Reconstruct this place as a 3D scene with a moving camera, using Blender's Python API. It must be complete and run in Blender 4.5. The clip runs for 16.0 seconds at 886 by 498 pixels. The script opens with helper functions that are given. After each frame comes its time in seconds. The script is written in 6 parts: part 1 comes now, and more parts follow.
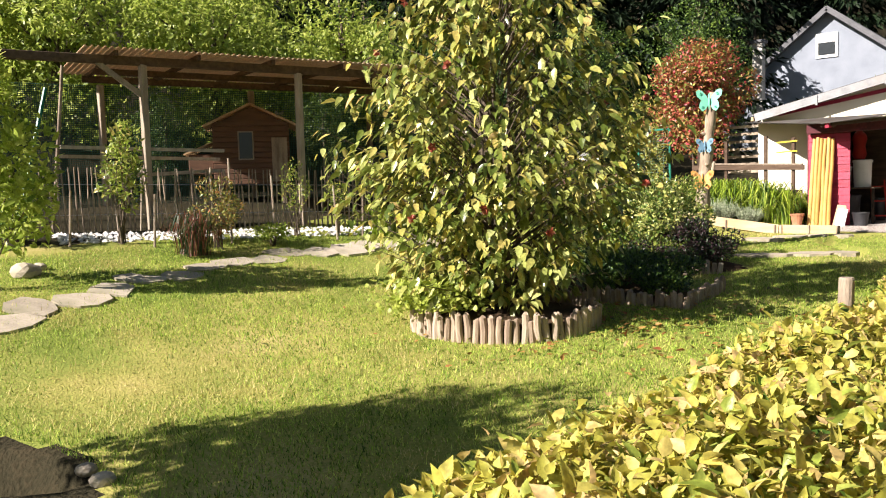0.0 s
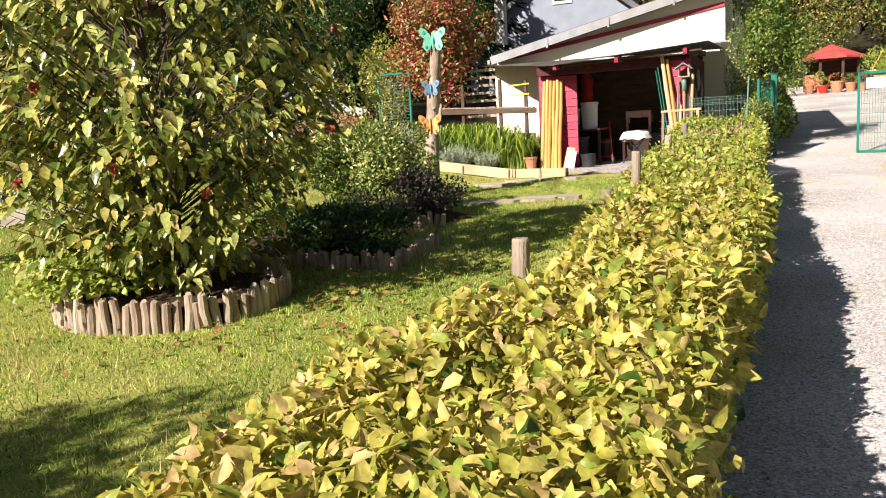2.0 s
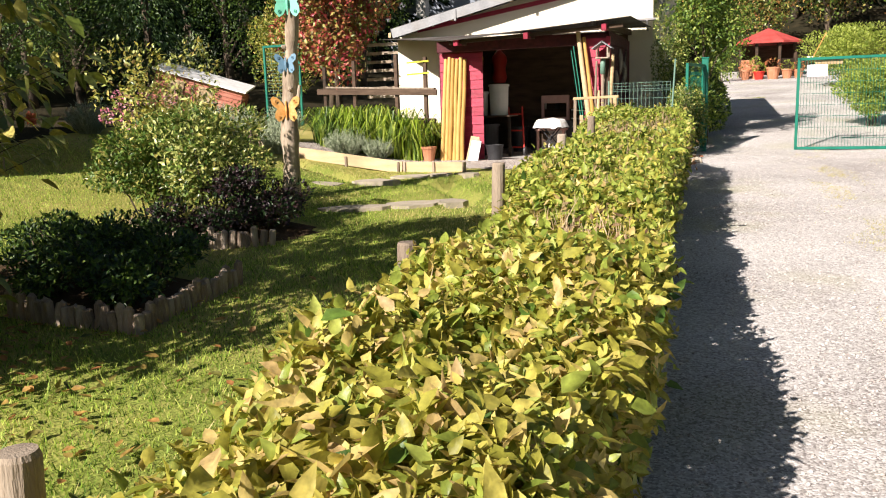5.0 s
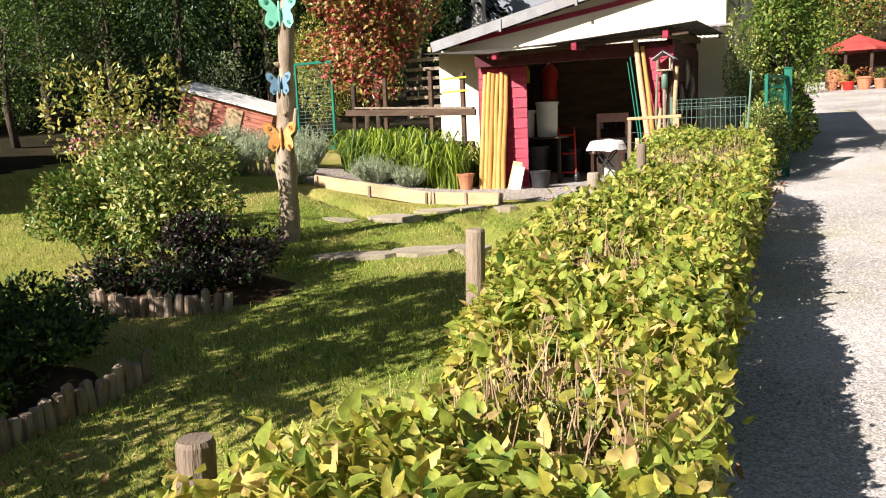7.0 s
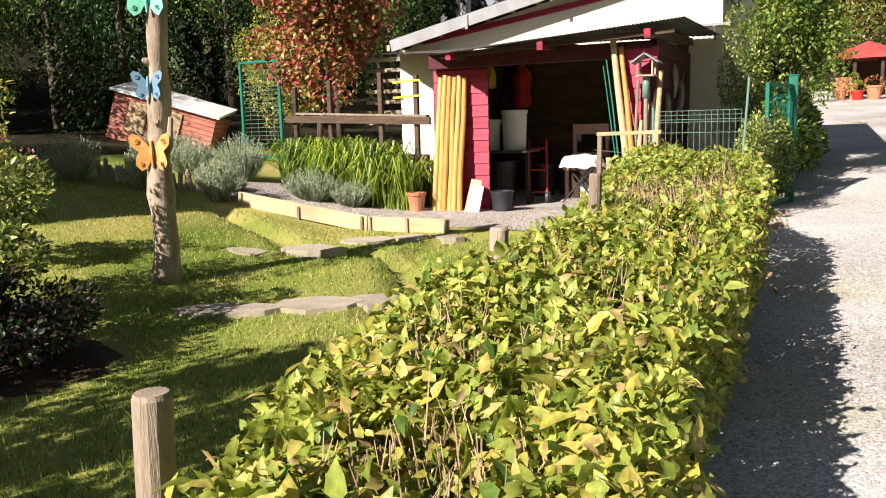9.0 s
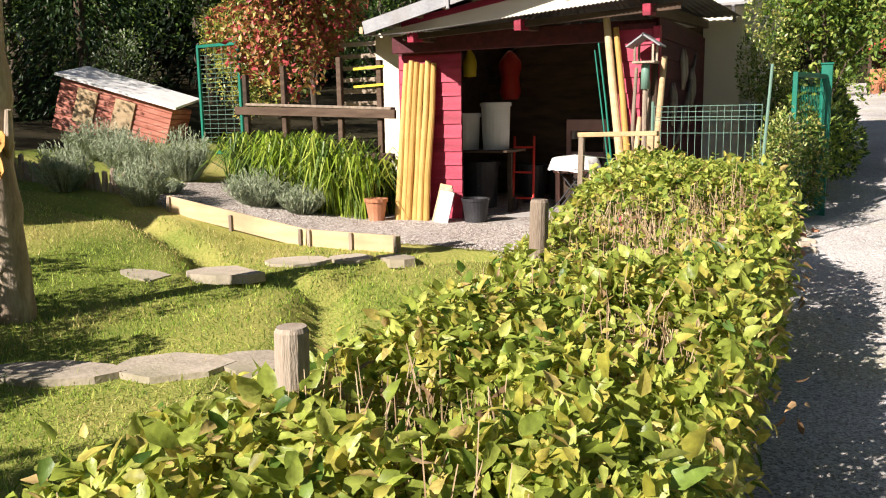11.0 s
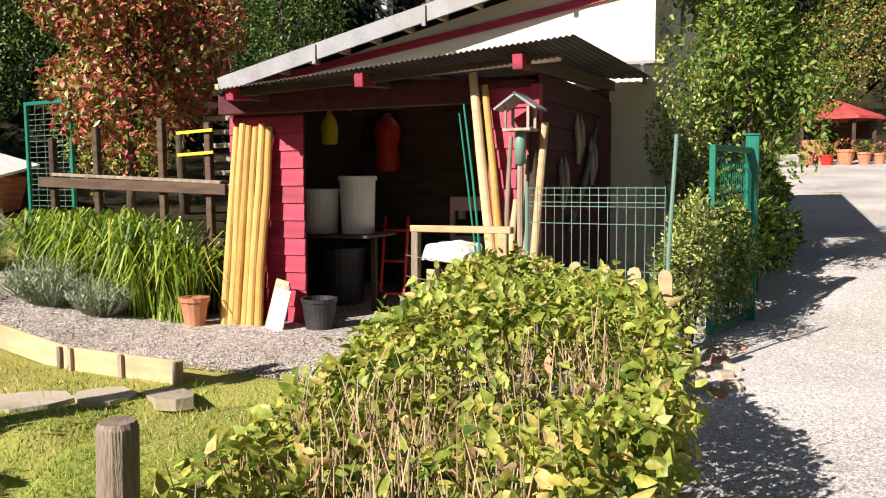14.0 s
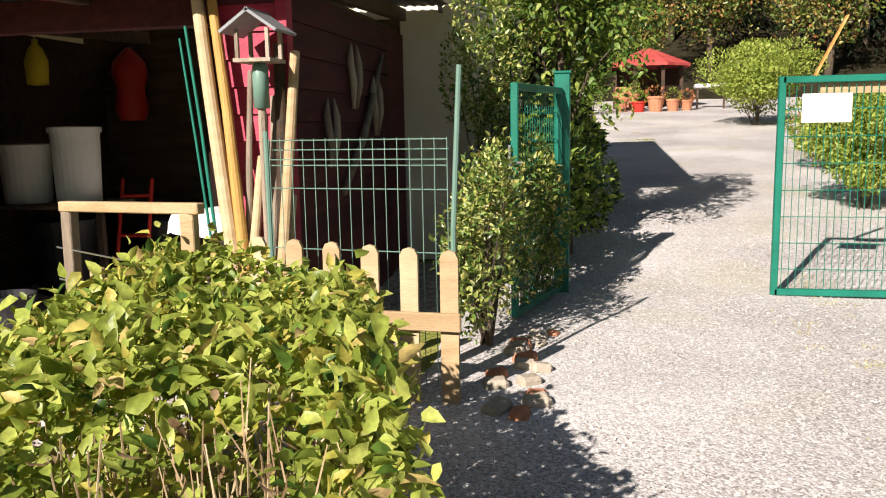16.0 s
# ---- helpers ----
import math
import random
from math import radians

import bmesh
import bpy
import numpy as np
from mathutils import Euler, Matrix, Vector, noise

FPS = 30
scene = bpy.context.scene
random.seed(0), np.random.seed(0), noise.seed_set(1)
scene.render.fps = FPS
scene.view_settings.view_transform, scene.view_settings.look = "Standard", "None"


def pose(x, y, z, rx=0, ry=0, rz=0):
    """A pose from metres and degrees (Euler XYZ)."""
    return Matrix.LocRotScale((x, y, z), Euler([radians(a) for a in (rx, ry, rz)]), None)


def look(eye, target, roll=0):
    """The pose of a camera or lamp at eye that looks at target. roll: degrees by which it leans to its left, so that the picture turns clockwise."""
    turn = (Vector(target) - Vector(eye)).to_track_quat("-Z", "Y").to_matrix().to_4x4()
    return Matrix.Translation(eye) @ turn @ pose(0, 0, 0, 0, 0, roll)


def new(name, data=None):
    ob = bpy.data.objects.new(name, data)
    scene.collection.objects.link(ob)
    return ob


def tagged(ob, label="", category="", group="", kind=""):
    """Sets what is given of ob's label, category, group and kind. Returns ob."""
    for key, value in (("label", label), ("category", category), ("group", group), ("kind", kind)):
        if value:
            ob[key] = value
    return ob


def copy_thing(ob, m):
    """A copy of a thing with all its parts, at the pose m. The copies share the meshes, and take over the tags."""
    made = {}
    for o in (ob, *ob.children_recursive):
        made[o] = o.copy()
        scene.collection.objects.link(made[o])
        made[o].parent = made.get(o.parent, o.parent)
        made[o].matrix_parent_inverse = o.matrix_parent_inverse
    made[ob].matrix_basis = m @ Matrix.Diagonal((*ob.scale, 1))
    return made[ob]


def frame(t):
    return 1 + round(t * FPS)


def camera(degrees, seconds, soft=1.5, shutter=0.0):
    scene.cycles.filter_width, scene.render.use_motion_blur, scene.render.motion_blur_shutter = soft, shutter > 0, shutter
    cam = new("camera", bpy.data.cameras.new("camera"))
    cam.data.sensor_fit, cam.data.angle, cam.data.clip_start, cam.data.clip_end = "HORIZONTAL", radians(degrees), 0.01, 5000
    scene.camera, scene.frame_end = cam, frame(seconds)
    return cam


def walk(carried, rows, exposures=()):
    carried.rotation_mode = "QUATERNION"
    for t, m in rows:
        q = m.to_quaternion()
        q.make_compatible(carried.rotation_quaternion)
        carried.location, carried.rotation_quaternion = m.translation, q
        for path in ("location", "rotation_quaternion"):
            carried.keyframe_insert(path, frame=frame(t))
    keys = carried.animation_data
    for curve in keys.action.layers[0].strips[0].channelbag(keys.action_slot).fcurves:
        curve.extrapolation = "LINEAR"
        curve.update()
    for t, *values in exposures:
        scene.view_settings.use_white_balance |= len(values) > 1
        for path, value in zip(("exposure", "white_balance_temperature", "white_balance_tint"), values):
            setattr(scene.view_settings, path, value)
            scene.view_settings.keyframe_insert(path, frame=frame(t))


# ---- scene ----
cam = camera(57.5, 16.0, soft=1.1)
METRES, EYE, TILT, LEAN, TURN = 14.0, 1.6, -4.0, 1.6, 40.0
ROWS = [
    (0.0, 0.0, 0.0, 0.0, 0.0, 0.0, -0.0),
    (0.5, 0.0052, 0.0165, 0.0009, -2.0, 0.11, 0.78),
    (1.0, 0.0214, 0.0352, 0.0022, -6.31, -0.77, 1.48),
    (1.5, 0.0495, 0.0538, 0.0045, -11.48, -2.32, 2.17),
    (2.0, 0.0686, 0.0788, 0.0049, -15.97, -3.94, 2.59),
    (2.5, 0.087, 0.1038, 0.0097, -18.9, -5.23, 2.63),
    (3.0, 0.1116, 0.1246, 0.0125, -20.65, -6.07, 2.58),
    (3.5, 0.1306, 0.1494, 0.0147, -21.52, -6.46, 2.27),
    (4.0, 0.1481, 0.1749, 0.0205, -21.64, -6.47, 2.0),
    (4.5, 0.1724, 0.1957, 0.023, -21.17, -6.1, 1.71),
    (7.0, 0.2737, 0.3272, 0.0424, -14.86, -4.57, 1.86),
    (7.5, 0.3002, 0.3546, 0.0462, -15.2, -4.28, 1.77),
    (8.0, 0.3189, 0.3853, 0.0482, -15.52, -4.09, 1.59),
    (8.5, 0.3417, 0.4146, 0.0541, -15.18, -4.2, 1.33),
    (11.0, 0.4436, 0.5503, 0.0727, -13.02, -5.13, 0.35),
    (11.5, 0.4648, 0.5744, 0.0769, -14.11, -4.67, 0.05),
    (12.0, 0.4853, 0.5954, 0.0824, -15.05, -3.6, -0.12),
    (12.5, 0.5, 0.619, 0.0845, -15.35, -2.24, -0.07),
    (13.0, 0.5175, 0.6387, 0.0894, -15.33, -1.02, -0.06),
    (13.5, 0.5372, 0.655, 0.093, -15.81, -0.43, 0.06),
    (14.0, 0.549, 0.675, 0.0927, -16.63, -0.67, 0.02),
    (14.5, 0.562, 0.7004, 0.0947, -17.74, -1.59, 0.01),
    (15.0, 0.5815, 0.7192, 0.0952, -19.81, -2.6, 0.28),
    (15.5, 0.6007, 0.7376, 0.0979, -23.18, -3.37, 0.72),
    (16.0, 0.6225, 0.7633, 0.1, -28.54, -4.33, 1.49),
]
walk(cam, [(t, pose(0, 0, EYE, TILT, LEAN, TURN) @ pose(METRES * x, METRES * y, METRES * z, 90 + pitch, roll, yaw)) for t, x, y, z, yaw, pitch, roll in ROWS], [(0.0, 1.4), (1.5, 1.24), (3.0, 1.02), (8.0, 1.12), (13.0, 1.06), (16.0, 0.92)])

# ---- light: low sun over the left shoulder, clear sky ----
SUN_TO = Vector((-0.63, -1.48, 1.0)).normalized()
world = bpy.data.worlds.new("sky")
scene.world = world
world.use_nodes = True
wn = world.node_tree.nodes
sky = wn.new("ShaderNodeTexSky")
sky.sky_type, sky.sun_disc = "NISHITA", False
sky.sun_elevation = math.asin(SUN_TO.z)
sky.sun_rotation = math.atan2(SUN_TO.x, SUN_TO.y)
wn["Background"].inputs["Strength"].default_value = 0.031
world.node_tree.links.new(sky.outputs[0], wn["Background"].inputs["Color"])
sun_data = bpy.data.lights.new("sun", "SUN")
sun_data.energy, sun_data.angle, sun_data.color = 5.0, radians(0.5), (1.0, 0.905, 0.83)
sun = new("sun", sun_data)
sun.matrix_world = look((0, 0, 30), Vector((0, 0, 30)) - SUN_TO)

# ---- mesh helpers ----
ORIGIN = {}


class Mesh:
    """Vertices and faces of one part, in world metres."""

    def __init__(self):
        self.v, self.f = [], []

    def add(self, verts, faces):
        n = len(self.v)
        self.v += [Vector(p) for p in verts]
        self.f += [tuple(i + n for i in q) for q in faces]
        return self

    def box(self, c, s, m=None, bevel=0.0):
        """A box of size s about c, turned by m; bevel chamfers its edges."""
        hx, hy, hz = s[0] / 2, s[1] / 2, s[2] / 2
        b = min(bevel, hx * 0.8, hy * 0.8, hz * 0.8)
        if b <= 0:
            vs = [(x, y, z) for z in (-hz, hz) for y in (-hy, hy) for x in (-hx, hx)]
            fs = [(0, 2, 3, 1), (4, 5, 7, 6), (0, 1, 5, 4), (2, 6, 7, 3), (0, 4, 6, 2), (1, 3, 7, 5)]
        else:
            bm = bmesh.new()
            bmesh.ops.create_cube(bm, size=1)
            for v in bm.verts:
                v.co = Vector((v.co.x * s[0], v.co.y * s[1], v.co.z * s[2]))
            bmesh.ops.bevel(bm, geom=bm.edges[:], offset=b, segments=1, affect="EDGES")
            bm.verts.index_update()
            vs, fs = [v.co.copy() for v in bm.verts], [tuple(v.index for v in f.verts) for f in bm.faces]
            bm.free()
        r = m.to_3x3() if m else Matrix.Identity(3)
        return self.add([r @ Vector(p) + Vector(c) for p in vs], fs)

    def span(self, a, b, bevel=0.0):
        """A box between two corners."""
        a, b = Vector(a), Vector(b)
        return self.box((a + b) / 2, [abs(q) for q in (b - a)], None, bevel)

    def beam(self, a, b, w, h, bevel=0.0):
        """A squared timber from a to b."""
        a, b = Vector(a), Vector(b)
        m = (b - a).to_track_quat("Y", "Z").to_matrix()
        return self.box((a + b) / 2, (w, (b - a).length, h), m, bevel)

    def tube(self, pts, radii, n=8, cap=True):
        """A round bar through points."""
        pts = [Vector(p) for p in pts]
        if not hasattr(radii, "__len__"):
            radii = [radii] * len(pts)
        rings, base = [], len(self.v)
        for i, p in enumerate(pts):
            d = (pts[min(i + 1, len(pts) - 1)] - pts[max(i - 1, 0)]).normalized()
            u = d.cross(Vector((0.31, 0.22, 0.92)) if abs(d.z) < 0.9 else Vector((1, 0.1, 0))).normalized()
            w = d.cross(u)
            for k in range(n):
                a = 2 * math.pi * k / n
                rings.append(p + radii[i] * (math.cos(a) * u + math.sin(a) * w))
        fs = [(i * n + k, i * n + (k + 1) % n, (i + 1) * n + (k + 1) % n, (i + 1) * n + k) for i in range(len(pts) - 1) for k in range(n)]
        if cap:
            fs += [tuple(range(n - 1, -1, -1)), tuple(range((len(pts) - 1) * n, len(pts) * n))]
        return self.add(rings, fs)

    def lathe(self, c, profile, n=20):
        """A turned body from (radius, height) pairs."""
        vs = [(c[0] + r * math.cos(2 * math.pi * k / n), c[1] + r * math.sin(2 * math.pi * k / n), c[2] + h) for r, h in profile for k in range(n)]
        fs = [(i * n + k, i * n + (k + 1) % n, (i + 1) * n + (k + 1) % n, (i + 1) * n + k) for i in range(len(profile) - 1) for k in range(n)]
        return self.add(vs, fs)

    def plate(self, outline, thick, m):
        """A flat shape given by its outline in its own plane, with thickness, placed by m."""
        n = len(outline)
        vs = [m @ Vector((x, y, z)) for z in (-thick / 2, thick / 2) for x, y in outline]
        fs = [tuple(range(n - 1, -1, -1)), tuple(range(n, 2 * n))] + [(k, (k + 1) % n, n + (k + 1) % n, n + k) for k in range(n)]
        return self.add(vs, fs)

    def data(self, name, origin, smooth=False):
        me = bpy.data.meshes.new(name)
        o = Vector(origin)
        me.from_pydata([p - o for p in self.v], [], self.f)
        me.update()
        if smooth:
            me.shade_smooth()
        return me


def thing(name, at, label, category, group="", kind=""):
    ob = new(name)
    ob.location = at
    ob.empty_display_size = 0.1
    ORIGIN[ob] = Vector(at)
    return tagged(ob, label, category, group, kind)


def part(name, mesh, material, parent, label="", smooth=False, kind=""):
    o = ORIGIN[parent]
    me = mesh.data(name, o, smooth) if isinstance(mesh, Mesh) else mesh
    ob = new(name, me)
    if not me.materials:
        me.materials.append(material)
    ob.parent = parent
    ORIGIN[ob] = o
    return tagged(ob, label, kind=kind)


def solid(name, mesh, material, label, category, group="", kind="", smooth=False, at=(0, 0, 0)):
    ob = new(name, mesh.data(name, at, smooth))
    ob.location = at
    ob.data.materials.append(material)
    ORIGIN[ob] = Vector(at)
    return tagged(ob, label, category, group, kind)


def raw_mesh(name, verts, corners, counts):
    """A mesh from arrays: vertices, flat corner indices, and corners per face."""
    me = bpy.data.meshes.new(name)
    me.vertices.add(len(verts))
    me.vertices.foreach_set("co", verts.reshape(-1))
    me.loops.add(len(corners))
    me.loops.foreach_set("vertex_index", corners.astype(np.int32))
    me.polygons.add(len(counts))
    me.polygons.foreach_set("loop_start", np.concatenate([[0], np.cumsum(counts)[:-1]]).astype(np.int32))
    me.update(calc_edges=True)
    return me


def leaf_mesh(name, origin, pos, axis, normal, length, width, droop=0.25, fold=0.2, simple=False):
    """Many separate folded leaves in one mesh: arrays of base, axis, face normal, length and width. simple: for far foliage."""
    pos, axis, normal = (np.asarray(a, float) for a in (pos, axis, normal))
    n = len(pos)
    axis = axis / (np.linalg.norm(axis, axis=1)[:, None] + 1e-9)
    side = np.cross(axis, normal)
    side /= np.linalg.norm(side, axis=1)[:, None] + 1e-9
    nor = np.cross(side, axis)
    L, W = np.broadcast_to(length, n)[:, None], np.broadcast_to(width, n)[:, None]
    if simple:
        shape = [(0, 0, 0), (0.45, 0.5, 1), (1, 0, 0), (0.45, -0.5, 1)]
        faces = [(0, 1, 2), (0, 2, 3)]
    else:
        shape = [(0, 0, 0), (0.26, 0.45, 1), (0.26, 0, 0), (0.26, -0.45, 1), (0.62, 0.36, 0.8), (0.62, 0, 0), (0.62, -0.36, 0.8), (1, 0, 0)]
        faces = [(0, 1, 2), (0, 2, 3), (1, 4, 5, 2), (2, 5, 6, 3), (4, 7, 5), (5, 7, 6)]
    v = np.empty((n, len(shape), 3))
    for k, (u, w, up) in enumerate(shape):
        v[:, k] = pos + axis * L * u + side * W * w + nor * (L * fold * 0.4 * up - L * droop * u * u)
    v -= np.asarray(origin, float)
    flat = np.array([i for f in faces for i in f])
    corners = (flat[None] + len(shape) * np.arange(n)[:, None]).reshape(-1)
    me = raw_mesh(name, v.reshape(-1, 3), corners, np.tile([len(f) for f in faces], n))
    if not simple:
        me.shade_smooth()
    return me


RNG = np.random.default_rng(7)


def rand_dirs(n):
    d = RNG.normal(size=(n, 3))
    return d / np.linalg.norm(d, axis=1)[:, None]


# ---- materials ----
def ramp(nodes, colours):
    r = nodes.new("ShaderNodeValToRGB")
    el = r.color_ramp.elements
    while len(el) < len(colours):
        el.new(0.5)
    for i, c in enumerate(colours):
        el[i].position = i / (len(colours) - 1)
        el[i].color = (*c, 1)
    return r


def surface(name, colours, scale=4.0, fine=60.0, rough=0.8, bump=0.3, metal=0.0, stretch=(1, 1, 1), dirt=0.35, dirt_colour=None, per="", spec=0.4, dist=0.01):
    """Two scales of variation over a colour range, with fine relief. per: 'object' or 'island' shifts each piece."""
    m = bpy.data.materials.new(name)
    m.use_nodes = True
    N, K = m.node_tree.nodes, m.node_tree.links
    p = N["Principled BSDF"]
    tc, mp = N.new("ShaderNodeTexCoord"), N.new("ShaderNodeMapping")
    mp.inputs["Scale"].default_value = stretch
    K.new(tc.outputs["Object"], mp.inputs["Vector"])
    a, b = N.new("ShaderNodeTexNoise"), N.new("ShaderNodeTexNoise")
    a.inputs["Scale"].default_value, a.inputs["Detail"].default_value = scale, 6
    b.inputs["Scale"].default_value, b.inputs["Detail"].default_value = fine, 4
    for q in (a, b):
        K.new(mp.outputs[0], q.inputs["Vector"])
    mix = N.new("ShaderNodeMath")
    mix.operation = "MULTIPLY_ADD"
    K.new(b.outputs["Fac"], mix.inputs[0])
    mix.inputs[1].default_value = 0.8
    off = N.new("ShaderNodeMath")
    off.operation = "MULTIPLY_ADD"
    K.new(a.outputs["Fac"], off.inputs[0])
    off.inputs[1].default_value, off.inputs[2].default_value = 1.5, -0.65
    last = off.outputs[0]
    if per:
        src = N.new("ShaderNodeObjectInfo") if per == "object" else N.new("ShaderNodeNewGeometry")
        sh = N.new("ShaderNodeMath")
        sh.operation = "MULTIPLY_ADD"
        K.new(src.outputs["Random" if per == "object" else "Random Per Island"], sh.inputs[0])
        sh.inputs[1].default_value = 0.6
        K.new(last, sh.inputs[2])
        s2 = N.new("ShaderNodeMath")
        s2.operation = "SUBTRACT"
        K.new(sh.outputs[0], s2.inputs[0])
        s2.inputs[1].default_value = 0.3
        last = s2.outputs[0]
    K.new(last, mix.inputs[2])
    r = ramp(N, colours)
    K.new(mix.outputs[0], r.inputs[0])
    col = r.outputs[0]
    if dirt_colour:
        d, dr, mx = N.new("ShaderNodeTexNoise"), N.new("ShaderNodeMapRange"), N.new("ShaderNodeMixRGB")
        d.inputs["Scale"].default_value, d.inputs["Detail"].default_value = scale * 0.6, 8
        K.new(tc.outputs["Object"], d.inputs["Vector"])
        dr.inputs[1].default_value, dr.inputs[2].default_value, dr.inputs[4].default_value = 0.48, 0.7, dirt * 2
        K.new(d.outputs["Fac"], dr.inputs[0])
        K.new(dr.outputs[0], mx.inputs[0])
        K.new(col, mx.inputs[1])
        mx.inputs[2].default_value = (*dirt_colour, 1)
        col = mx.outputs[0]
    K.new(col, p.inputs["Base Color"])
    p.inputs["Roughness"].default_value, p.inputs["Metallic"].default_value = rough, metal
    p.inputs["Specular IOR Level"].default_value = spec
    if bump:
        bp = N.new("ShaderNodeBump")
        bp.inputs["Strength"].default_value, bp.inputs["Distance"].default_value = bump, dist
        K.new(b.outputs["Fac"], bp.inputs["Height"])
        K.new(bp.outputs[0], p.inputs["Normal"])
    return m


def foliage(name, colours, rough=0.45, through_light=0.3, spec=0.4):
    """Leaves: each one takes its own colour; some light passes through."""
    m = bpy.data.materials.new(name)
    m.use_nodes = True
    N, K = m.node_tree.nodes, m.node_tree.links
    p, out = N["Principled BSDF"], N["Material Output"]
    geo = N.new("ShaderNodeNewGeometry")
    tc, no = N.new("ShaderNodeTexCoord"), N.new("ShaderNodeTexNoise")
    no.inputs["Scale"].default_value, no.inputs["Detail"].default_value = 2.2, 6
    K.new(tc.outputs["Object"], no.inputs["Vector"])
    ad = N.new("ShaderNodeMath")
    ad.operation = "MULTIPLY_ADD"
    K.new(no.outputs["Fac"], ad.inputs[0])
    ad.inputs[1].default_value, ad.inputs[2].default_value = 0.9, -0.45
    sm = N.new("ShaderNodeMath")
    K.new(geo.outputs["Random Per Island"], sm.inputs[0])
    K.new(ad.outputs[0], sm.inputs[1])
    r = ramp(N, colours)
    K.new(sm.outputs[0], r.inputs[0])
    fn = N.new("ShaderNodeTexNoise")
    fn.inputs["Scale"].default_value, fn.inputs["Detail"].default_value = 45.0, 3
    K.new(tc.outputs["Object"], fn.inputs["Vector"])
    hs = N.new("ShaderNodeHueSaturation")
    vr = N.new("ShaderNodeMapRange")
    vr.inputs[1].default_value, vr.inputs[2].default_value, vr.inputs[3].default_value, vr.inputs[4].default_value = 0.3, 0.7, 0.68, 1.3
    K.new(fn.outputs["Fac"], vr.inputs[0])
    K.new(vr.outputs[0], hs.inputs["Value"])
    K.new(r.outputs[0], hs.inputs["Color"])
    K.new(hs.outputs[0], p.inputs["Base Color"])
    bu = N.new("ShaderNodeBump")
    bu.inputs["Strength"].default_value, bu.inputs["Distance"].default_value = 0.5, 0.006
    K.new(fn.outputs["Fac"], bu.inputs["Height"])
    K.new(bu.outputs[0], p.inputs["Normal"])
    p.inputs["Roughness"].default_value = rough
    p.inputs["Specular IOR Level"].default_value = spec
    tr, mx = N.new("ShaderNodeBsdfTranslucent"), N.new("ShaderNodeMixShader")
    K.new(hs.outputs[0], tr.inputs["Color"])
    mx.inputs[0].default_value = through_light
    K.new(p.outputs[0], mx.inputs[1])
    K.new(tr.outputs[0], mx.inputs[2])
    K.new(mx.outputs[0], out.inputs["Surface"])
    return m


def gravel(name, colours, scale, tint=None, moss=0.0):
    """Loose stones: cells with their own colour and relief, worn patches at a larger scale."""
    m = bpy.data.materials.new(name)
    m.use_nodes = True
    N, K = m.node_tree.nodes, m.node_tree.links
    p = N["Principled BSDF"]
    tc = N.new("ShaderNodeTexCoord")
    vo, big, fine = N.new("ShaderNodeTexVoronoi"), N.new("ShaderNodeTexNoise"), N.new("ShaderNodeTexNoise")
    vo.inputs["Scale"].default_value = scale
    big.inputs["Scale"].default_value, big.inputs["Detail"].default_value = 0.55, 8
    fine.inputs["Scale"].default_value, fine.inputs["Detail"].default_value = 9.0, 5
    for q in (vo, big, fine):
        K.new(tc.outputs["Object"], q.inputs["Vector"])
    sep = N.new("ShaderNodeSeparateColor")
    K.new(vo.outputs["Color"], sep.inputs[0])
    ad = N.new("ShaderNodeMath")
    ad.operation = "MULTIPLY_ADD"
    K.new(big.outputs["Fac"], ad.inputs[0])
    ad.inputs[1].default_value = 1.2
    a2 = N.new("ShaderNodeMath")
    a2.operation = "MULTIPLY_ADD"
    K.new(sep.outputs[0], a2.inputs[0])
    a2.inputs[1].default_value, a2.inputs[2].default_value = 0.95, -0.55
    K.new(a2.outputs[0], ad.inputs[2])
    r = ramp(N, colours)
    K.new(ad.outputs[0], r.inputs[0])
    col = r.outputs[0]
    if tint:
        mr, mx = N.new("ShaderNodeMapRange"), N.new("ShaderNodeMixRGB")
        n2 = N.new("ShaderNodeTexNoise")
        n2.inputs["Scale"].default_value, n2.inputs["Detail"].default_value = 0.8, 9
        K.new(tc.outputs["Object"], n2.inputs["Vector"])
        mr.inputs[1].default_value, mr.inputs[2].default_value, mr.inputs[4].default_value = 0.55, 0.72, moss
        K.new(n2.outputs["Fac"], mr.inputs[0])
        K.new(mr.outputs[0], mx.inputs[0])
        K.new(col, mx.inputs[1])
        mx.inputs[2].default_value = (*tint, 1)
        col = mx.outputs[0]
    K.new(col, p.inputs["Base Color"])
    p.inputs["Roughness"].default_value = 0.9
    b1, b2 = N.new("ShaderNodeBump"), N.new("ShaderNodeBump")
    b1.inputs["Strength"].default_value, b1.inputs["Distance"].default_value = 0.5, 0.005
    b2.inputs["Strength"].default_value, b2.inputs["Distance"].default_value = 0.25, 0.02
    b1.invert = True
    K.new(vo.outputs["Distance"], b1.inputs["Height"])
    K.new(fine.outputs["Fac"], b2.inputs["Height"])
    K.new(b2.outputs[0], b1.inputs["Normal"])
    K.new(b1.outputs[0], p.inputs["Normal"])
    return m


def plain(name, colour, rough=0.5, metal=0.0):
    c = np.array(colour)
    return surface(name, [tuple(c * 0.8), tuple(c), tuple(np.minimum(c * 1.12, 1))], 6, 90, rough, 0.08, metal, dist=0.003)


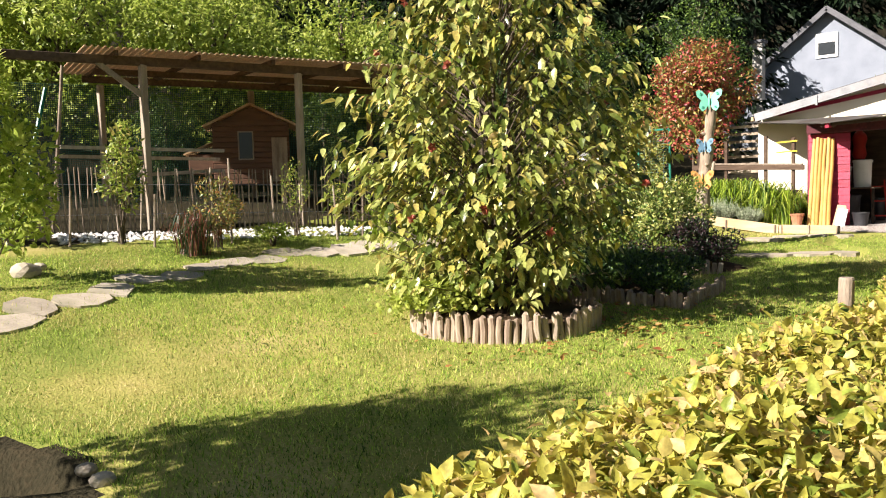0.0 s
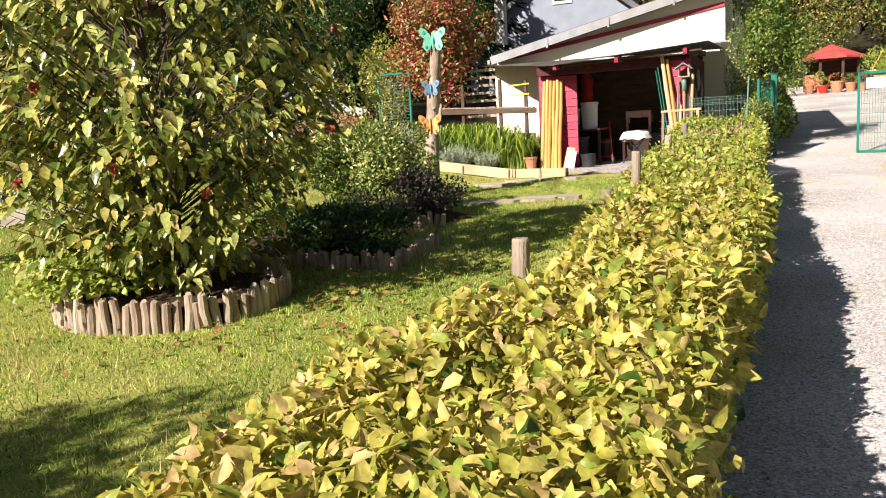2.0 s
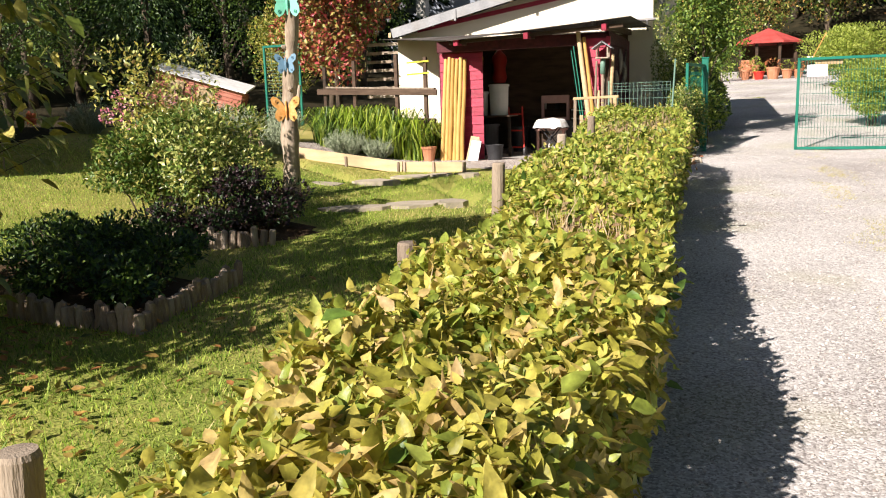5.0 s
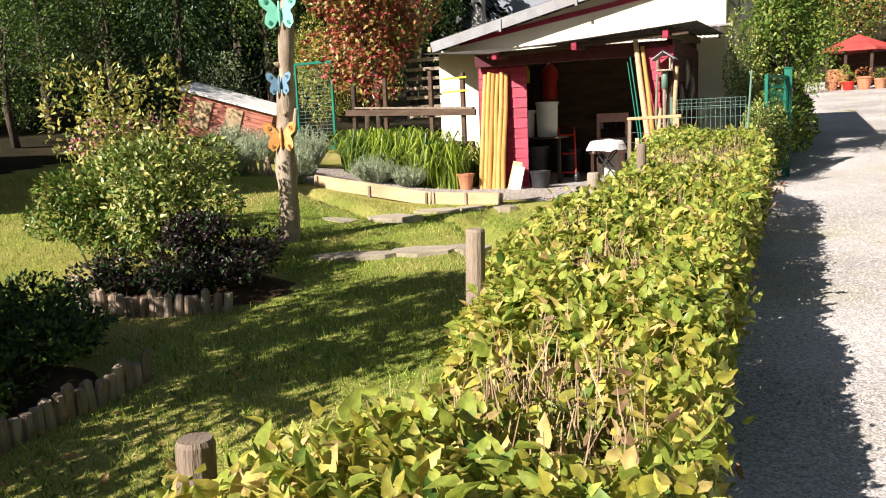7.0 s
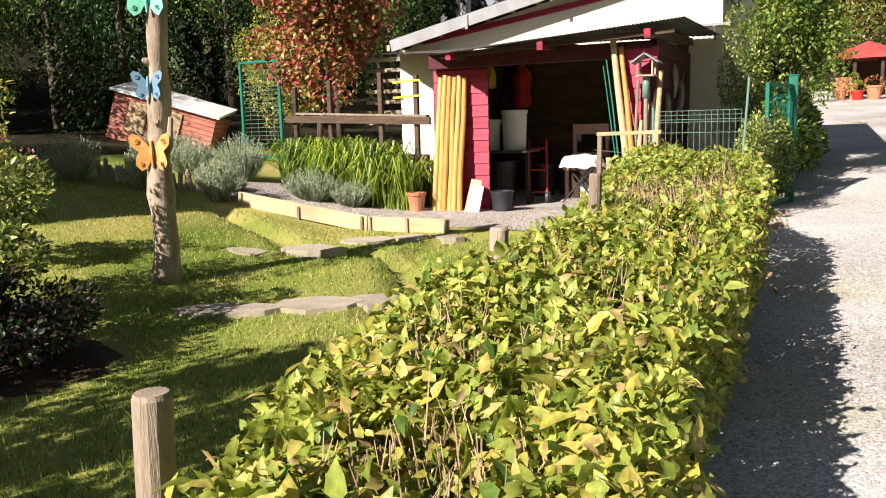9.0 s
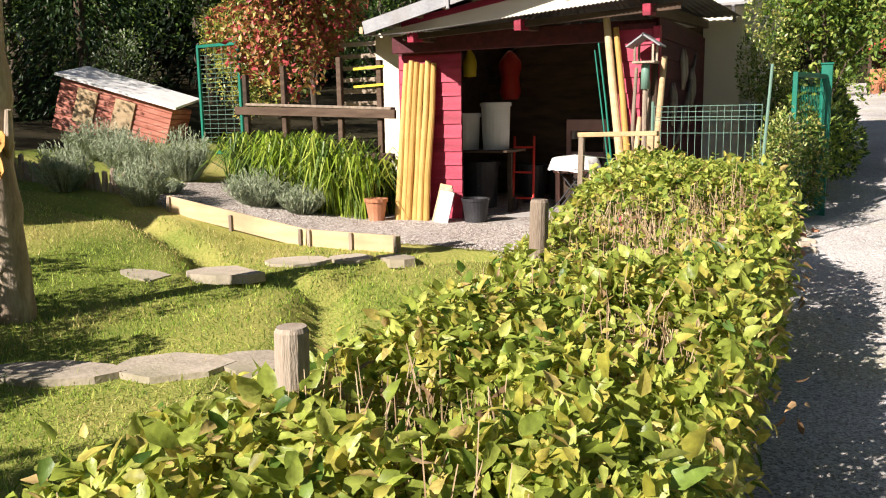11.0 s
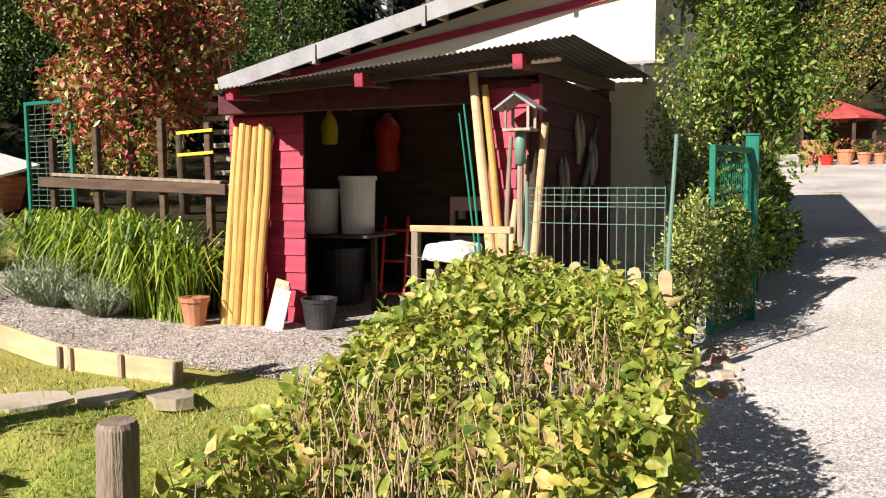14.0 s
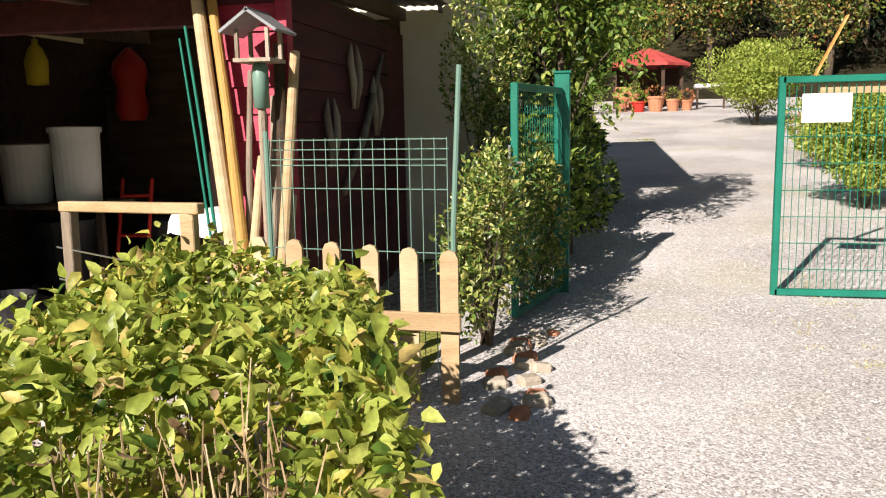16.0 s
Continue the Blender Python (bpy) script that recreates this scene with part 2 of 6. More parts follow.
LAWN = surface("lawn_soil", [(0.08, 0.11, 0.02), (0.19, 0.23, 0.045), (0.34, 0.31, 0.09), (0.52, 0.41, 0.19)], 0.7, 45, 0.95, 0.8, spec=0.1, dist=0.02)
GRASS = foliage("grass_blades", [(0.06, 0.12, 0.014), (0.28, 0.42, 0.055), (0.6, 0.66, 0.15)], 0.55, 0.4, 0.25)
STRAW = foliage("straw_grass", [(0.3, 0.32, 0.07), (0.46, 0.42, 0.14), (0.62, 0.5, 0.24)], 0.7, 0.3, 0.2)
DRIVE = gravel("drive_gravel", [(0.2, 0.175, 0.165), (0.38, 0.35, 0.33), (0.5, 0.47, 0.45), (0.67, 0.645, 0.625)], 95, (0.34, 0.33, 0.12), 0.35)
GRAVEL = gravel("yard_gravel", [(0.17, 0.14, 0.12), (0.32, 0.275, 0.24), (0.42, 0.375, 0.335), (0.58, 0.54, 0.5)], 40)
SOIL = surface("soil", [(0.035, 0.022, 0.012), (0.07, 0.045, 0.025), (0.12, 0.08, 0.05)], 3, 40, 0.95, 0.8, spec=0.1, dist=0.03)
WHITE_STONE = surface("white_stone", [(0.5, 0.48, 0.45), (0.68, 0.66, 0.63), (0.8, 0.78, 0.75)], 20, 80, 0.8, 0.3, per="island")
SLATE = surface("flagstone", [(0.26, 0.22, 0.17), (0.42, 0.36, 0.28), (0.55, 0.48, 0.38)], 3, 40, 0.85, 0.5, per="object", dirt_colour=(0.16, 0.15, 0.08))
CONCRETE = surface("concrete", [(0.3, 0.28, 0.26), (0.42, 0.4, 0.37), (0.5, 0.48, 0.45)], 2, 50, 0.9, 0.3)
PLASTER = surface("cream_render", [(0.66, 0.6, 0.46), (0.76, 0.7, 0.56), (0.82, 0.77, 0.64)], 1.2, 70, 0.9, 0.35, dirt_colour=(0.5, 0.44, 0.33), dirt=0.12)
RED_BOARD = surface("red_painted_board", [(0.2, 0.012, 0.03), (0.34, 0.022, 0.055), (0.44, 0.04, 0.08)], 2.5, 40, 0.55, 0.3, stretch=(1, 4, 8), per="object")
# deeper red for the shed's lintel, backing and side boards
DARK_RED = surface("dark_red_board", [(0.045, 0.008, 0.012), (0.085, 0.014, 0.02), (0.13, 0.03, 0.035)], 2.5, 40, 0.75, 0.4, stretch=(6, 1, 8), per="object")
YELLOW_POLE = surface("peeled_yellow_wood", [(0.36, 0.2, 0.045), (0.47, 0.28, 0.075), (0.56, 0.38, 0.13)], 5, 30, 0.6, 0.3, stretch=(4, 4, 0.5), per="object")
OLD_WOOD = surface("grey_weathered_wood", [(0.16, 0.12, 0.09), (0.3, 0.24, 0.18), (0.42, 0.36, 0.29)], 3, 40, 0.9, 0.5, stretch=(5, 5, 0.7), per="object")
PALE_WOOD = surface("pale_planed_wood", [(0.36, 0.24, 0.12), (0.48, 0.35, 0.2), (0.57, 0.44, 0.27)], 2, 30, 0.75, 0.25, stretch=(1, 4, 8), per="object", dirt_colour=(0.3, 0.22, 0.13))
# dark brown wood, taken darker still for the shade inside the shed
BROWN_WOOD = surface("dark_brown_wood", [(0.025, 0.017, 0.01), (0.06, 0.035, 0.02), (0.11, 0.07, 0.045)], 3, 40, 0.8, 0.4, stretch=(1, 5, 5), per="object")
TOTEM_WOOD = surface("stripped_trunk_wood", [(0.15, 0.11, 0.08), (0.35, 0.275, 0.2), (0.54, 0.46, 0.36)], 4, 24, 0.8, 0.6, stretch=(3, 3, 0.6), dirt_colour=(0.2, 0.14, 0.09))
BARK = surface("bark", [(0.05, 0.035, 0.025), (0.1, 0.075, 0.05), (0.18, 0.14, 0.1)], 5, 40, 0.95, 0.9, stretch=(3, 3, 0.6), dist=0.03)
LOG_WOOD = surface("split_log_wood", [(0.2, 0.14, 0.1), (0.34, 0.26, 0.19), (0.46, 0.38, 0.3)], 6, 50, 0.9, 0.6, stretch=(4, 4, 0.7), per="object")
DRY_STEM = surface("dry_stems", [(0.2, 0.13, 0.07), (0.36, 0.26, 0.15), (0.5, 0.39, 0.25)], 8, 40, 0.9, 0.3, per="island")
GREEN_METAL = surface("green_coated_steel", [(0.005, 0.1, 0.065), (0.008, 0.15, 0.1), (0.012, 0.19, 0.13)], 4, 60, 0.4, 0.05)
PALE_GREEN_WIRE = plain("pale_green_wire", (0.14, 0.24, 0.19), 0.45)
ZINC = surface("zinc_flashing", [(0.17, 0.175, 0.185), (0.25, 0.255, 0.265), (0.33, 0.335, 0.345)], 3, 30, 0.6, 0.2, 0.1, dirt_colour=(0.22, 0.2, 0.18))
# sheet grey lowered so the colour carries the shadow below the shed roof
TIN = surface("old_corrugated_sheet", [(0.05, 0.045, 0.042), (0.085, 0.078, 0.072), (0.13, 0.115, 0.1)], 2, 40, 0.65, 0.2, 0.1, dirt_colour=(0.05, 0.03, 0.02))
RUST_TIN = foliage("brown_translucent_corrugated_sheet", [(0.45, 0.33, 0.22), (0.58, 0.45, 0.31), (0.66, 0.55, 0.4)], 0.5, 0.6, 0.4)
SLATE_ROOF = surface("slate_roof", [(0.05, 0.055, 0.06), (0.1, 0.1, 0.11), (0.16, 0.16, 0.17)], 2, 30, 0.7, 0.3)
BLUE_GREY = surface("slate_hung_gable", [(0.16, 0.18, 0.22), (0.21, 0.235, 0.28), (0.26, 0.28, 0.33)], 1.5, 30, 0.75, 0.25)
WHITE_PAINT = plain("white_paint", (0.8, 0.8, 0.78), 0.5)
WHITE_PLASTIC = surface("white_plastic", [(0.6, 0.58, 0.52), (0.72, 0.7, 0.65), (0.8, 0.78, 0.73)], 3, 60, 0.45, 0.05)
BLACK_PLASTIC = surface("black_plastic", [(0.012, 0.012, 0.013), (0.025, 0.025, 0.028), (0.06, 0.06, 0.065)], 4, 50, 0.5, 0.1)
DARK_GLASS = plain("window_glass", (0.03, 0.035, 0.04), 0.05)
STEEL = plain("bright_steel", (0.6, 0.6, 0.6), 0.3, 0.9)
YELLOW_CLOTH = plain("yellow_plastic", (0.65, 0.5, 0.03), 0.6)
RED_PLASTIC = plain("red_plastic", (0.5, 0.03, 0.02), 0.5)
TERRACOTTA = surface("terracotta", [(0.3, 0.12, 0.06), (0.44, 0.19, 0.1), (0.52, 0.27, 0.17)], 5, 50, 0.85, 0.2)
MINT = plain("mint_painted_metal", (0.2, 0.58, 0.42), 0.45)
ORANGE = surface("rusty_orange_metal", [(0.4, 0.15, 0.03), (0.6, 0.3, 0.08), (0.65, 0.45, 0.2)], 12, 60, 0.6, 0.1)
BLUE = plain("blue_painted_metal", (0.15, 0.27, 0.37), 0.45)
RED_ROOF = surface("red_felt_roof", [(0.3, 0.04, 0.035), (0.42, 0.06, 0.05), (0.5, 0.09, 0.08)], 3, 40, 0.8, 0.3)
RED_CLAD = surface("faded_red_cladding", [(0.28, 0.1, 0.07), (0.44, 0.16, 0.11), (0.58, 0.32, 0.25)], 3, 40, 0.8, 0.3, stretch=(1, 1, 6))
NETTING = plain("dark_green_netting", (0.02, 0.075, 0.05), 0.8)
PINK_FADE = plain("faded_pink_wood", (0.5, 0.3, 0.26), 0.7)
PETAL = foliage("red_petals", [(0.24, 0.05, 0.03), (0.42, 0.1, 0.06), (0.5, 0.22, 0.14)], 0.5, 0.3)
PINK_PETAL = foliage("pink_petals", [(0.5, 0.12, 0.2), (0.65, 0.25, 0.35), (0.75, 0.45, 0.5)], 0.5, 0.3)

L_YELLOW = foliage("yellowing_leaves", [(0.29, 0.28, 0.04), (0.45, 0.42, 0.075), (0.58, 0.5, 0.12), (0.6, 0.43, 0.19)], 0.5, 0.38)
L_LIME = foliage("lime_leaves", [(0.2, 0.26, 0.04), (0.36, 0.43, 0.075), (0.54, 0.58, 0.14)], 0.4, 0.45)
L_OLIVE = foliage("olive_leaves", [(0.05, 0.08, 0.012), (0.14, 0.18, 0.03), (0.3, 0.31, 0.08), (0.48, 0.4, 0.12)], 0.3, 0.25, 0.5)
L_CAM = foliage("pale_camellia_leaves", [(0.24, 0.28, 0.06), (0.38, 0.42, 0.12), (0.52, 0.54, 0.2)], 0.28, 0.2, 0.6)
L_GREEN = foliage("green_leaves", [(0.04, 0.085, 0.012), (0.09, 0.165, 0.025), (0.18, 0.26, 0.045)], 0.45, 0.3)
L_BRIGHT = foliage("bright_green_leaves", [(0.16, 0.24, 0.03), (0.3, 0.39, 0.06), (0.48, 0.54, 0.13)], 0.5, 0.52)
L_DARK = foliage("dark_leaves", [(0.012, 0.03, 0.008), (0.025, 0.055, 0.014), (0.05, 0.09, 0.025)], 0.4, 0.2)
L_PURPLE = foliage("purple_black_leaves", [(0.012, 0.008, 0.01), (0.03, 0.016, 0.02), (0.06, 0.03, 0.03)], 0.4, 0.15)
# needle greens set near black to put the hillside's shadow into them
L_CONIFER = foliage("shaded_conifer_needles", [(0.004, 0.011, 0.004), (0.009, 0.02, 0.007), (0.018, 0.034, 0.012)], 0.6, 0.1, 0.2)
L_RED = foliage("red_copper_leaves", [(0.16, 0.18, 0.04), (0.4, 0.16, 0.06), (0.5, 0.15, 0.09), (0.62, 0.33, 0.13)], 0.4, 0.3)
L_CRIMSON = foliage("crimson_leaves", [(0.26, 0.03, 0.04), (0.42, 0.06, 0.07), (0.5, 0.13, 0.1)], 0.4, 0.3)
L_GREY = foliage("grey_green_leaves", [(0.2, 0.25, 0.14), (0.32, 0.37, 0.24), (0.45, 0.48, 0.34)], 0.7, 0.2)
L_AUTUMN = foliage("autumn_leaves", [(0.1, 0.13, 0.03), (0.26, 0.2, 0.05), (0.38, 0.22, 0.06), (0.34, 0.12, 0.05)], 0.5, 0.3)
L_DEAD = foliage("shrivelled_leaves", [(0.1, 0.06, 0.03), (0.22, 0.14, 0.07), (0.36, 0.26, 0.14)], 0.8, 0.1, 0.2)
L_STRAP = foliage("strap_leaves", [(0.17, 0.27, 0.02), (0.34, 0.46, 0.04), (0.56, 0.62, 0.14)], 0.35, 0.45)


# ---- the lie of the land ----
def smooth(a, b, x):
    t = min(max((x - a) / (b - a), 0), 1)
    return t * t * (3 - 2 * t)


def gz(x, y):
    """Ground height: rises gently along the drive, then up to the hillside."""
    z = 0.036 * max(y, -6) if y < 18 else 0.648
    d = max(0.0, y - 19.5)
    z += 0.083 * d * d / (d + 1.5) * (1 if y < 48 else (48 - 19.5) / d * 1.0)
    r = max(0.0, -x - 5.5)
    z += min(0.17 * r * r / (r + 0.6), 1.25) * smooth(-8, 2, y)
    h = max(0.0, math.hypot(max(0, -x - 19), max(0, y - 50)) - 0)
    z += 0.55 * h * h / (h + 6) if x < 40 else 0
    h2 = max(0.0, y - 28 + min(0, x + 16) * 0.4) if x < -13 else 0
    z += 0.3 * h2 * h2 / (h2 + 8) * smooth(-13, -20, x)
    return z


def lawn_relief(x, y):
    z = 0.02 * noise.noise((x * 0.9, y * 0.9, 0)) + 0.008 * noise.noise((x * 5, y * 5, 3))
    if -9 < x < -2 and 0 < y < 18:
        for line in DITCH:
            d = min(seg_dist(x, y, a, b) for a, b in zip(line, line[1:]))
            z -= (0.17 if line[0][1] > 5 else 0.34) * max(0.0, 1 - (d / 0.2) ** 2)
    return z


DITCH = [[(-2.6, 16.95), (-3.4, 16.65), (-3.95, 16.1), (-4.12, 15.4), (-3.7, 14.7), (-3.2, 14.0), (-3.1, 13.3)], [(-4.12, 15.35), (-5.1, 15.15), (-6.0, 15.9), (-7.3, 16.4), (-8.6, 16.2)], [(-5.9, 1.5), (-5.0, 1.85), (-4.55, 1.9)]]


def seg_dist(x, y, a, b):
    dx, dy = b[0] - a[0], b[1] - a[1]
    t = min(max(((x - a[0]) * dx + (y - a[1]) * dy) / (dx * dx + dy * dy), 0), 1)
    return math.hypot(x - a[0] - t * dx, y - a[1] - t * dy)


def axis_steps(lo, fine_lo, fine_hi, hi, step, grow=1.35):
    mid = list(np.arange(fine_lo, fine_hi + 1e-6, step))
    up, s, v = [], step, fine_hi
    while v < hi:
        s *= grow
        v += s
        up.append(min(v, hi))
    dn, s, v = [], step, fine_lo
    while v > lo:
        s *= grow
        v -= s
        dn.append(max(v, lo))
    return dn[::-1] + mid + up


def sheet(xs, ys, lift=0.0):
    g = Mesh()
    g.add([(x, y, gz(x, y) + lawn_relief(x, y) + lift) for y in ys for x in xs],
          [(j * len(xs) + i, j * len(xs) + i + 1, (j + 1) * len(xs) + i + 1, (j + 1) * len(xs) + i) for j in range(len(ys) - 1) for i in range(len(xs) - 1)])
    return g


xs = axis_steps(-400, -11, 1, 400, 0.12)
ys = axis_steps(-300, -1, 19, 500, 0.12)
ground = solid("ground", sheet(xs, ys), LAWN, "patchy green lawn with dry straw-coloured spots", "ground", kind="structure", smooth=True)
# floor tone so dark that it stands in for the shade under the trees
WOOD_FLOOR = surface("shaded_woodland_floor", [(0.012, 0.012, 0.006), (0.03, 0.026, 0.014), (0.06, 0.045, 0.025)], 1.5, 30, 0.95, 0.8, spec=0.1, dist=0.04)
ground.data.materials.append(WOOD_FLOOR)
# the lawn pit gets the same tone, for the shade in its hollow
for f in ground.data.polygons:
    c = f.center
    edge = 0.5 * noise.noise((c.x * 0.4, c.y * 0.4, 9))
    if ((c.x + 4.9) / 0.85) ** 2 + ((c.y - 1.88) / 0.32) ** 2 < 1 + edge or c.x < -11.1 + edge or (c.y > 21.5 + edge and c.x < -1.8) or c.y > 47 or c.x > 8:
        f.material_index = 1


def strip(name, left, right, y0, y1, step, cols, lift, material, label, category):
    """A surface layer between two winding edges, given as functions of y."""
    g = Mesh()
    rows = int((y1 - y0) / step) + 1
    for j in range(rows):
        y = y0 + (y1 - y0) * j / (rows - 1)
        a, b = left(y), right(y)
        for i in range(cols):
            x = a + (b - a) * i / (cols - 1)
            edge = i in (0, cols - 1) or j in (0, rows - 1)
            g.v.append(Vector((x, y, gz(x, y) + lawn_relief(x, y) + (-0.03 if edge else lift))))
    g.f += [(j * cols + i, j * cols + i + 1, (j + 1) * cols + i + 1, (j + 1) * cols + i) for j in range(rows - 1) for i in range(cols - 1)]
    return solid(name, g, material, label, category, kind="structure", smooth=True)


def wob(y, k, a=0.08):
    return a * noise.noise((k, y * 0.9, 0.5)) + a * 0.5 * noise.noise((k, y * 3.1, 4.5))


strip("road", lambda y: -0.55 - 0.012 * y - 0.2 * min(max(0, y - 13.5), 3) + wob(y, 1), lambda y: 4.2 + (0.25 * (y - 24) if y > 24 else 0) + wob(y, 2, 0.2), -14, 50, 0.25, 26, 0.016, DRIVE, "pale gravel drive with worn mossy patches", "drive")
strip("gravel_yard", lambda y: -8.6 + 0.5 * max(0, y - 18) + wob(y, 3, 0.2), lambda y: -1.3 + wob(y, 4), 16.95, 21.3, 0.15, 40, 0.02, GRAVEL, "grey gravel yard before the open shed", "gravel yard")


# ---- plants ----
def leaves_part(name, parent, material, pos, axis, normal, length, width, droop=0.25, fold=0.2, label="", simple=False):
    me = leaf_mesh(name, ORIGIN[parent], pos, axis, normal, length, width, droop, fold, simple)
    return part(name, me, material, parent, label, kind="stuff")


def crown_points(n, centre, radii, lumps=14, hollow=0.45, seed=0):
    """Points and outward directions in an uneven, gappy crown made of overlapping lumps."""
    rng = np.random.default_rng(seed)
    d = rng.normal(size=(lumps, 3))
    d /= np.linalg.norm(d, axis=1)[:, None]
    c = d * rng.uniform(0.35, 0.78, (lumps, 1))
    s = rng.uniform(0.24, 0.42, lumps)
    k = rng.integers(0, lumps, n)
    u = rng.normal(size=(n, 3))
    u /= np.linalg.norm(u, axis=1)[:, None]
    q = c[k] + u * (s[k] * rng.uniform(hollow, 1.05, n) ** 0.5)[:, None]
    out = 0.6 * u + 0.6 * q
    return np.asarray(centre) + q * np.asarray(radii), out / (np.linalg.norm(out, axis=1)[:, None] + 1e-9), c * np.asarray(radii) + np.asarray(centre)


def shrub(name, base, height, radii, n, leaf, mats, label, category="shrub", group="", seed=0, lumps=14, upright=0.35, stems=7, stem_r=0.012, low=0.1, bark=BARK, droop=0.2):
    """A bush: bent stems from the ground to each lump, and leaves in one or more colours."""
    base = Vector(base)
    t = thing(name, base, label, category, group)
    centre = base + Vector((0, 0, low + (height - low) / 2))
    rad = (radii[0], radii[1], (height - low) / 2)
    pos, out, cs = crown_points(n, centre, rad, lumps, seed=seed)
    pos[:, 2] = np.maximum(pos[:, 2], base.z + 0.03)
    rng = np.random.default_rng(seed + 1)
    wood = Mesh()
    for i in range(min(stems, len(cs))):
        top = Vector(cs[i])
        mid = base.lerp(top, 0.5) + Vector((rng.uniform(-0.1, 0.1), rng.uniform(-0.1, 0.1), 0.08)) * radii[0]
        foot = base + Vector((rng.uniform(-0.12, 0.12), rng.uniform(-0.12, 0.12), -0.03)) * min(radii[0], 0.8)
        wood.tube([foot, mid, top], [stem_r, stem_r * 0.7, stem_r * 0.35], 6)
    part("framework", wood, bark, t)
    axis = out * 0.7 + rng.normal(size=out.shape) * 0.55 + np.array((0, 0, upright))
    nor = out + np.array((0, 0, 0.9)) + rng.normal(size=out.shape) * 0.35
    k = rng.integers(0, len(mats), n)
    ln = leaf * rng.uniform(0.65, 1.2, n)
    for j, m in enumerate(mats):
        s = k == j
        leaves_part("foliage", t, m, pos[s], axis[s], nor[s], ln[s], ln[s] * 0.5, droop)
    return t


def tree(name, base, height, spread, n, leaf, mats, label, seed=0, trunk_r=0.14, bare=0.3, lumps=18, category="tree", group="", width=0.55, upright=0.0):
    """A tapered trunk, limbs to the lumps of the crown, leaves with gaps."""
    base = Vector(base)
    t = thing(name, base, label, category, group)
    rng = np.random.default_rng(seed)
    lean = Vector((rng.uniform(-0.05, 0.05), rng.uniform(-0.05, 0.05), 0)) * height
    top = base + Vector((0, 0, height * 0.9)) + lean
    pts = [base + Vector((0, 0, -0.1))] + [base.lerp(top, f) + Vector((rng.uniform(-1, 1), rng.uniform(-1, 1), 0)) * 0.02 * height for f in (0.25, 0.5, 0.75)] + [top]
    part("trunk", Mesh().tube(pts, [trunk_r * f for f in (1.25, 0.95, 0.7, 0.42, 0.12)], 9), BARK, t, smooth=True)
    centre = base + Vector((0, 0, height * (bare + (1 - bare) / 2))) + lean * 0.6
    pos, out, cs = crown_points(n, centre, (spread, spread, height * (1 - bare) / 2), lumps, seed=seed)
    for c in cs[:12]:
        c = Vector(c)
        f = min(max((c.z - base.z) / height - 0.15, 0.15), 0.8)
        a = base.lerp(top, f)
        part("limb", Mesh().tube([a, a.lerp(c, 0.5) + Vector((0, 0, 0.04 * height)), c], [trunk_r * 0.4 * (1.1 - f), trunk_r * 0.25, trunk_r * 0.1], 6), BARK, t)
    axis = out * 0.5 + rng.normal(size=out.shape) * 0.7 + np.array((0, 0, upright))
    nor = out + np.array((0, 0, 0.8)) + rng.normal(size=out.shape) * 0.4
    k = rng.integers(0, len(mats), n)
    ln = leaf * rng.uniform(0.6, 1.25, n)
    for j, m in enumerate(mats):
        s = k == j
        leaves_part("crown", t, m, pos[s], axis[s], nor[s], ln[s], ln[s] * width, 0.25, simple=spread > 1.6)
    return t


def conifer(name, base, height, spread, n, label, seed=0, mat=L_CONIFER, group="", hang=0.35, leaf=0.5):
    """A spire of drooping boughs in whorls."""
    base = Vector(base)
    t = thing(name, base, label, "conifer", group)
    rng = np.random.default_rng(seed)
    part("trunk", Mesh().tube([base + Vector((0, 0, -0.2)), base + Vector((0, 0, height))], [0.03 * height * 0.6, 0.02], 8), BARK, t)
    f = rng.uniform(0.04, 1, n) ** 0.8
    whorl = np.round(f * 16) / 16 + rng.uniform(-0.012, 0.012, n)
    ang = rng.uniform(0, 2 * np.pi, n)
    bough = 1 + 0.28 * np.sin(ang * 5 + whorl * 40) + 0.2 * np.sin(ang * 11 + whorl * 90)
    r = spread * (1.03 - whorl) * bough * rng.uniform(0.25, 1, n) ** 0.6
    pos = np.stack([base.x + r * np.cos(ang), base.y + r * np.sin(ang), base.z + height * whorl - hang * r + rng.normal(0, 0.08, n)], 1)
    axis = np.stack([np.cos(ang), np.sin(ang), np.full(n, -0.45)], 1) + rng.normal(size=(n, 3)) * 0.4
    nor = np.array((0, 0, 1.0)) + rng.normal(size=(n, 3)) * 0.4
    leaves_part("foliage", t, mat, pos, axis, nor, leaf * rng.uniform(0.6, 1.2, n), leaf * 0.32, 0.3, simple=True)
    return t


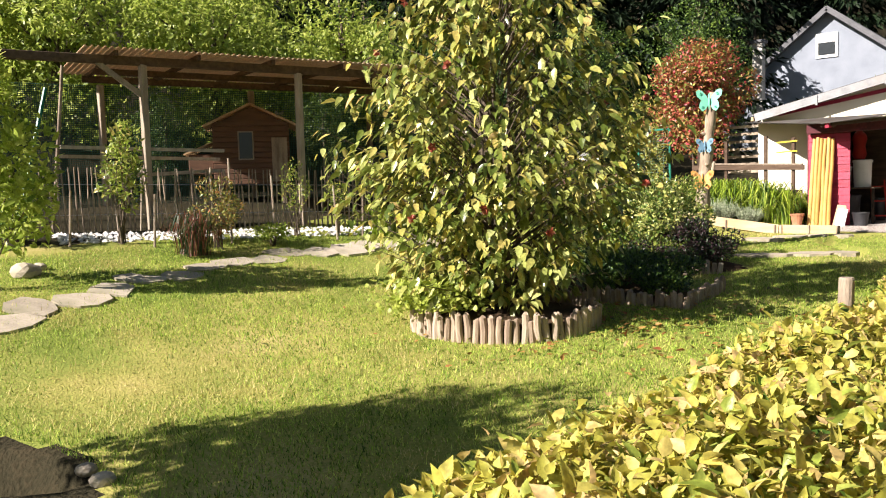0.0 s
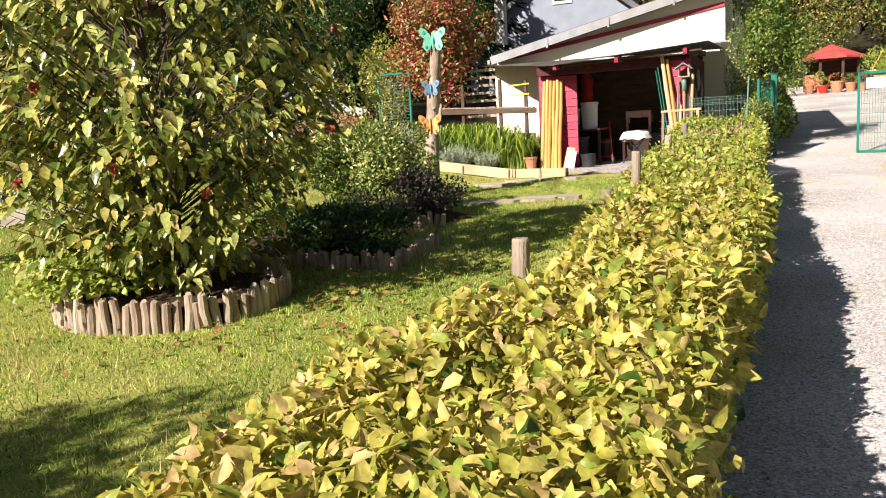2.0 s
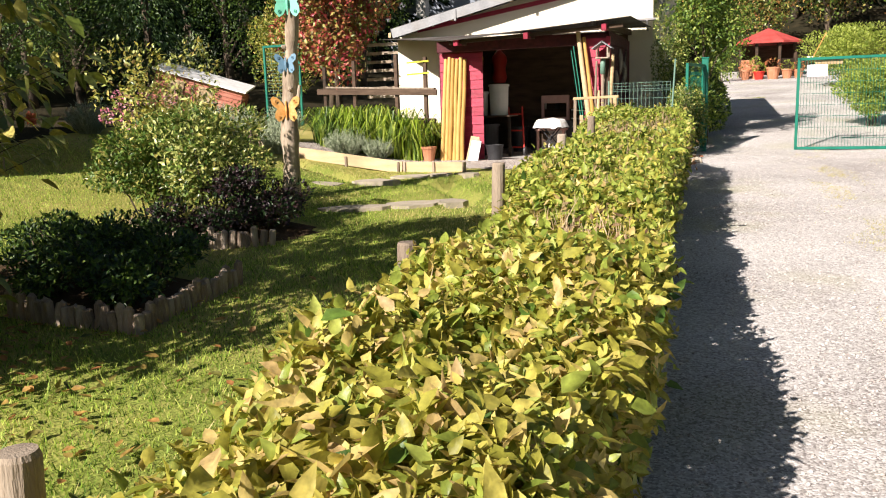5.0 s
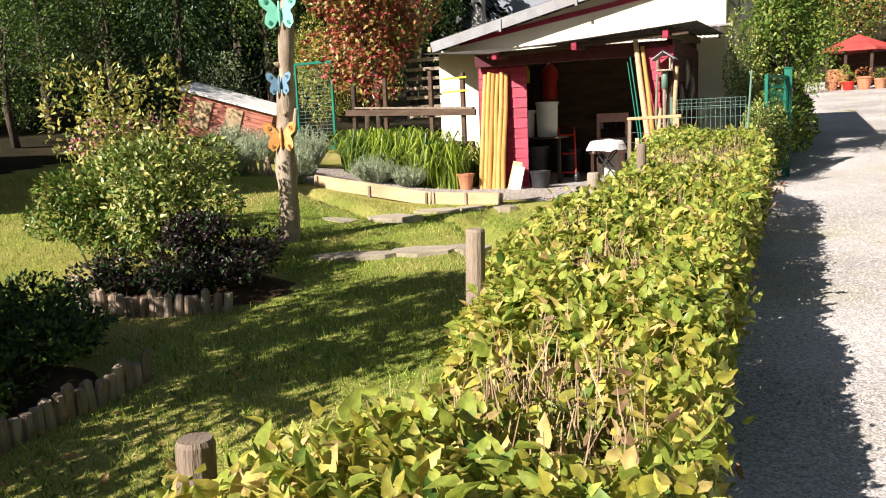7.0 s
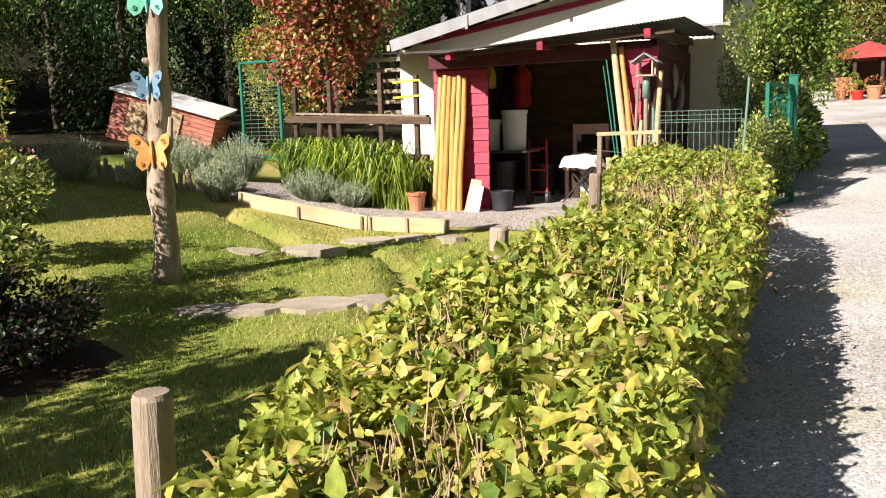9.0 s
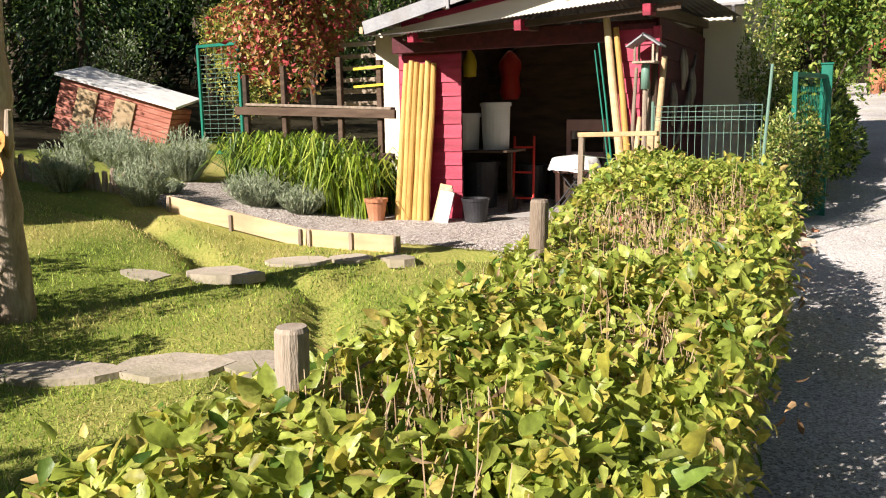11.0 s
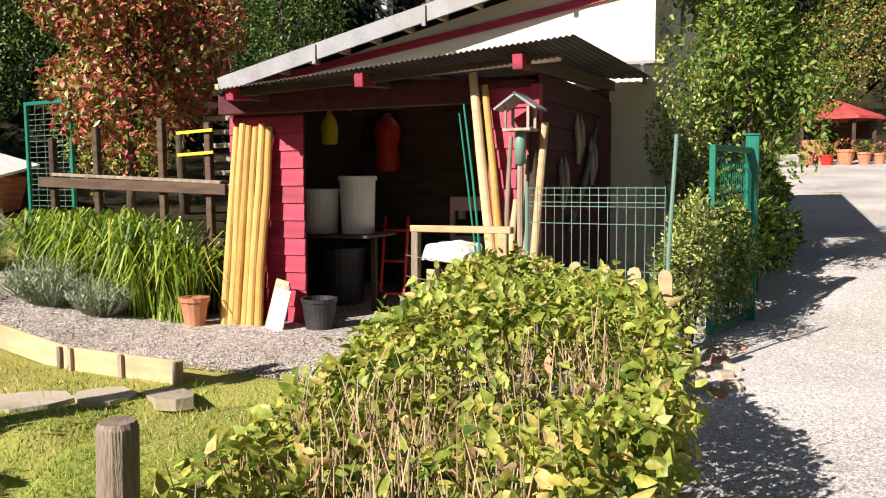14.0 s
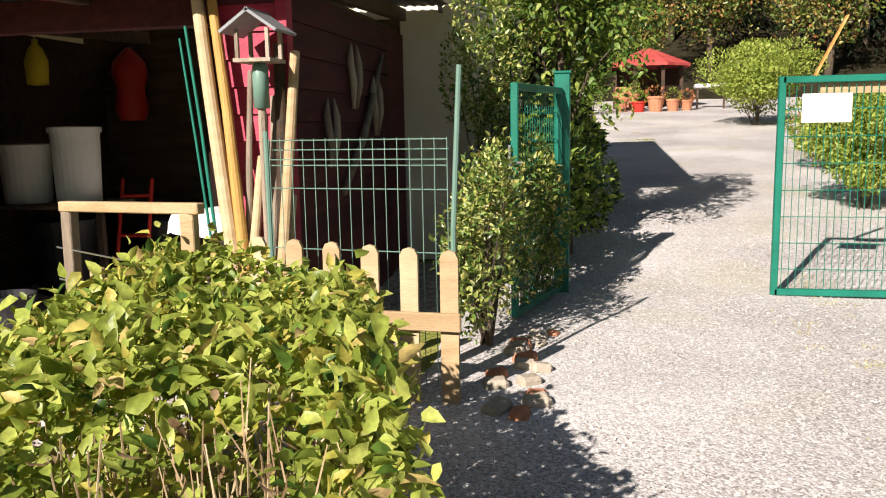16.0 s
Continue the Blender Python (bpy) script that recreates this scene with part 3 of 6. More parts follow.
def strap_clump(name, base, height, radius, n, width, mats, label, category="plant", group="", seed=0, arch=0.6, facing=None):
    """Arching strap leaves from one crown."""
    base = Vector(base)
    t = thing(name, base, label, category, group)
    rng = np.random.default_rng(seed)
    for j, m in enumerate(mats):
        g = Mesh()
        for i in range(n // len(mats)):
            a = rng.normal(facing, 1.1) if facing is not None else rng.uniform(0, 2 * math.pi)
            d = Vector((math.cos(a), math.sin(a), 0))
            side = Vector((-d.y, d.x, 0)) * width / 2
            h, o = height * rng.uniform(0.6, 1.1), radius * rng.uniform(0.3, 1.1)
            root = base + Vector((rng.uniform(-1, 1), rng.uniform(-1, 1), 0)) * radius * 0.35
            pts = [root, root + d * o * 0.2 + Vector((0, 0, h * 0.68)), root + d * o * 0.58 + Vector((0, 0, h * 0.94)), root + d * o + Vector((0, 0, h * (1 - arch * rng.uniform(0.5, 1.1))))]
            ws = (0.7, 1.0, 0.8, 0.08)
            g.add([p + s * w * side for p, w in zip(pts, ws) for s in (-1, 1)], [(2 * k, 2 * k + 1, 2 * k + 3, 2 * k + 2) for k in range(3)])
        part("leaves", g, m, t, kind="stuff")
    return t


# ---- hydrangea hedge along the drive ----
def hedge_right(y):
    return float(np.interp(y, (-2, 2, 5, 7.3, 9.0, 11.0, 12, 15.15), (-0.14, -0.14, -0.24, -0.2, -0.35, -0.46, -0.48, -0.56))) - 0.34 * max(0, y - 15.15) + 0.06 * noise.noise((0.3, y * 1.3, 7)) + 0.03 * noise.noise((0.3, y * 4, 2))


def hedge_left(y):
    return float(np.interp(y, (-2, 1.5, 3.5, 5, 6.3, 7.4, 8.0, 8.5, 9.1, 10.5, 11.6, 12.7, 14.5, 16.2), (-1.65, -1.6, -1.38, -1.1, -1.28, -1.34, -1.12, -1.15, -1.45, -1.78, -1.86, -1.76, -1.92, -2.2))) + 0.1 * noise.noise((5.3, y * 1.1, 7))


def hedge_top(x, y):
    a, b = hedge_left(y), hedge_right(y)
    u = 2 * (x - a) / (b - a) - 1
    return gz(x, y) + (0.84 + 0.1 * smooth(13.5, 15.5, y) + 0.08 * noise.noise((x * 2, y * 1.4, 1)) + 0.07 * noise.noise((x * 6, y * 6, 1))) * (1 - (0.3 * abs(u) ** 3 if u < 0 else 0.06 * u ** 4))


def bare_patch(x, y):
    """How leafless the top is: dry stems show in a few places."""
    best = 0.0
    for px, py, r in ((-0.8, 8.1, 0.55), (-0.5, 7.9, 0.5), (-1.15, 10.4, 0.45), (-1.05, 13.9, 0.8), (-1.35, 14.4, 0.7), (-0.95, 14.9, 0.5), (-0.7, 12.4, 0.45), (-0.9, 9.6, 0.4), (-1.2, 6.6, 0.35), (-1.2, 11.6, 0.4), (-0.75, 11.0, 0.35), (-1.4, 12.8, 0.4)):
        best = max(best, 1 - math.hypot(x - px, y - py) / r)
    return max(0.0, best)


def leaf_size(rng):
    """Mostly small and middling leaves, a few large ones."""
    k = rng.random()
    return rng.uniform(0.03, 0.048) if k < 0.45 else rng.uniform(0.048, 0.068) if k < 0.92 else rng.uniform(0.068, 0.092)


def hydrangea(y0, y1, yellow, n, seed, label):
    rng = np.random.default_rng(seed)
    ym = (y0 + y1) / 2
    xm = (hedge_left(ym) + hedge_right(ym)) / 2
    t = thing("hydrangea_shrub", (xm, ym, gz(xm, ym)), label, "shrub", "hydrangea hedge along the drive")
    pos, axis, nor, tone, size = [], [], [], [], []
    stems = Mesh()
    for i in range(n):
        y = rng.uniform(y0 - 0.12, y1 + 0.12)
        a, b = hedge_left(y), hedge_right(y)
        f = rng.random()
        if f < 0.62:
            x = rng.uniform(a, b)
            bp = bare_patch(x, y)
            if rng.random() < bp * 1.15:
                continue
            z = hedge_top(x, y) - rng.uniform(0, 1) ** 2 * 0.24 - 0.16 * bp + (rng.uniform(0, 0.09) if rng.random() < 0.1 else 0)
            o = Vector((0.25 * (2 * (x - a) / (b - a) - 1), 0, 1))
        else:
            right = f > 0.8
            x = (b if right else a) + rng.normal(0, 0.03) + (-1 if right else 1) * rng.uniform(0, 1) ** 2 * 0.2
            h = rng.uniform(0.06, 1.0)
            x += (-1 if right else 1) * 0.12 * (1 - h) ** 2
            z = gz(x, y) + h * (hedge_top(min(max(x, a), b), y) - gz(x, y))
            o = Vector((1 if right else -1, 0, 0.45))
        d = Vector(rng.normal(size=3)) * 0.75 + o * 0.45 + Vector((0, 0, -0.15))
        pos.append((x, y, z))
        axis.append(tuple(d))
        nor.append(tuple(o + Vector(rng.normal(size=3)) * 0.5))
        tone.append(rng.random())
        size.append(leaf_size(rng))
    pos, axis, nor, tone, size = (np.array(a) for a in (pos, axis, nor, tone, size))
    for m, lo, hi in ((L_YELLOW, 0, yellow), (L_LIME, yellow, yellow + (1 - yellow) * 0.91), (L_GREEN, yellow + (1 - yellow) * 0.91, 1.01)):
        s = (tone >= lo) & (tone < hi)
        if s.any():
            leaves_part("foliage", t, m, pos[s], axis[s], nor[s], size[s], size[s] * 0.62, RNG.uniform(0.05, 0.5, (int(s.sum()), 1)), 0.3)
    for i in range(int(95 * (y1 - y0))):
        y = rng.uniform(y0, y1)
        x = rng.uniform(hedge_left(y) + 0.1, hedge_right(y) - 0.1)
        bp = bare_patch(x, y)
        if bp == 0 and rng.random() < 0.35:
            continue
        top = hedge_top(x, y) - rng.uniform(0.02, 0.12)
        g0 = Vector((x + rng.normal(0, 0.05), y + rng.normal(0, 0.05), gz(x, y) - 0.02))
        p = Vector((x, y, top))
        stems.tube([g0, g0.lerp(p, 0.55) + Vector((rng.normal(0, 0.03), rng.normal(0, 0.03), 0)), p], [0.005, 0.0035, 0.002], 4)
    for i in range(int(330 * (y1 - y0))):
        y = rng.uniform(y0, y1)
        x = rng.uniform(hedge_left(y) + 0.1, hedge_right(y) - 0.1)
        if bare_patch(x, y) < 0.15:
            continue
        p = Vector((x, y, hedge_top(x, y) - rng.uniform(0.0, 0.25)))
        p.z -= 0.1
        q = p + Vector((rng.normal(0, 0.035), rng.normal(0, 0.035), rng.uniform(0.05, 0.2)))
        stems.tube([p, q], [0.0026, 0.0012], 3)
    n = int(230 * (y1 - y0))
    dp = [(x, y, hedge_top(x, y) - RNG.uniform(0.0, 0.2)) for x, y in zip(rng.uniform(-2.0, -0.2, n), rng.uniform(y0, y1, n)) if bare_patch(x, y) > 0.1]
    if dp:
        leaves_part("dead_leaves", t, L_DEAD, dp, rand_dirs(len(dp)) + (0, 0, -0.5), rand_dirs(len(dp)), 0.05, 0.02, 0.4, label="shrivelled brown leaves")
    part("framework", stems, DRY_STEM, t, "dry brown woody stems", kind="stuff")


HEDGE = [(-2.2, -0.6, 0.82), (-0.6, 0.9, 0.82), (0.9, 2.4, 0.86), (2.4, 3.9, 0.86), (3.9, 5.4, 0.84), (5.4, 6.9, 0.72), (6.9, 8.4, 0.5), (8.4, 9.9, 0.34), (9.9, 11.4, 0.3), (11.4, 12.9, 0.3), (12.9, 14.4, 0.28), (14.4, 16.5, 0.2)]
for i, (a, b, yl) in enumerate(HEDGE):
    hydrangea(a, b, yl, 17500, 100 + i, "hydrangea shrub with yellowing autumn leaves, no blooms" if yl > 0.5 else "leafy green hydrangea shrub with bare dry stems showing")

# ---- camellia in its ring of split logs ----
CAM = Vector((-4.93, 6.75, gz(-4.93, 6.75)))


def camellia():
    t = thing("camellia", CAM, "tall camellia bush with olive yellowing leaves and faded red blooms", "shrub")
    rng = np.random.default_rng(31)
    wood, pos, out = Mesh(), [], []
    for i in range(5):
        a = i * 1.3
        wood.tube([CAM + Vector((0.06 * math.cos(a), 0.06 * math.sin(a), -0.05)), CAM + Vector((0.12 * math.cos(a), 0.12 * math.sin(a), 0.9)), CAM + Vector((0.18 * math.cos(a), 0.18 * math.sin(a), 2.7))], [0.035, 0.028, 0.008], 7)
    profile = ((0.12, 0.72), (0.4, 0.85), (0.8, 1.25), (1.2, 1.5), (1.9, 1.68), (2.4, 1.55), (2.9, 1.35), (3.3, 1.0), (3.7, 0.6), (4.1, 0.12))
    for i in range(430):
        h = rng.uniform(0.38, 4.05) if rng.random() < 0.85 else rng.uniform(1.3, 2.2)
        r = np.interp(h, [p[0] for p in profile], [p[1] for p in profile])
        a = rng.uniform(0, 2 * math.pi)
        r *= rng.uniform(0.72, 1.1) if rng.random() < 0.72 else rng.uniform(0.3, 0.75) if rng.random() < 0.7 else rng.uniform(1.1, 1.32)
        tip = CAM + Vector((r * math.cos(a), r * math.sin(a), h))
        root = CAM + Vector((0.12 * math.cos(a), 0.12 * math.sin(a), max(h - 0.35 - 0.25 * r, 0.1)))
        mid = root.lerp(tip, 0.6) + Vector((0, 0, 0.06))
        wood.tube([root, mid, tip], [0.009, 0.006, 0.002], 4, cap=False)
        for k in range(23):
            f = rng.uniform(0.45, 1.05)
            p = (root.lerp(mid, f / 0.6) if f < 0.6 else mid.lerp(tip, (f - 0.6) / 0.4)) + Vector(rng.normal(0, 0.055, 3))
            pos.append(tuple(p))
            out.append((math.cos(a) + rng.normal(0, 0.8), math.sin(a) + rng.normal(0, 0.8), rng.normal(-0.95, 0.5)))
    part("framework", wood, BARK, t, kind="stuff")
    pos, out = np.array(pos), np.array(out)
    nor = out * np.array((0.9, 0.9, 0)) + np.array((0, 0, 0.8)) + rng.normal(size=out.shape) * 0.45
    ln = rng.uniform(0.085, 0.16, len(pos))
    k = rng.random(len(pos))
    for m, lo, hi in ((L_OLIVE, 0, 0.6), (L_CAM, 0.6, 0.88), (L_YELLOW, 0.88, 1.01)):
        s = (k >= lo) & (k < hi)
        leaves_part("foliage", t, m, pos[s], out[s], nor[s], ln[s], ln[s] * 0.52, 0.2, 0.15)
    for i in range(22):
        h = rng.uniform(0.4, 3.3)
        r = np.interp(h, [p[0] for p in profile], [p[1] for p in profile]) * rng.uniform(0.85, 1.05)
        a = rng.uniform(0, 2 * math.pi)
        c = CAM + Vector((r * math.cos(a), r * math.sin(a), h))
        d = rand_dirs(16)
        leaves_part("bloom", t, PETAL, np.array([c] * 16), d, d[::-1], 0.05, 0.045, 0.1, 0.3, "faded red bloom")


camellia()


def log_edging(path, spacing, height, name, label, seed):
    """Short split logs driven side by side along a line."""
    rng = np.random.default_rng(seed)
    a = path[0]
    t = thing(name, (a[0], a[1], gz(*a)), label, "edging")
    data = []
    for k in range(4):
        g = Mesh()
        hh = height * (0.85 + 0.1 * k)
        g.tube([(0, 0, -0.05), (0.004 * k, 0.003, hh * 0.5), (0, 0.004 * k, hh), (0, 0, hh + 0.006)], [0.034, 0.036, 0.033, 0.022], 8)
        me = g.data("log", (0, 0, 0))
        me.materials.append(LOG_WOOD)
        data.append(me)
    for (x0, y0), (x1, y1) in zip(path, path[1:]):
        n = max(1, int(math.hypot(x1 - x0, y1 - y0) / spacing))
        for i in range(n):
            x, y = x0 + (x1 - x0) * i / n, y0 + (y1 - y0) * i / n
            ob = new("log", data[rng.integers(0, 4)])
            ob.parent = t
            ob.location = Vector((x, y, gz(x, y))) - ORIGIN[t]
            ob.rotation_euler = (rng.normal(0, 0.07), rng.normal(0, 0.07), rng.uniform(0, 6))
    return t


ring = [(-4.8 + 0.97 * math.cos(a), 6.63 + 0.86 * math.sin(a)) for a in np.linspace(0, 2 * math.pi, 40)]
log_edging(ring, 0.068, 0.225, "log_edging", "ring of upright split logs round the camellia bed", 1)
log_edging([(-4.75, 8.28), (-4.2, 8.17), (-3.5, 8.12), (-3.56, 8.55), (-3.61, 9.45)], 0.068, 0.15, "log_edging", "row of upright split logs edging a shaded bed", 2)
log_edging([(-5.9, 10.85), (-5.5, 10.6), (-5.2, 10.47), (-4.57, 10.59), (-4.13, 10.87)], 0.068, 0.17, "log_edging", "curved row of split logs round the shrub bed", 4)
log_edging([(-9.7, 16.6), (-8.9, 16.9), (-7.9, 17.1)], 0.085, 0.26, "log_edging", "low dark row of upright logs by the lavender", 5)
bed = Mesh()
bed.add([(-4.8, 6.63, CAM.z + 0.2)] + [(x * 0.97 - 4.8 * 0.03, y * 0.97 + 6.63 * 0.03, CAM.z + 0.13) for x, y in ring[:-1]], [(0, i, i % 39 + 1) for i in range(1, 40)])
solid("soil_bed", bed, SOIL, "dark soil bed inside the log ring", "soil", kind="structure")
# ground cover spilling over the ring
rng = np.random.default_rng(9)
gc = thing("ground_cover", (-5.15, 6.25, gz(-5.15, 6.25) + 0.2), "low lime green ground cover in the log ring", "plant")
n = 1700
p = np.stack([rng.normal(-5.25, 0.26, n), rng.normal(6.1, 0.22, n), CAM.z + rng.uniform(0.2, 0.5, n)], 1)
leaves_part("foliage", gc, L_LIME, p, rand_dirs(n) + (0, 0, 0.1), rand_dirs(n) * 0.5 + (0, -0.2, 0.9), 0.055, 0.055)

# ---- shrubs in the middle bed ----
BEDS = [(-5.3, 9.4, 0.9, 0.85), (-5.0, 11.35, 1.05, 0.75), (-4.3, 8.85, 0.72, 0.68)]
for bx, by, ra, rb_ in BEDS:
    g = Mesh()
    n = 36
    rim = [(bx + ra * math.cos(6.2832 * k / n) * (1 + 0.08 * math.sin(k * 1.9)), by + rb_ * math.sin(6.2832 * k / n)) for k in range(n)]
    g.add([(bx, by, gz(bx, by) + 0.09)] + [(bx + (x - bx) * 0.6, by + (y - by) * 0.6, gz(x, y) + 0.07) for x, y in rim] + [(x, y, gz(x, y) - 0.03) for x, y in rim], [(0, k + 1, (k + 1) % n + 1) for k in range(n)] + [(k + 1, n + k + 1, n + (k + 1) % n + 1, (k + 1) % n + 1) for k in range(n)])
    solid("soil_bed", g, SOIL, "dark soil of the shrub bed", "soil", kind="structure", smooth=True)
shrub("shrub", (-5.35, 11.45, gz(-5.35, 11.45)), 1.55, (0.9, 0.7), 7000, 0.06, [L_OLIVE, L_GREEN, L_CAM], "loose shrub with small olive and gold leaves", seed=42, lumps=13)
shrub("shrub", (-6.0, 11.35, gz(-6.0, 11.35)), 1.25, (0.75, 0.65), 4800, 0.06, [L_OLIVE, L_GREEN, L_GREEN], "dense shrub with small olive green leaves", seed=47, lumps=15)
shrub("shrub", (-4.65, 11.3, gz(-4.65, 11.3)), 0.8, (0.85, 0.6), 5200, 0.05, [L_PURPLE, L_PURPLE, L_DARK], "low purple-black leaved shrub", seed=43)
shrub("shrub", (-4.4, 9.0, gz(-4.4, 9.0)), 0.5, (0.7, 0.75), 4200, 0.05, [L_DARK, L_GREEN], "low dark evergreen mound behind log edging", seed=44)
shrub("shrub", (-6.25, 12.1, gz(-6.25, 12.1)), 2.6, (0.85, 0.7), 3400, 0.065, [L_OLIVE, L_YELLOW, L_CAM], "open shrub with gold-tinged leaves", seed=45, lumps=11)
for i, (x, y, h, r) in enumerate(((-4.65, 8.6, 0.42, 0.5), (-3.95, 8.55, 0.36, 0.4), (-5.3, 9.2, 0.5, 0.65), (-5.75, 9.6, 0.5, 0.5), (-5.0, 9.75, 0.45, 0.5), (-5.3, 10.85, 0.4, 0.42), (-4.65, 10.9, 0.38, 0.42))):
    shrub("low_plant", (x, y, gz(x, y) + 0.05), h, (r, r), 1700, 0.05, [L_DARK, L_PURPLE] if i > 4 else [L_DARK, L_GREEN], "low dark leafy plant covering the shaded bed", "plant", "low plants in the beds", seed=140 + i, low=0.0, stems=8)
hy = shrub("hydrangea_shrub", (-7.2, 13.0, gz(-7.2, 13.0)), 1.15, (0.6, 0.6), 1500, 0.08, [L_GREEN, L_DARK], "hydrangea shrub with faded pink flower heads", seed=46)
for i in range(9):
    d = rand_dirs(60)
    c = np.array((-7.2, 13.0, gz(-7.2, 13.0) + 1.0)) + np.array((rng.uniform(-0.5, 0.4), rng.uniform(-0.5, 0.3), rng.uniform(-0.1, 0.25)))
    leaves_part("flower_head", hy, PINK_PETAL, c + d * 0.08, d, rand_dirs(60), 0.03, 0.03, label="faded pink flower head")


# ---- carved trunk with metal butterflies ----
def butterfly(parent, c, size, mat, m, name):
    for s in (-1, 1):
        up = [(0.01, 0.02), (0.1, 0.22), (0.28, 0.42), (0.42, 0.46), (0.5, 0.38), (0.46, 0.2), (0.3, 0.06), (0.36, -0.06), (0.38, -0.22), (0.26, -0.36), (0.14, -0.3), (0.05, -0.14), (0.01, -0.04)]
        o = [(s * x * size, y * size) for x, y in up]
        if s < 0:
            o = o[::-1]
        w = part("wing", Mesh().plate(o, 0.006, Matrix.Translation(c) @ m @ pose(0, 0, 0, 0, -s * 18, 0)), mat, parent, name)
        for q, r in (((0.33, 0.3), 0.07), ((0.25, -0.2), 0.055)):
            cc = Matrix.Translation(c) @ m @ pose(0, 0, 0, 0, -s * 18, 0)
            pts = [cc @ Vector((s * (q[0] + r * f * math.cos(6 * f * 2)) * size, (q[1] + r * f * math.sin(6 * f * 2)) * size, 0.008)) for f in np.linspace(0.15, 1, 14)]
            part("scroll", Mesh().tube(pts, 0.004, 5), plain_dark_mint if mat is MINT else mat, w)
    part("insect_body", Mesh().tube([Vector(c) + m.to_3x3() @ Vector((0, -0.3 * size, 0.02)), Vector(c) + m.to_3x3() @ Vector((0, 0, 0.03)), Vector(c) + m.to_3x3() @ Vector((0, 0.3 * size, 0.02))], [0.008, 0.018, 0.012], 8), mat, parent)


plain_dark_mint = plain("dark_mint_scroll", (0.07, 0.34, 0.24), 0.5)
TOT = Vector((-5.62, 13.62, gz(-5.62, 13.62)))
totem = thing("trunk_post", TOT, "stripped tree trunk post carrying metal butterflies", "garden post")
tp, tr_ = [], []
for i in range(19):
    f = i / 18
    tp.append(TOT + Vector((-0.02 + 0.31 * f + 0.02 * math.sin(f * 9), -0.15 * f + 0.015 * math.sin(f * 13), -0.1 + 2.76 * f)))
    tr_.append((0.128 - 0.05 * f) * (1 + 0.1 * math.sin(f * 23) + 0.07 * math.sin(f * 41)) * (0.8 if i == 18 else 1))
part("trunk", Mesh().tube(tp, tr_, 11), TOTEM_WOOD, totem, smooth=True)
for z, a in ((0.35, -1.2), (0.8, -2.4), (1.42, -1.0), (1.95, -2.0), (2.2, -0.8)):
    c = TOT + Vector((0.1 * z, -0.055 * z, z))
    d = Vector((math.cos(a), math.sin(a), 0.35))
    part("knot", Mesh().tube([c + d * 0.05, c + d * 0.1, c + d * 0.125], [0.04, 0.03, 0.016], 7), TOTEM_WOOD, totem)
part("snag", Mesh().tube([TOT + Vector((0.1, -0.04, 1.05)), TOT + Vector((0.24, -0.08, 1.25)), TOT + Vector((0.3, -0.1, 1.5))], [0.04, 0.035, 0.02], 8), TOTEM_WOOD, totem)
face = pose(0, 0, 0, 90, 0, 20)
butterfly(totem, TOT + Vector((0.28, -0.25, 2.5)), 0.44, MINT, face, "mint green metal wing")
butterfly(totem, TOT + Vector((0.12, -0.16, 1.18)), 0.4, ORANGE, face, "rusty orange metal wing")
butterfly(totem, TOT + Vector((0.18, -0.2, 1.76)), 0.3, BLUE, face, "pale blue metal wing")


# ---- wooden stumps beside the hedge ----
def stump(x, y, h, r, seed):
    rng = np.random.default_rng(seed)
    b = Vector((x, y, gz(x, y)))
    g = Mesh().tube([b + Vector((0, 0, -0.08)), b + Vector((0.01, 0, h * 0.5)), b + Vector((0.02, 0.01, h - 0.012)), b + Vector((0.02, 0.01, h))], [r * 1.03, r, r * 0.98, r * 0.86], 14)
    solid("post", g, OLD_WOOD, "short round weathered wooden post by the hedge", "post", "posts along the hedge", at=b)


for i, q in enumerate(((-1.27, 5.21, 0.86), (-1.47, 9.34, 0.97), (-1.49, 11.52, 0.99), (-1.56, 13.51, 1.04), (-1.3, 7.3, 0.85))):
    stump(q[0], q[1], q[2] - 0.02, 0.045, i)

# ---- open shed built against the cream outbuilding ----
ZF = 0.655
floor = Mesh().span((-5.4, 18.35, ZF - 0.1), (-2.05, 21.3, ZF), 0.01)
solid("shed_floor", floor, CONCRETE, "worn concrete shed floor", "floor", kind="structure")
apron = Mesh().span((-4.3, 17.75, ZF - 0.1), (-2.3, 18.345, ZF - 0.008), 0.01)
solid("apron", apron, CONCRETE, "concrete apron before the shed opening", "paving", kind="structure")

# outbuilding: gable wall with single-pitch roof
def roof_z(x):
    return 3.3 + (x + 7.36) * 0.226


wall = Mesh()
out = [(-7.25, 0.4), (-1.65, 0.4), (-1.65, roof_z(-1.65) - 0.12), (-7.25, roof_z(-7.25) - 0.12)]
wall.plate(out, 0.22, pose(0, 21.5, 0, 90))
wall_gable = solid("wall_gable", wall, PLASTER, "cream rendered gable wall of the outbuilding", "wall", kind="structure")
wall = Mesh().span((-1.85, 21.62, 0.4), (-1.65, 27.5, 4.4))
solid("wall_side", wall, PLASTER, "cream rendered side wall of the outbuilding", "wall", kind="structure")
wall = Mesh().span((-7.25, 21.62, 0.4), (-7.05, 27.5, 3.2))
solid("wall_far", wall, PLASTER, "cream rendered low side wall", "wall", kind="structure")
wall = Mesh().span((-7.05, 27.3, 0.4), (-1.85, 27.5, 3.2))
solid("wall_back", wall, PLASTER, "cream rendered back wall", "wall", kind="structure")
g = Mesh()
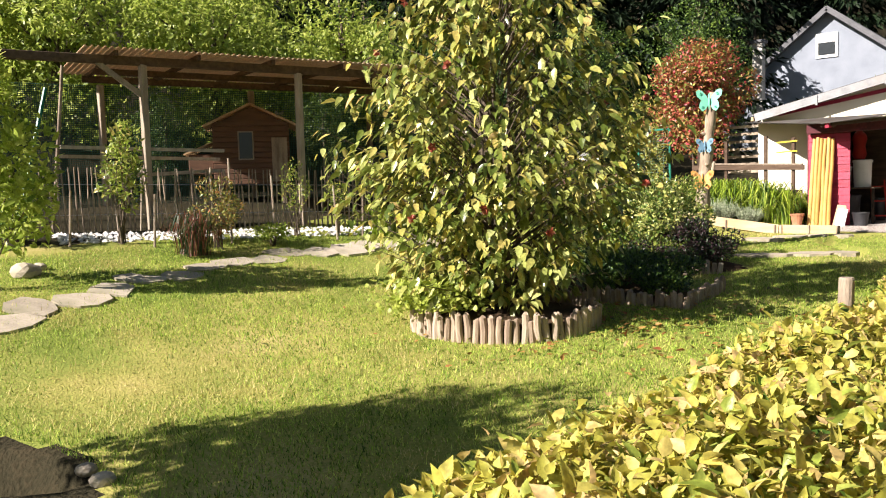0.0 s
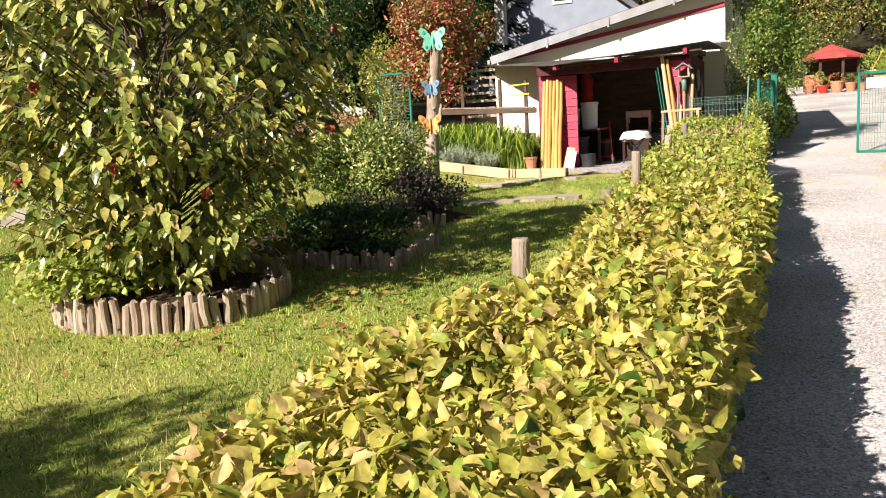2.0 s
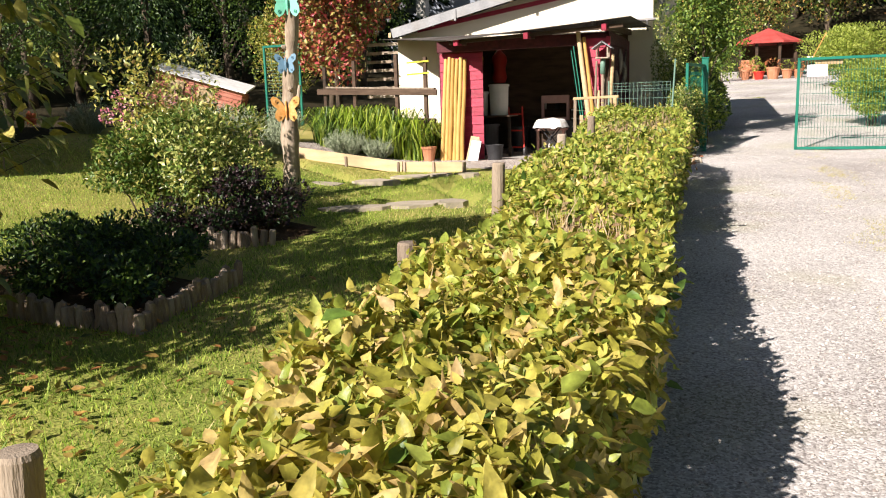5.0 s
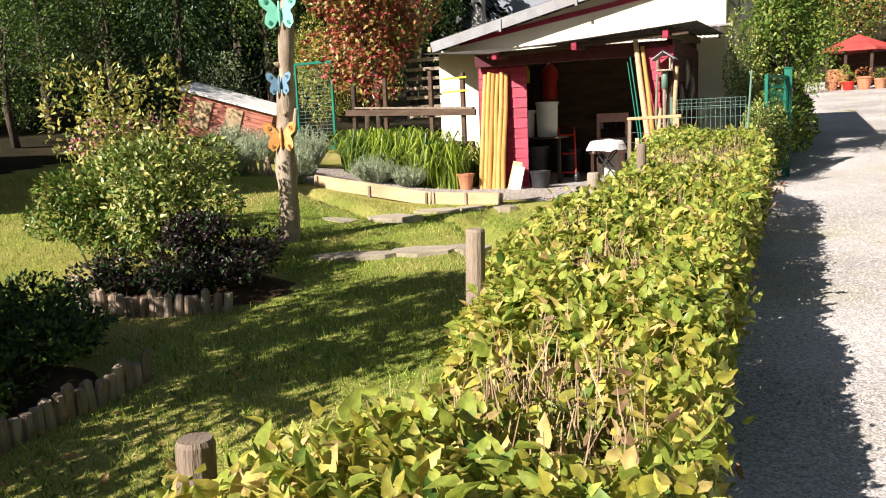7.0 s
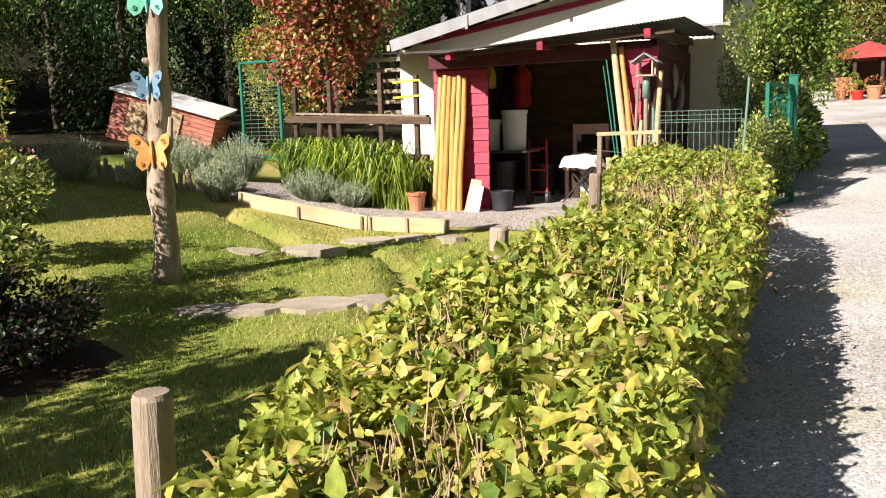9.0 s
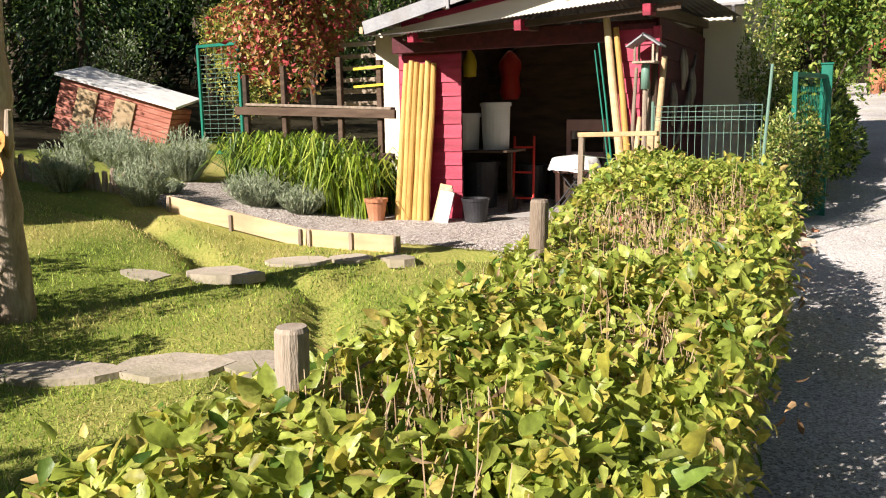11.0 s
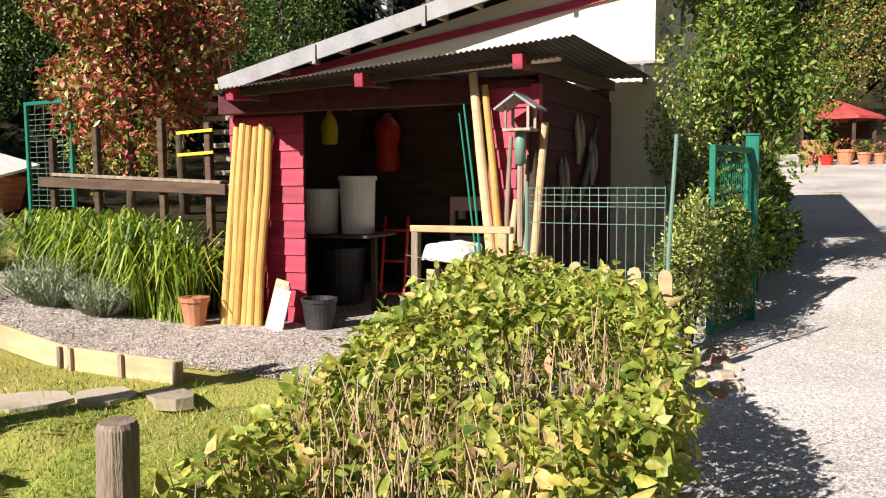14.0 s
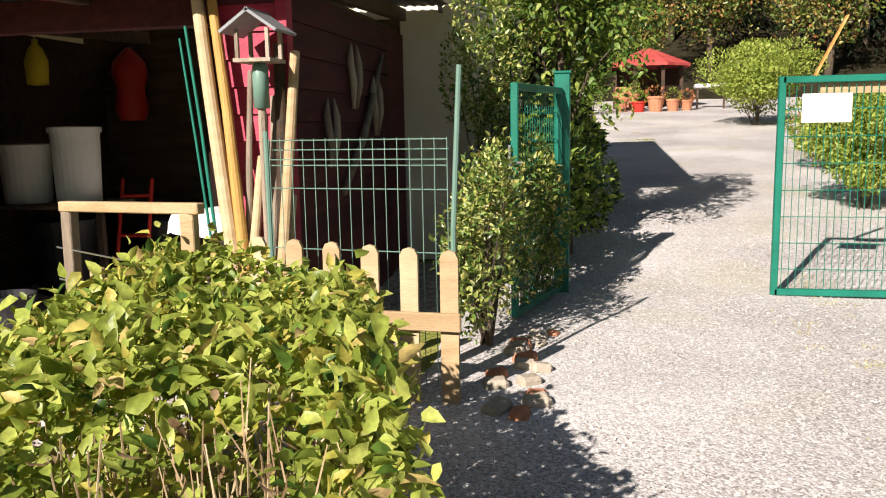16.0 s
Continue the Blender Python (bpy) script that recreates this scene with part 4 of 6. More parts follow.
for x0, x1 in ((-7.22, -1.2),):
    g.add([(x0, 21.0, roof_z(x0) + 0.05), (x1, 21.0, roof_z(x1) + 0.05), (x1, 27.8, roof_z(x1) + 0.05), (x0, 27.8, roof_z(x0) + 0.05),
           (x0, 21.0, roof_z(x0) - 0.0), (x1, 21.0, roof_z(x1) - 0.0), (x1, 27.8, roof_z(x1) - 0.0), (x0, 27.8, roof_z(x0) - 0.0)],
          [(0, 1, 2, 3), (7, 6, 5, 4), (0, 4, 5, 1), (1, 5, 6, 2), (2, 6, 7, 3), (3, 7, 4, 0)])
outroof = thing("outbuilding_roof", (-4.5, 21.3, 3.9), "single-pitch roof with zinc-clad verge board", "roof", kind="structure")
part("roof_deck", g, TIN, outroof)
for i in range(4):
    a, b = -7.2 + i * 1.5, -7.2 + (i + 1) * 1.5 - 0.015
    part("verge_board", Mesh().beam((a, 20.97, roof_z(a) - 0.07), (b, 20.97, roof_z(b) - 0.07), 0.03, 0.2, 0.004), ZINC, outroof, "grey zinc-clad verge board")
    part("clip", Mesh().box((b, 20.945, roof_z(b) - 0.1), (0.05, 0.03, 0.24), None, 0.004), ZINC, outroof)
part("red_trim", Mesh().beam((-6.75, 21.365, 3.34), (-1.66, 21.365, 4.1), 0.03, 0.09), RED_BOARD, outroof, "red painted trim board")
g = Mesh()
for i in range(13):
    x = -7.3 + i * 0.45
    g.span((x, 21.0, roof_z(x) - 0.12), (x + 0.06, 21.385, roof_z(x) - 0.02))
part("rafter_tail_row", g, PALE_WOOD, outroof)
# lamp bracket and pipe on the wall's corner
lamp = thing("wall_bracket", (-1.9, 21.38, 3.25), "small metal bracket on the cream wall", "bracket")
part("plate", Mesh().span((-2.05, 21.2, 3.24), (-1.5, 21.386, 3.28), 0.004), ZINC, lamp)
part("arm", Mesh().beam((-1.75, 21.2, 3.24), (-1.75, 21.385, 3.05), 0.04, 0.03), ZINC, lamp)
pipe = thing("pipe", (-1.63, 23.0, 3.6), "thin bent grey pipe on the side wall", "pipe")
part("pipe_run", Mesh().tube([(-1.6, 21.9, 3.7), (-1.6, 23.2, 3.7), (-1.6, 23.25, 4.2)], 0.02, 8), ZINC, pipe)

# shed frame
shed = thing("shed", (-3.7, 19.9, ZF), "open-fronted red timber shed with corrugated roof", "shed", kind="structure")


def board_wall(parent, x0, x1, y, z0, z1, step, mat, along="x", name="board"):
    """Lapped horizontal boards, each its own piece."""
    n = int(round((z1 - z0) / step))
    g = Mesh()
    s = (z1 - z0) / n
    L = x1 - x0
    if along == "x":
        g.add([(0, -0.024, 0.004), (L, -0.024, 0.004), (L, 0, 0.004), (0, 0, 0.004), (0, -0.008, s), (L, -0.008, s), (L, 0, s), (0, 0, s)], [(0, 1, 5, 4), (3, 7, 6, 2), (0, 4, 7, 3), (1, 2, 6, 5), (0, 3, 2, 1), (4, 5, 6, 7)])
    else:
        g.add([(0.024, 0, 0.004), (0.024, L, 0.004), (0, L, 0.004), (0, 0, 0.004), (0.008, 0, s), (0.008, L, s), (0, L, s), (0, 0, s)], [(0, 1, 5, 4), (3, 7, 6, 2), (0, 4, 7, 3), (1, 2, 6, 5), (0, 3, 2, 1), (4, 5, 6, 7)])
    me = g.data(name, (0, 0, 0))
    me.materials.append(mat)
    for i in range(n):
        ob = new(name, me)
        ob.parent = parent
        at = Vector((x0, y, z0 + i * s)) if along == "x" else Vector((y, x0, z0 + i * s))
        ob.location = at - ORIGIN[parent]


board_wall(shed, -5.25, -4.42, 18.68, ZF, 2.62, 0.16, RED_BOARD)
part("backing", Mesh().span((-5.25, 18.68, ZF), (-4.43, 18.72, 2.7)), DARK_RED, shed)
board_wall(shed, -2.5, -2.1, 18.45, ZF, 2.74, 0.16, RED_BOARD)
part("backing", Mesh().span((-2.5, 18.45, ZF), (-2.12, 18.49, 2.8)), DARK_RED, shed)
part("corner_post", Mesh().span((-2.13, 18.4, ZF), (-2.06, 18.49, 2.76), 0.004), RED_BOARD, shed)
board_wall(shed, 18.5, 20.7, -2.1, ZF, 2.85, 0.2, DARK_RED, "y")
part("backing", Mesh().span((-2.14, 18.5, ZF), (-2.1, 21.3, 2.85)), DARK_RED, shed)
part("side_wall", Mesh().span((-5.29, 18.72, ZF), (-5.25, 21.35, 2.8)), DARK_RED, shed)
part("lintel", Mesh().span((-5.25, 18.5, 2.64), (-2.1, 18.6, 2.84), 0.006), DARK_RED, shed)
# added dark sheets on the inner walls put the shed's shade into colour
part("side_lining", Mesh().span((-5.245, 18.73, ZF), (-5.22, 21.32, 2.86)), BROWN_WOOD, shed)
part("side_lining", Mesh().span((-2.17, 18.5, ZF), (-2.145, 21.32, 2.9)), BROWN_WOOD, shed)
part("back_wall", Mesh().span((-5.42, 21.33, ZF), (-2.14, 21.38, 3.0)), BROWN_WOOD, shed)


def corrugated(x0, x1, y0, y1, z0, z1, pitch, amp, along="y"):
    """A wavy sheet whose ridges run along y, sloping from z0 to z1."""
    g = Mesh()
    n = int((x1 - x0) / pitch * 4)
    for s in (0, 0.005):
        for y, z in ((y0, z0), (y1, z1)):
            for i in range(n + 1):
                g.v.append(Vector((x0 + (x1 - x0) * i / n, y, z + s + amp * math.sin(2 * math.pi * i / 4 + 0.6))))
    w = n + 1
    g.f += [(i + 1, i, w + i, w + i + 1) for i in range(n)] + [(2 * w + i, 2 * w + i + 1, 3 * w + i + 1, 3 * w + i) for i in range(n)]
    g.f += [(i, i + 1, 2 * w + i + 1, 2 * w + i) for i in range(n)] + [(w + i + 1, w + i, 3 * w + i, 3 * w + i + 1) for i in range(n)]
    return g


roof = corrugated(-5.75, -1.66, 17.92, 21.34, 2.875, 3.12, 0.058, 0.007)
for v in roof.v:
    # the sheets run out to the left along the gable wall
    f = (v.y - 17.92) / 3.42
    v.z += (v.x + 5.4) * (0.055 * (1 - f) - 0.02 * f) - 0.06 + 0.12 * f
    v.x = -1.66 + (v.x + 1.66) * (0.77 + 0.7 * f)
part("roof_sheet", roof, TIN, shed, "weathered corrugated metal roof sheet")
# rafters and batten take dark wood for the eave's shade; ends stay red
for x, z in ((-4.7, 2.82), (-3.43, 2.87), (-2.1, 2.93)):
    part("rafter", Mesh().beam((x, 18.2, z - 0.035), (x, 21.3, z + 0.1), 0.08, 0.11, 0.006), BROWN_WOOD, shed, "roof rafter toned dark for the shade under the eave")
    part("rafter_end", Mesh().beam((x, 17.97, z - 0.058), (x, 18.195, z - 0.036), 0.082, 0.112, 0.006), RED_BOARD, shed, "red painted rafter end")
part("front_batten", Mesh().beam((-4.85, 18.1, 2.775), (-1.8, 18.1, 2.9), 0.05, 0.06), BROWN_WOOD, shed)


def branch_decor(y, z, k):
    t = thing("driftwood", (-2.05, y, z), "pale driftwood branches hung on the dark side wall", "driftwood", "driftwood on the shed wall")
    for s in (-1, 1):
        part("branch", Mesh().tube([(-2.055, y + s * 0.03, z), (-2.04, y + s * 0.07, z + 0.18), (-2.05, y + s * 0.1, z + 0.34), (-2.055, y + s * 0.06, z + 0.46)], [0.012, 0.03, 0.028, 0.008], 7), OLD_WOOD, t, smooth=True)


for k, (y, z) in enumerate(((19.1, 1.75), (19.65, 2.15), (20.2, 1.95))):
    branch_decor(y, z, k)
t = thing("driftwood", (-2.05, 19.9, 1.6), "long pale branch slanting on the dark side wall", "driftwood", "driftwood on the shed wall")
part("branch", Mesh().tube([(-2.05, 19.3, 1.55), (-2.04, 19.8, 1.95), (-2.05, 20.4, 2.6)], [0.02, 0.03, 0.015], 7), OLD_WOOD, t, smooth=True)

# peeled poles leaning on the front
def pole(a, b, r, mat, label, group, seed):
    rng = np.random.default_rng(seed)
    a, b = Vector(a), Vector(b)
    w = Vector((rng.normal(0, 0.008), rng.normal(0, 0.006), 0))
    solid("wooden_pole", Mesh().tube([a, a.lerp(b, 0.3) + w, a.lerp(b, 0.7) - w, b], [r, r * 0.97, r * 0.9, r * 0.82], 12), mat, label, "pole", group, smooth=False, at=a)


for i, (x, h) in enumerate(((-5.13, 1.87), (-5.055, 1.9), (-4.98, 1.88), (-4.9, 1.86), (-4.825, 1.89), (-4.745, 1.86))):
    pole((x - 0.03, 18.38 + 0.015 * (i % 2), ZF - 0.01), (x + 0.02 - 0.003 * i, 18.6, ZF + h), 0.041, YELLOW_POLE, "peeled yellow wooden pole leaning on the shed front", "poles leaning on the shed", i)
# boards leaning beside them
for i in range(3):
    b = Matrix.Translation((-4.6 + 0.035 * i, 18.36 - 0.03 * i, ZF)) @ pose(0, 0, 0, -14, 6, -20 + i * 4)
    g = Mesh().box((0, 0, 0.23 - 0.02 * i), (0.2, 0.02, 0.46 - 0.04 * i), None, 0.004)
    g.v = [b @ v for v in g.v]
    solid("board", g, [PALE_WOOD, OLD_WOOD, WHITE_PAINT][i], "short offcut board leaning by the poles", "board", "offcuts by the poles", at=(-4.5, 18.33, ZF))


def bucket(x, y, z, r, h, mat, label, category="bucket", handle=True, n=24, lid=False):
    t = thing("bucket", (x, y, z), label, category)
    part("pail", Mesh().lathe((x, y, z), [(0, 0.004), (r * (0.9 if lid else 0.78), 0.0), (r * 0.99, h - 0.03), (r * 1.05, h - 0.03), (r * 1.06, h), (r * 0.95, h), (r * 0.93, h - 0.03), (r * (0.87 if lid else 0.75), 0.02), (0, 0.02)], n), mat, t, smooth=False)
    if handle:
        part("handle", Mesh().tube([(x + r * 1.05 * math.cos(a), y + r * 0.75 * math.sin(a) * -1, z + h - 0.01 - 0.02 * math.sin(a)) for a in np.linspace(0, math.pi, 9)], 0.004, 5), STEEL, t, "thin wire handle")
    if lid:
        part("lid", Mesh().lathe((x, y, z + h), [(r * 1.08, -0.03), (r * 1.08, 0.012), (r * 0.9, 0.02), (0, 0.02)], n), mat, t)
    return t


bucket(-4.17, 18.5, ZF, 0.16, 0.29, BLACK_PLASTIC, "black plastic mortar bucket before the shed")
# shelf with white tubs
sh = thing("shelf", (-4.7, 19.6, 1.45), "rough wooden shelf inside the shed", "shelf")
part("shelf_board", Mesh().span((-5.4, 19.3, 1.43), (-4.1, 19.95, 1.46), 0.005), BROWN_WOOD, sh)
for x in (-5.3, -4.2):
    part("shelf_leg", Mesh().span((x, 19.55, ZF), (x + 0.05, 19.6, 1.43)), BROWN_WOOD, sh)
bucket(-4.81, 19.58, 1.46, 0.2, 0.45, WHITE_PLASTIC, "large white plastic tub on the shelf", "tub", False, lid=True)
bucket(-4.4, 19.65, 1.46, 0.19, 0.58, WHITE_PLASTIC, "tall white plastic tub on the shelf", "tub", False, lid=True)
bucket(-4.75, 19.9, ZF, 0.26, 0.62, BLACK_PLASTIC, "dark plastic dustbin under the shelf", "bin", False, lid=True)
bucket(-4.25, 20.6, ZF, 0.2, 0.55, BLACK_PLASTIC, "black tub on the shed floor", "tub", False)
# hanging yellow jug
t = thing("yellow_jug", (-4.88, 19.9, 2.4), "yellow plastic jug hanging from the beam", "jug")
part("jug", Mesh().lathe((-4.88, 19.9, 2.4), [(0, 0), (0.085, 0.01), (0.095, 0.2), (0.06, 0.3), (0.025, 0.34), (0.025, 0.38), (0, 0.38)], 14), YELLOW_CLOTH, t, smooth=True)
part("hook", Mesh().tube([(-4.88, 19.9, 2.77), (-4.88, 19.9, 3.02)], 0.004, 5), STEEL, t)
t = thing("hanging_coat", (-4.78, 21.1, 2.25), "red work jacket hanging at the back", "jacket")
part("cloth", Mesh().lathe((-4.8, 21.12, 2.12), [(0.12, 0), (0.16, 0.1), (0.13, 0.3), (0.17, 0.46), (0.15, 0.56), (0.06, 0.66), (0.02, 0.7), (0, 0.7)], 14), RED_PLASTIC, t, smooth=True)
part("hook", Mesh().tube([(-4.8, 21.12, 2.8), (-4.8, 21.33, 2.86)], 0.005, 5), STEEL, t)
t = thing("sack_truck", (-4.1, 19.85, ZF), "red metal hand truck leaning under the shelf", "hand truck")
for s in (-0.14, 0.14):
    part("rail", Mesh().tube([(-4.05 + s, 19.7, ZF + 0.03), (-4.22 + s, 20.2, ZF + 0.95)], 0.016, 8), RED_PLASTIC, t)
    part("wheel", Mesh().tube([(-4.05 + s - 0.02, 19.75, ZF + 0.09), (-4.05 + s + 0.02, 19.75, ZF + 0.09)], 0.09, 16), BLACK_PLASTIC, t)
for f in (0.15, 0.5, 0.85):
    part("crossbar", Mesh().tube([(-4.19 - 0.17 * f, 19.7 + 0.5 * f, ZF + 0.03 + 0.92 * f), (-3.91 - 0.17 * f, 19.7 + 0.5 * f, ZF + 0.03 + 0.92 * f)], 0.014, 8), RED_PLASTIC, t)
# chair and covered table
CX, CY = -3.8, 20.7
t = thing("chair", (CX + 0.3, CY, ZF), "faded pink wooden chair with open back", "chair")
for x in (CX, CX + 0.52):
    part("leg", Mesh().span((x, CY, ZF), (x + 0.06, CY + 0.05, 1.8), 0.005), PINK_FADE, t)
    part("leg", Mesh().span((x, CY - 0.45, ZF), (x + 0.05, CY - 0.4, 1.12), 0.005), PINK_FADE, t)
part("seat", Mesh().span((CX - 0.02, CY - 0.48, 1.12), (CX + 0.6, CY + 0.05, 1.16), 0.008), PINK_FADE, t)
part("backrest", Mesh().span((CX, CY + 0.002, 1.66), (CX + 0.58, CY + 0.045, 1.82), 0.008), PINK_FADE, t)
part("backrest", Mesh().span((CX + 0.06, CY + 0.002, 1.3), (CX + 0.52, CY + 0.045, 1.38), 0.008), PINK_FADE, t)
TX, TY = -3.45, 20.0
t = thing("folding_table", (TX, TY, ZF), "small folding table with crossed metal legs", "table")
part("tabletop", Mesh().lathe((TX, TY, 1.27), [(0, 0), (0.31, 0), (0.32, 0.012), (0.31, 0.025), (0, 0.025)], 24), WHITE_PLASTIC, t)
for q in (-1, 1):
    for y in (TY - 0.15, TY + 0.15):
        part("leg", Mesh().tube([(TX - q * 0.26, y, ZF), (TX + q * 0.24, y, 1.275)], 0.012, 7), BLACK_PLASTIC, t)
g = Mesh()
n = 16
for i in range(n + 1):
    for j in range(n + 1):
        u, v = i / n * 2 - 1, j / n * 2 - 1
        q = 1 - 0.32 * abs(u * v)
        e = max(abs(u), abs(v))
        g.v.append(Vector((TX + 0.37 * u * q, TY + 0.37 * v * q, 1.31 + 0.06 * (1 - e ** 2) + 0.03 * noise.noise((u * 2.5, v * 2.5, 3)) - 0.12 * max(0, e - 0.8) / 0.2)))
g.f += [(i * (n + 1) + j, (i + 1) * (n + 1) + j, (i + 1) * (n + 1) + j + 1, i * (n + 1) + j + 1) for i in range(n) for j in range(n)]
solid("plastic_sheet", g, WHITE_PAINT, "crumpled white plastic sheet lying on the table", "sheet", smooth=True)
# dark clutter at the back
rngc = np.random.default_rng(5)
for i in range(7):
    x, y = -3.9 + 0.25 * i, 20.6 + rngc.uniform(-0.2, 0.4)
    w, h = rngc.uniform(0.15, 0.3), rngc.uniform(0.25, 0.7)
    g = Mesh().box((x, y, ZF + h / 2), (w, w * 1.1, h), pose(0, 0, 0, 0, 0, rngc.uniform(-20, 20)), 0.02)
    solid("storage_box", g, [BLACK_PLASTIC, BROWN_WOOD, CONCRETE][i % 3], "dark storage box at the back of the shed", "box", "clutter in the shed", at=(x, y, ZF))
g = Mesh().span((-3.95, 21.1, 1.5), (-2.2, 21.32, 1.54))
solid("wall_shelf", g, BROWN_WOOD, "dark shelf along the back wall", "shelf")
for i in range(6):
    x = -3.85 + 0.28 * i
    solid("jar", Mesh().lathe((x, 21.2, 1.54), [(0, 0), (0.05, 0), (0.05, 0.14), (0.03, 0.18), (0, 0.18)], 10), [WHITE_PLASTIC, BLACK_PLASTIC, TERRACOTTA][i % 3], "small jar on the back shelf", "jar", "jars on the back shelf", at=(x, 21.2, 1.54))

# leaning sticks and bird feeder at the right jamb
for i, (xa, ya, xb, zb, r, mt) in enumerate(((-2.28, 18.12, -2.6, 2.86, 0.045, PALE_WOOD), (-2.2, 18.1, -2.5, 2.76, 0.035, YELLOW_POLE), (-2.36, 18.12, -2.68, 2.62, 0.011, GREEN_METAL), (-2.4, 18.14, -2.72, 2.55, 0.009, GREEN_METAL), (-2.1, 18.05, -2.14, 2.2, 0.03, OLD_WOOD), (-2.03, 17.95, -2.0, 2.45, 0.035, PALE_WOOD), (-1.95, 17.9, -2.1, 2.0, 0.025, OLD_WOOD), (-2.3, 18.16, -2.28, 2.35, 0.022, OLD_WOOD), (-2.02, 18.1, -2.1, 2.5, 0.04, BROWN_WOOD), (-2.26, 18.02, -2.24, 1.85, 0.032, PALE_WOOD), (-2.08, 17.98, -2.05, 1.62, 0.03, PALE_WOOD))):
    pole((xa, ya, ZF), (xb, 18.36, zb), r, mt, "long garden stake leaning on the shed jamb" if mt is not GREEN_METAL else "thin green plant stake leaning on the jamb", "stakes at the jamb", 50 + i)
bf = thing("bird_feeder", (-2.15, 18.2, 2.3), "small wooden bird feeder with pitched roof", "bird feeder")
part("feeder_post", Mesh().tube([(-2.15, 18.2, ZF), (-2.15, 18.2, 2.38)], 0.025, 8), OLD_WOOD, bf)
part("tray", Mesh().span((-2.26, 18.09, 2.38), (-2.04, 18.31, 2.4)), OLD_WOOD, bf)
for sx in (-0.09, 0.09):
    for sy in (-0.09, 0.09):
        part("feeder_upright", Mesh().span((-2.15 + sx - 0.01, 18.2 + sy - 0.01, 2.4), (-2.15 + sx + 0.01, 18.2 + sy + 0.01, 2.56)), OLD_WOOD, bf)
for s in (-1, 1):
    part("feeder_roof", Mesh().beam((-2.15 + s * 0.165, 18.2, 2.54), (-2.15 - s * 0.01, 18.2, 2.66), 0.3, 0.016), ZINC, bf)
part("seed_tube", Mesh().lathe((-2.15, 18.2, 2.12), [(0, 0), (0.045, 0.01), (0.045, 0.24), (0.03, 0.26), (0, 0.26)], 12), PALE_GREEN_WIRE, bf, "pale green seed tube", smooth=True)

# wire rack frame and picket fence
rack = thing("trellis", (-2.5, 16.8, gz(-2.5, 16.8)), "rough wooden frame with wire mesh before the shed", "frame")
zg = gz(-2.4, 16.8)
part("upright", Mesh().beam((-2.35, 16.7, zg - 0.05), (-2.33, 16.7, 1.7), 0.055, 0.045, 0.004), OLD_WOOD, rack)
part("upright", Mesh().beam((-1.7, 16.5, zg - 0.05), (-1.7, 16.5, 1.715), 0.055, 0.045, 0.004), PALE_WOOD, rack)
part("rail", Mesh().beam((-2.36, 16.7, 1.72), (-1.64, 16.48, 1.735), 0.04, 0.04, 0.004), PALE_WOOD, rack)
part("upright", Mesh().beam((-2.24, 16.72, zg - 0.05), (-2.24, 16.72, 1.47), 0.055, 0.03, 0.004), PALE_WOOD, rack)
for i in range(6):
    z = zg + 0.3 + 0.13 * i
    part("wire", Mesh().tube([(-2.4, 16.7, z), (-2.05, 16.6, z - 0.03), (-1.72, 16.5, z)], 0.0035, 4), STEEL, rack)

pf = thing("picket_fence", (-1.4, 17.6, gz(-1.4, 17.6)), "short pale wooden picket fence at the hedge end", "fence")
FA, FB = Vector((-1.98, 17.68, 0)), Vector((-0.97, 17.62, 0))
for i in range(6):
    f = i / 5
    b = FA.lerp(FB, f)
    zt, z0 = 1.47 - 0.05 * f, gz(b.x, b.y) - 0.03
    m = Matrix.Translation((b.x, b.y, 0)) @ pose(0, 0, 0, 90, 0, -3)
    o = [(-0.045, z0), (0.045, z0), (0.045, zt - 0.04), (0.03, zt - 0.01), (0, zt), (-0.03, zt - 0.01), (-0.045, zt - 0.04)]
    part("picket", Mesh().plate(o, 0.022, m), PALE_WOOD, pf)
for z in (1.07,):
    part("rail", Mesh().beam(FA + Vector((-0.02, -0.035, z)), FB + Vector((0.06, -0.035, z)), 0.03, 0.09, 0.004), PALE_WOOD, pf)


def wire_panel(name, a, b, z0, z1, step, label, folds, mat, frame_r=0.0, mesh_r=0.0035, parent=None, rows=None):
    """Welded wire panel: vertical wires and paired horizontals with folds."""
    a, b = Vector(a), Vector(b)
    t = parent or thing(name, (a.x, a.y, z0), label, "fence panel")
    d = b - a
    n = int(d.length / step)
    nrm = Vector((-d.y, d.x, 0)).normalized()
    up = Mesh()
    for i in range(n + 1):
        p = a + d * i / n
        up.tube([(p.x, p.y, z0), (p.x, p.y, z1)], mesh_r, 5, False)
    part("wire_grid", up, mat, t, kind="stuff")
    for z in rows or []:
        part("crosswire", Mesh().tube([a + Vector((0, 0, z - a.z)) + nrm * 0.006, b + Vector((0, 0, z - b.z)) + nrm * 0.006], mesh_r * 1.15, 5), mat, t)
    for z in folds:
        g = Mesh()
        for zz, off in ((z + 0.05, 0), (z - 0.05, 0), (z, 0.03)):
            g.tube([a + Vector((0, 0, zz - a.z)) + nrm * off, b + Vector((0, 0, zz - b.z)) + nrm * off], mesh_r * 1.15, 5)
        part("fold", g, mat, t)
    return t


fp = wire_panel("wire_fence_panel", (-1.98, 17.88, 0), (-1.0, 17.76, 0), gz(-1.5, 17.8) + 0.05, 1.96, 0.064, "pale green welded wire fence panel", (1.9,), PALE_GREEN_WIRE, mesh_r=0.0026, rows=[1.05, 1.38, 1.7, 1.82])
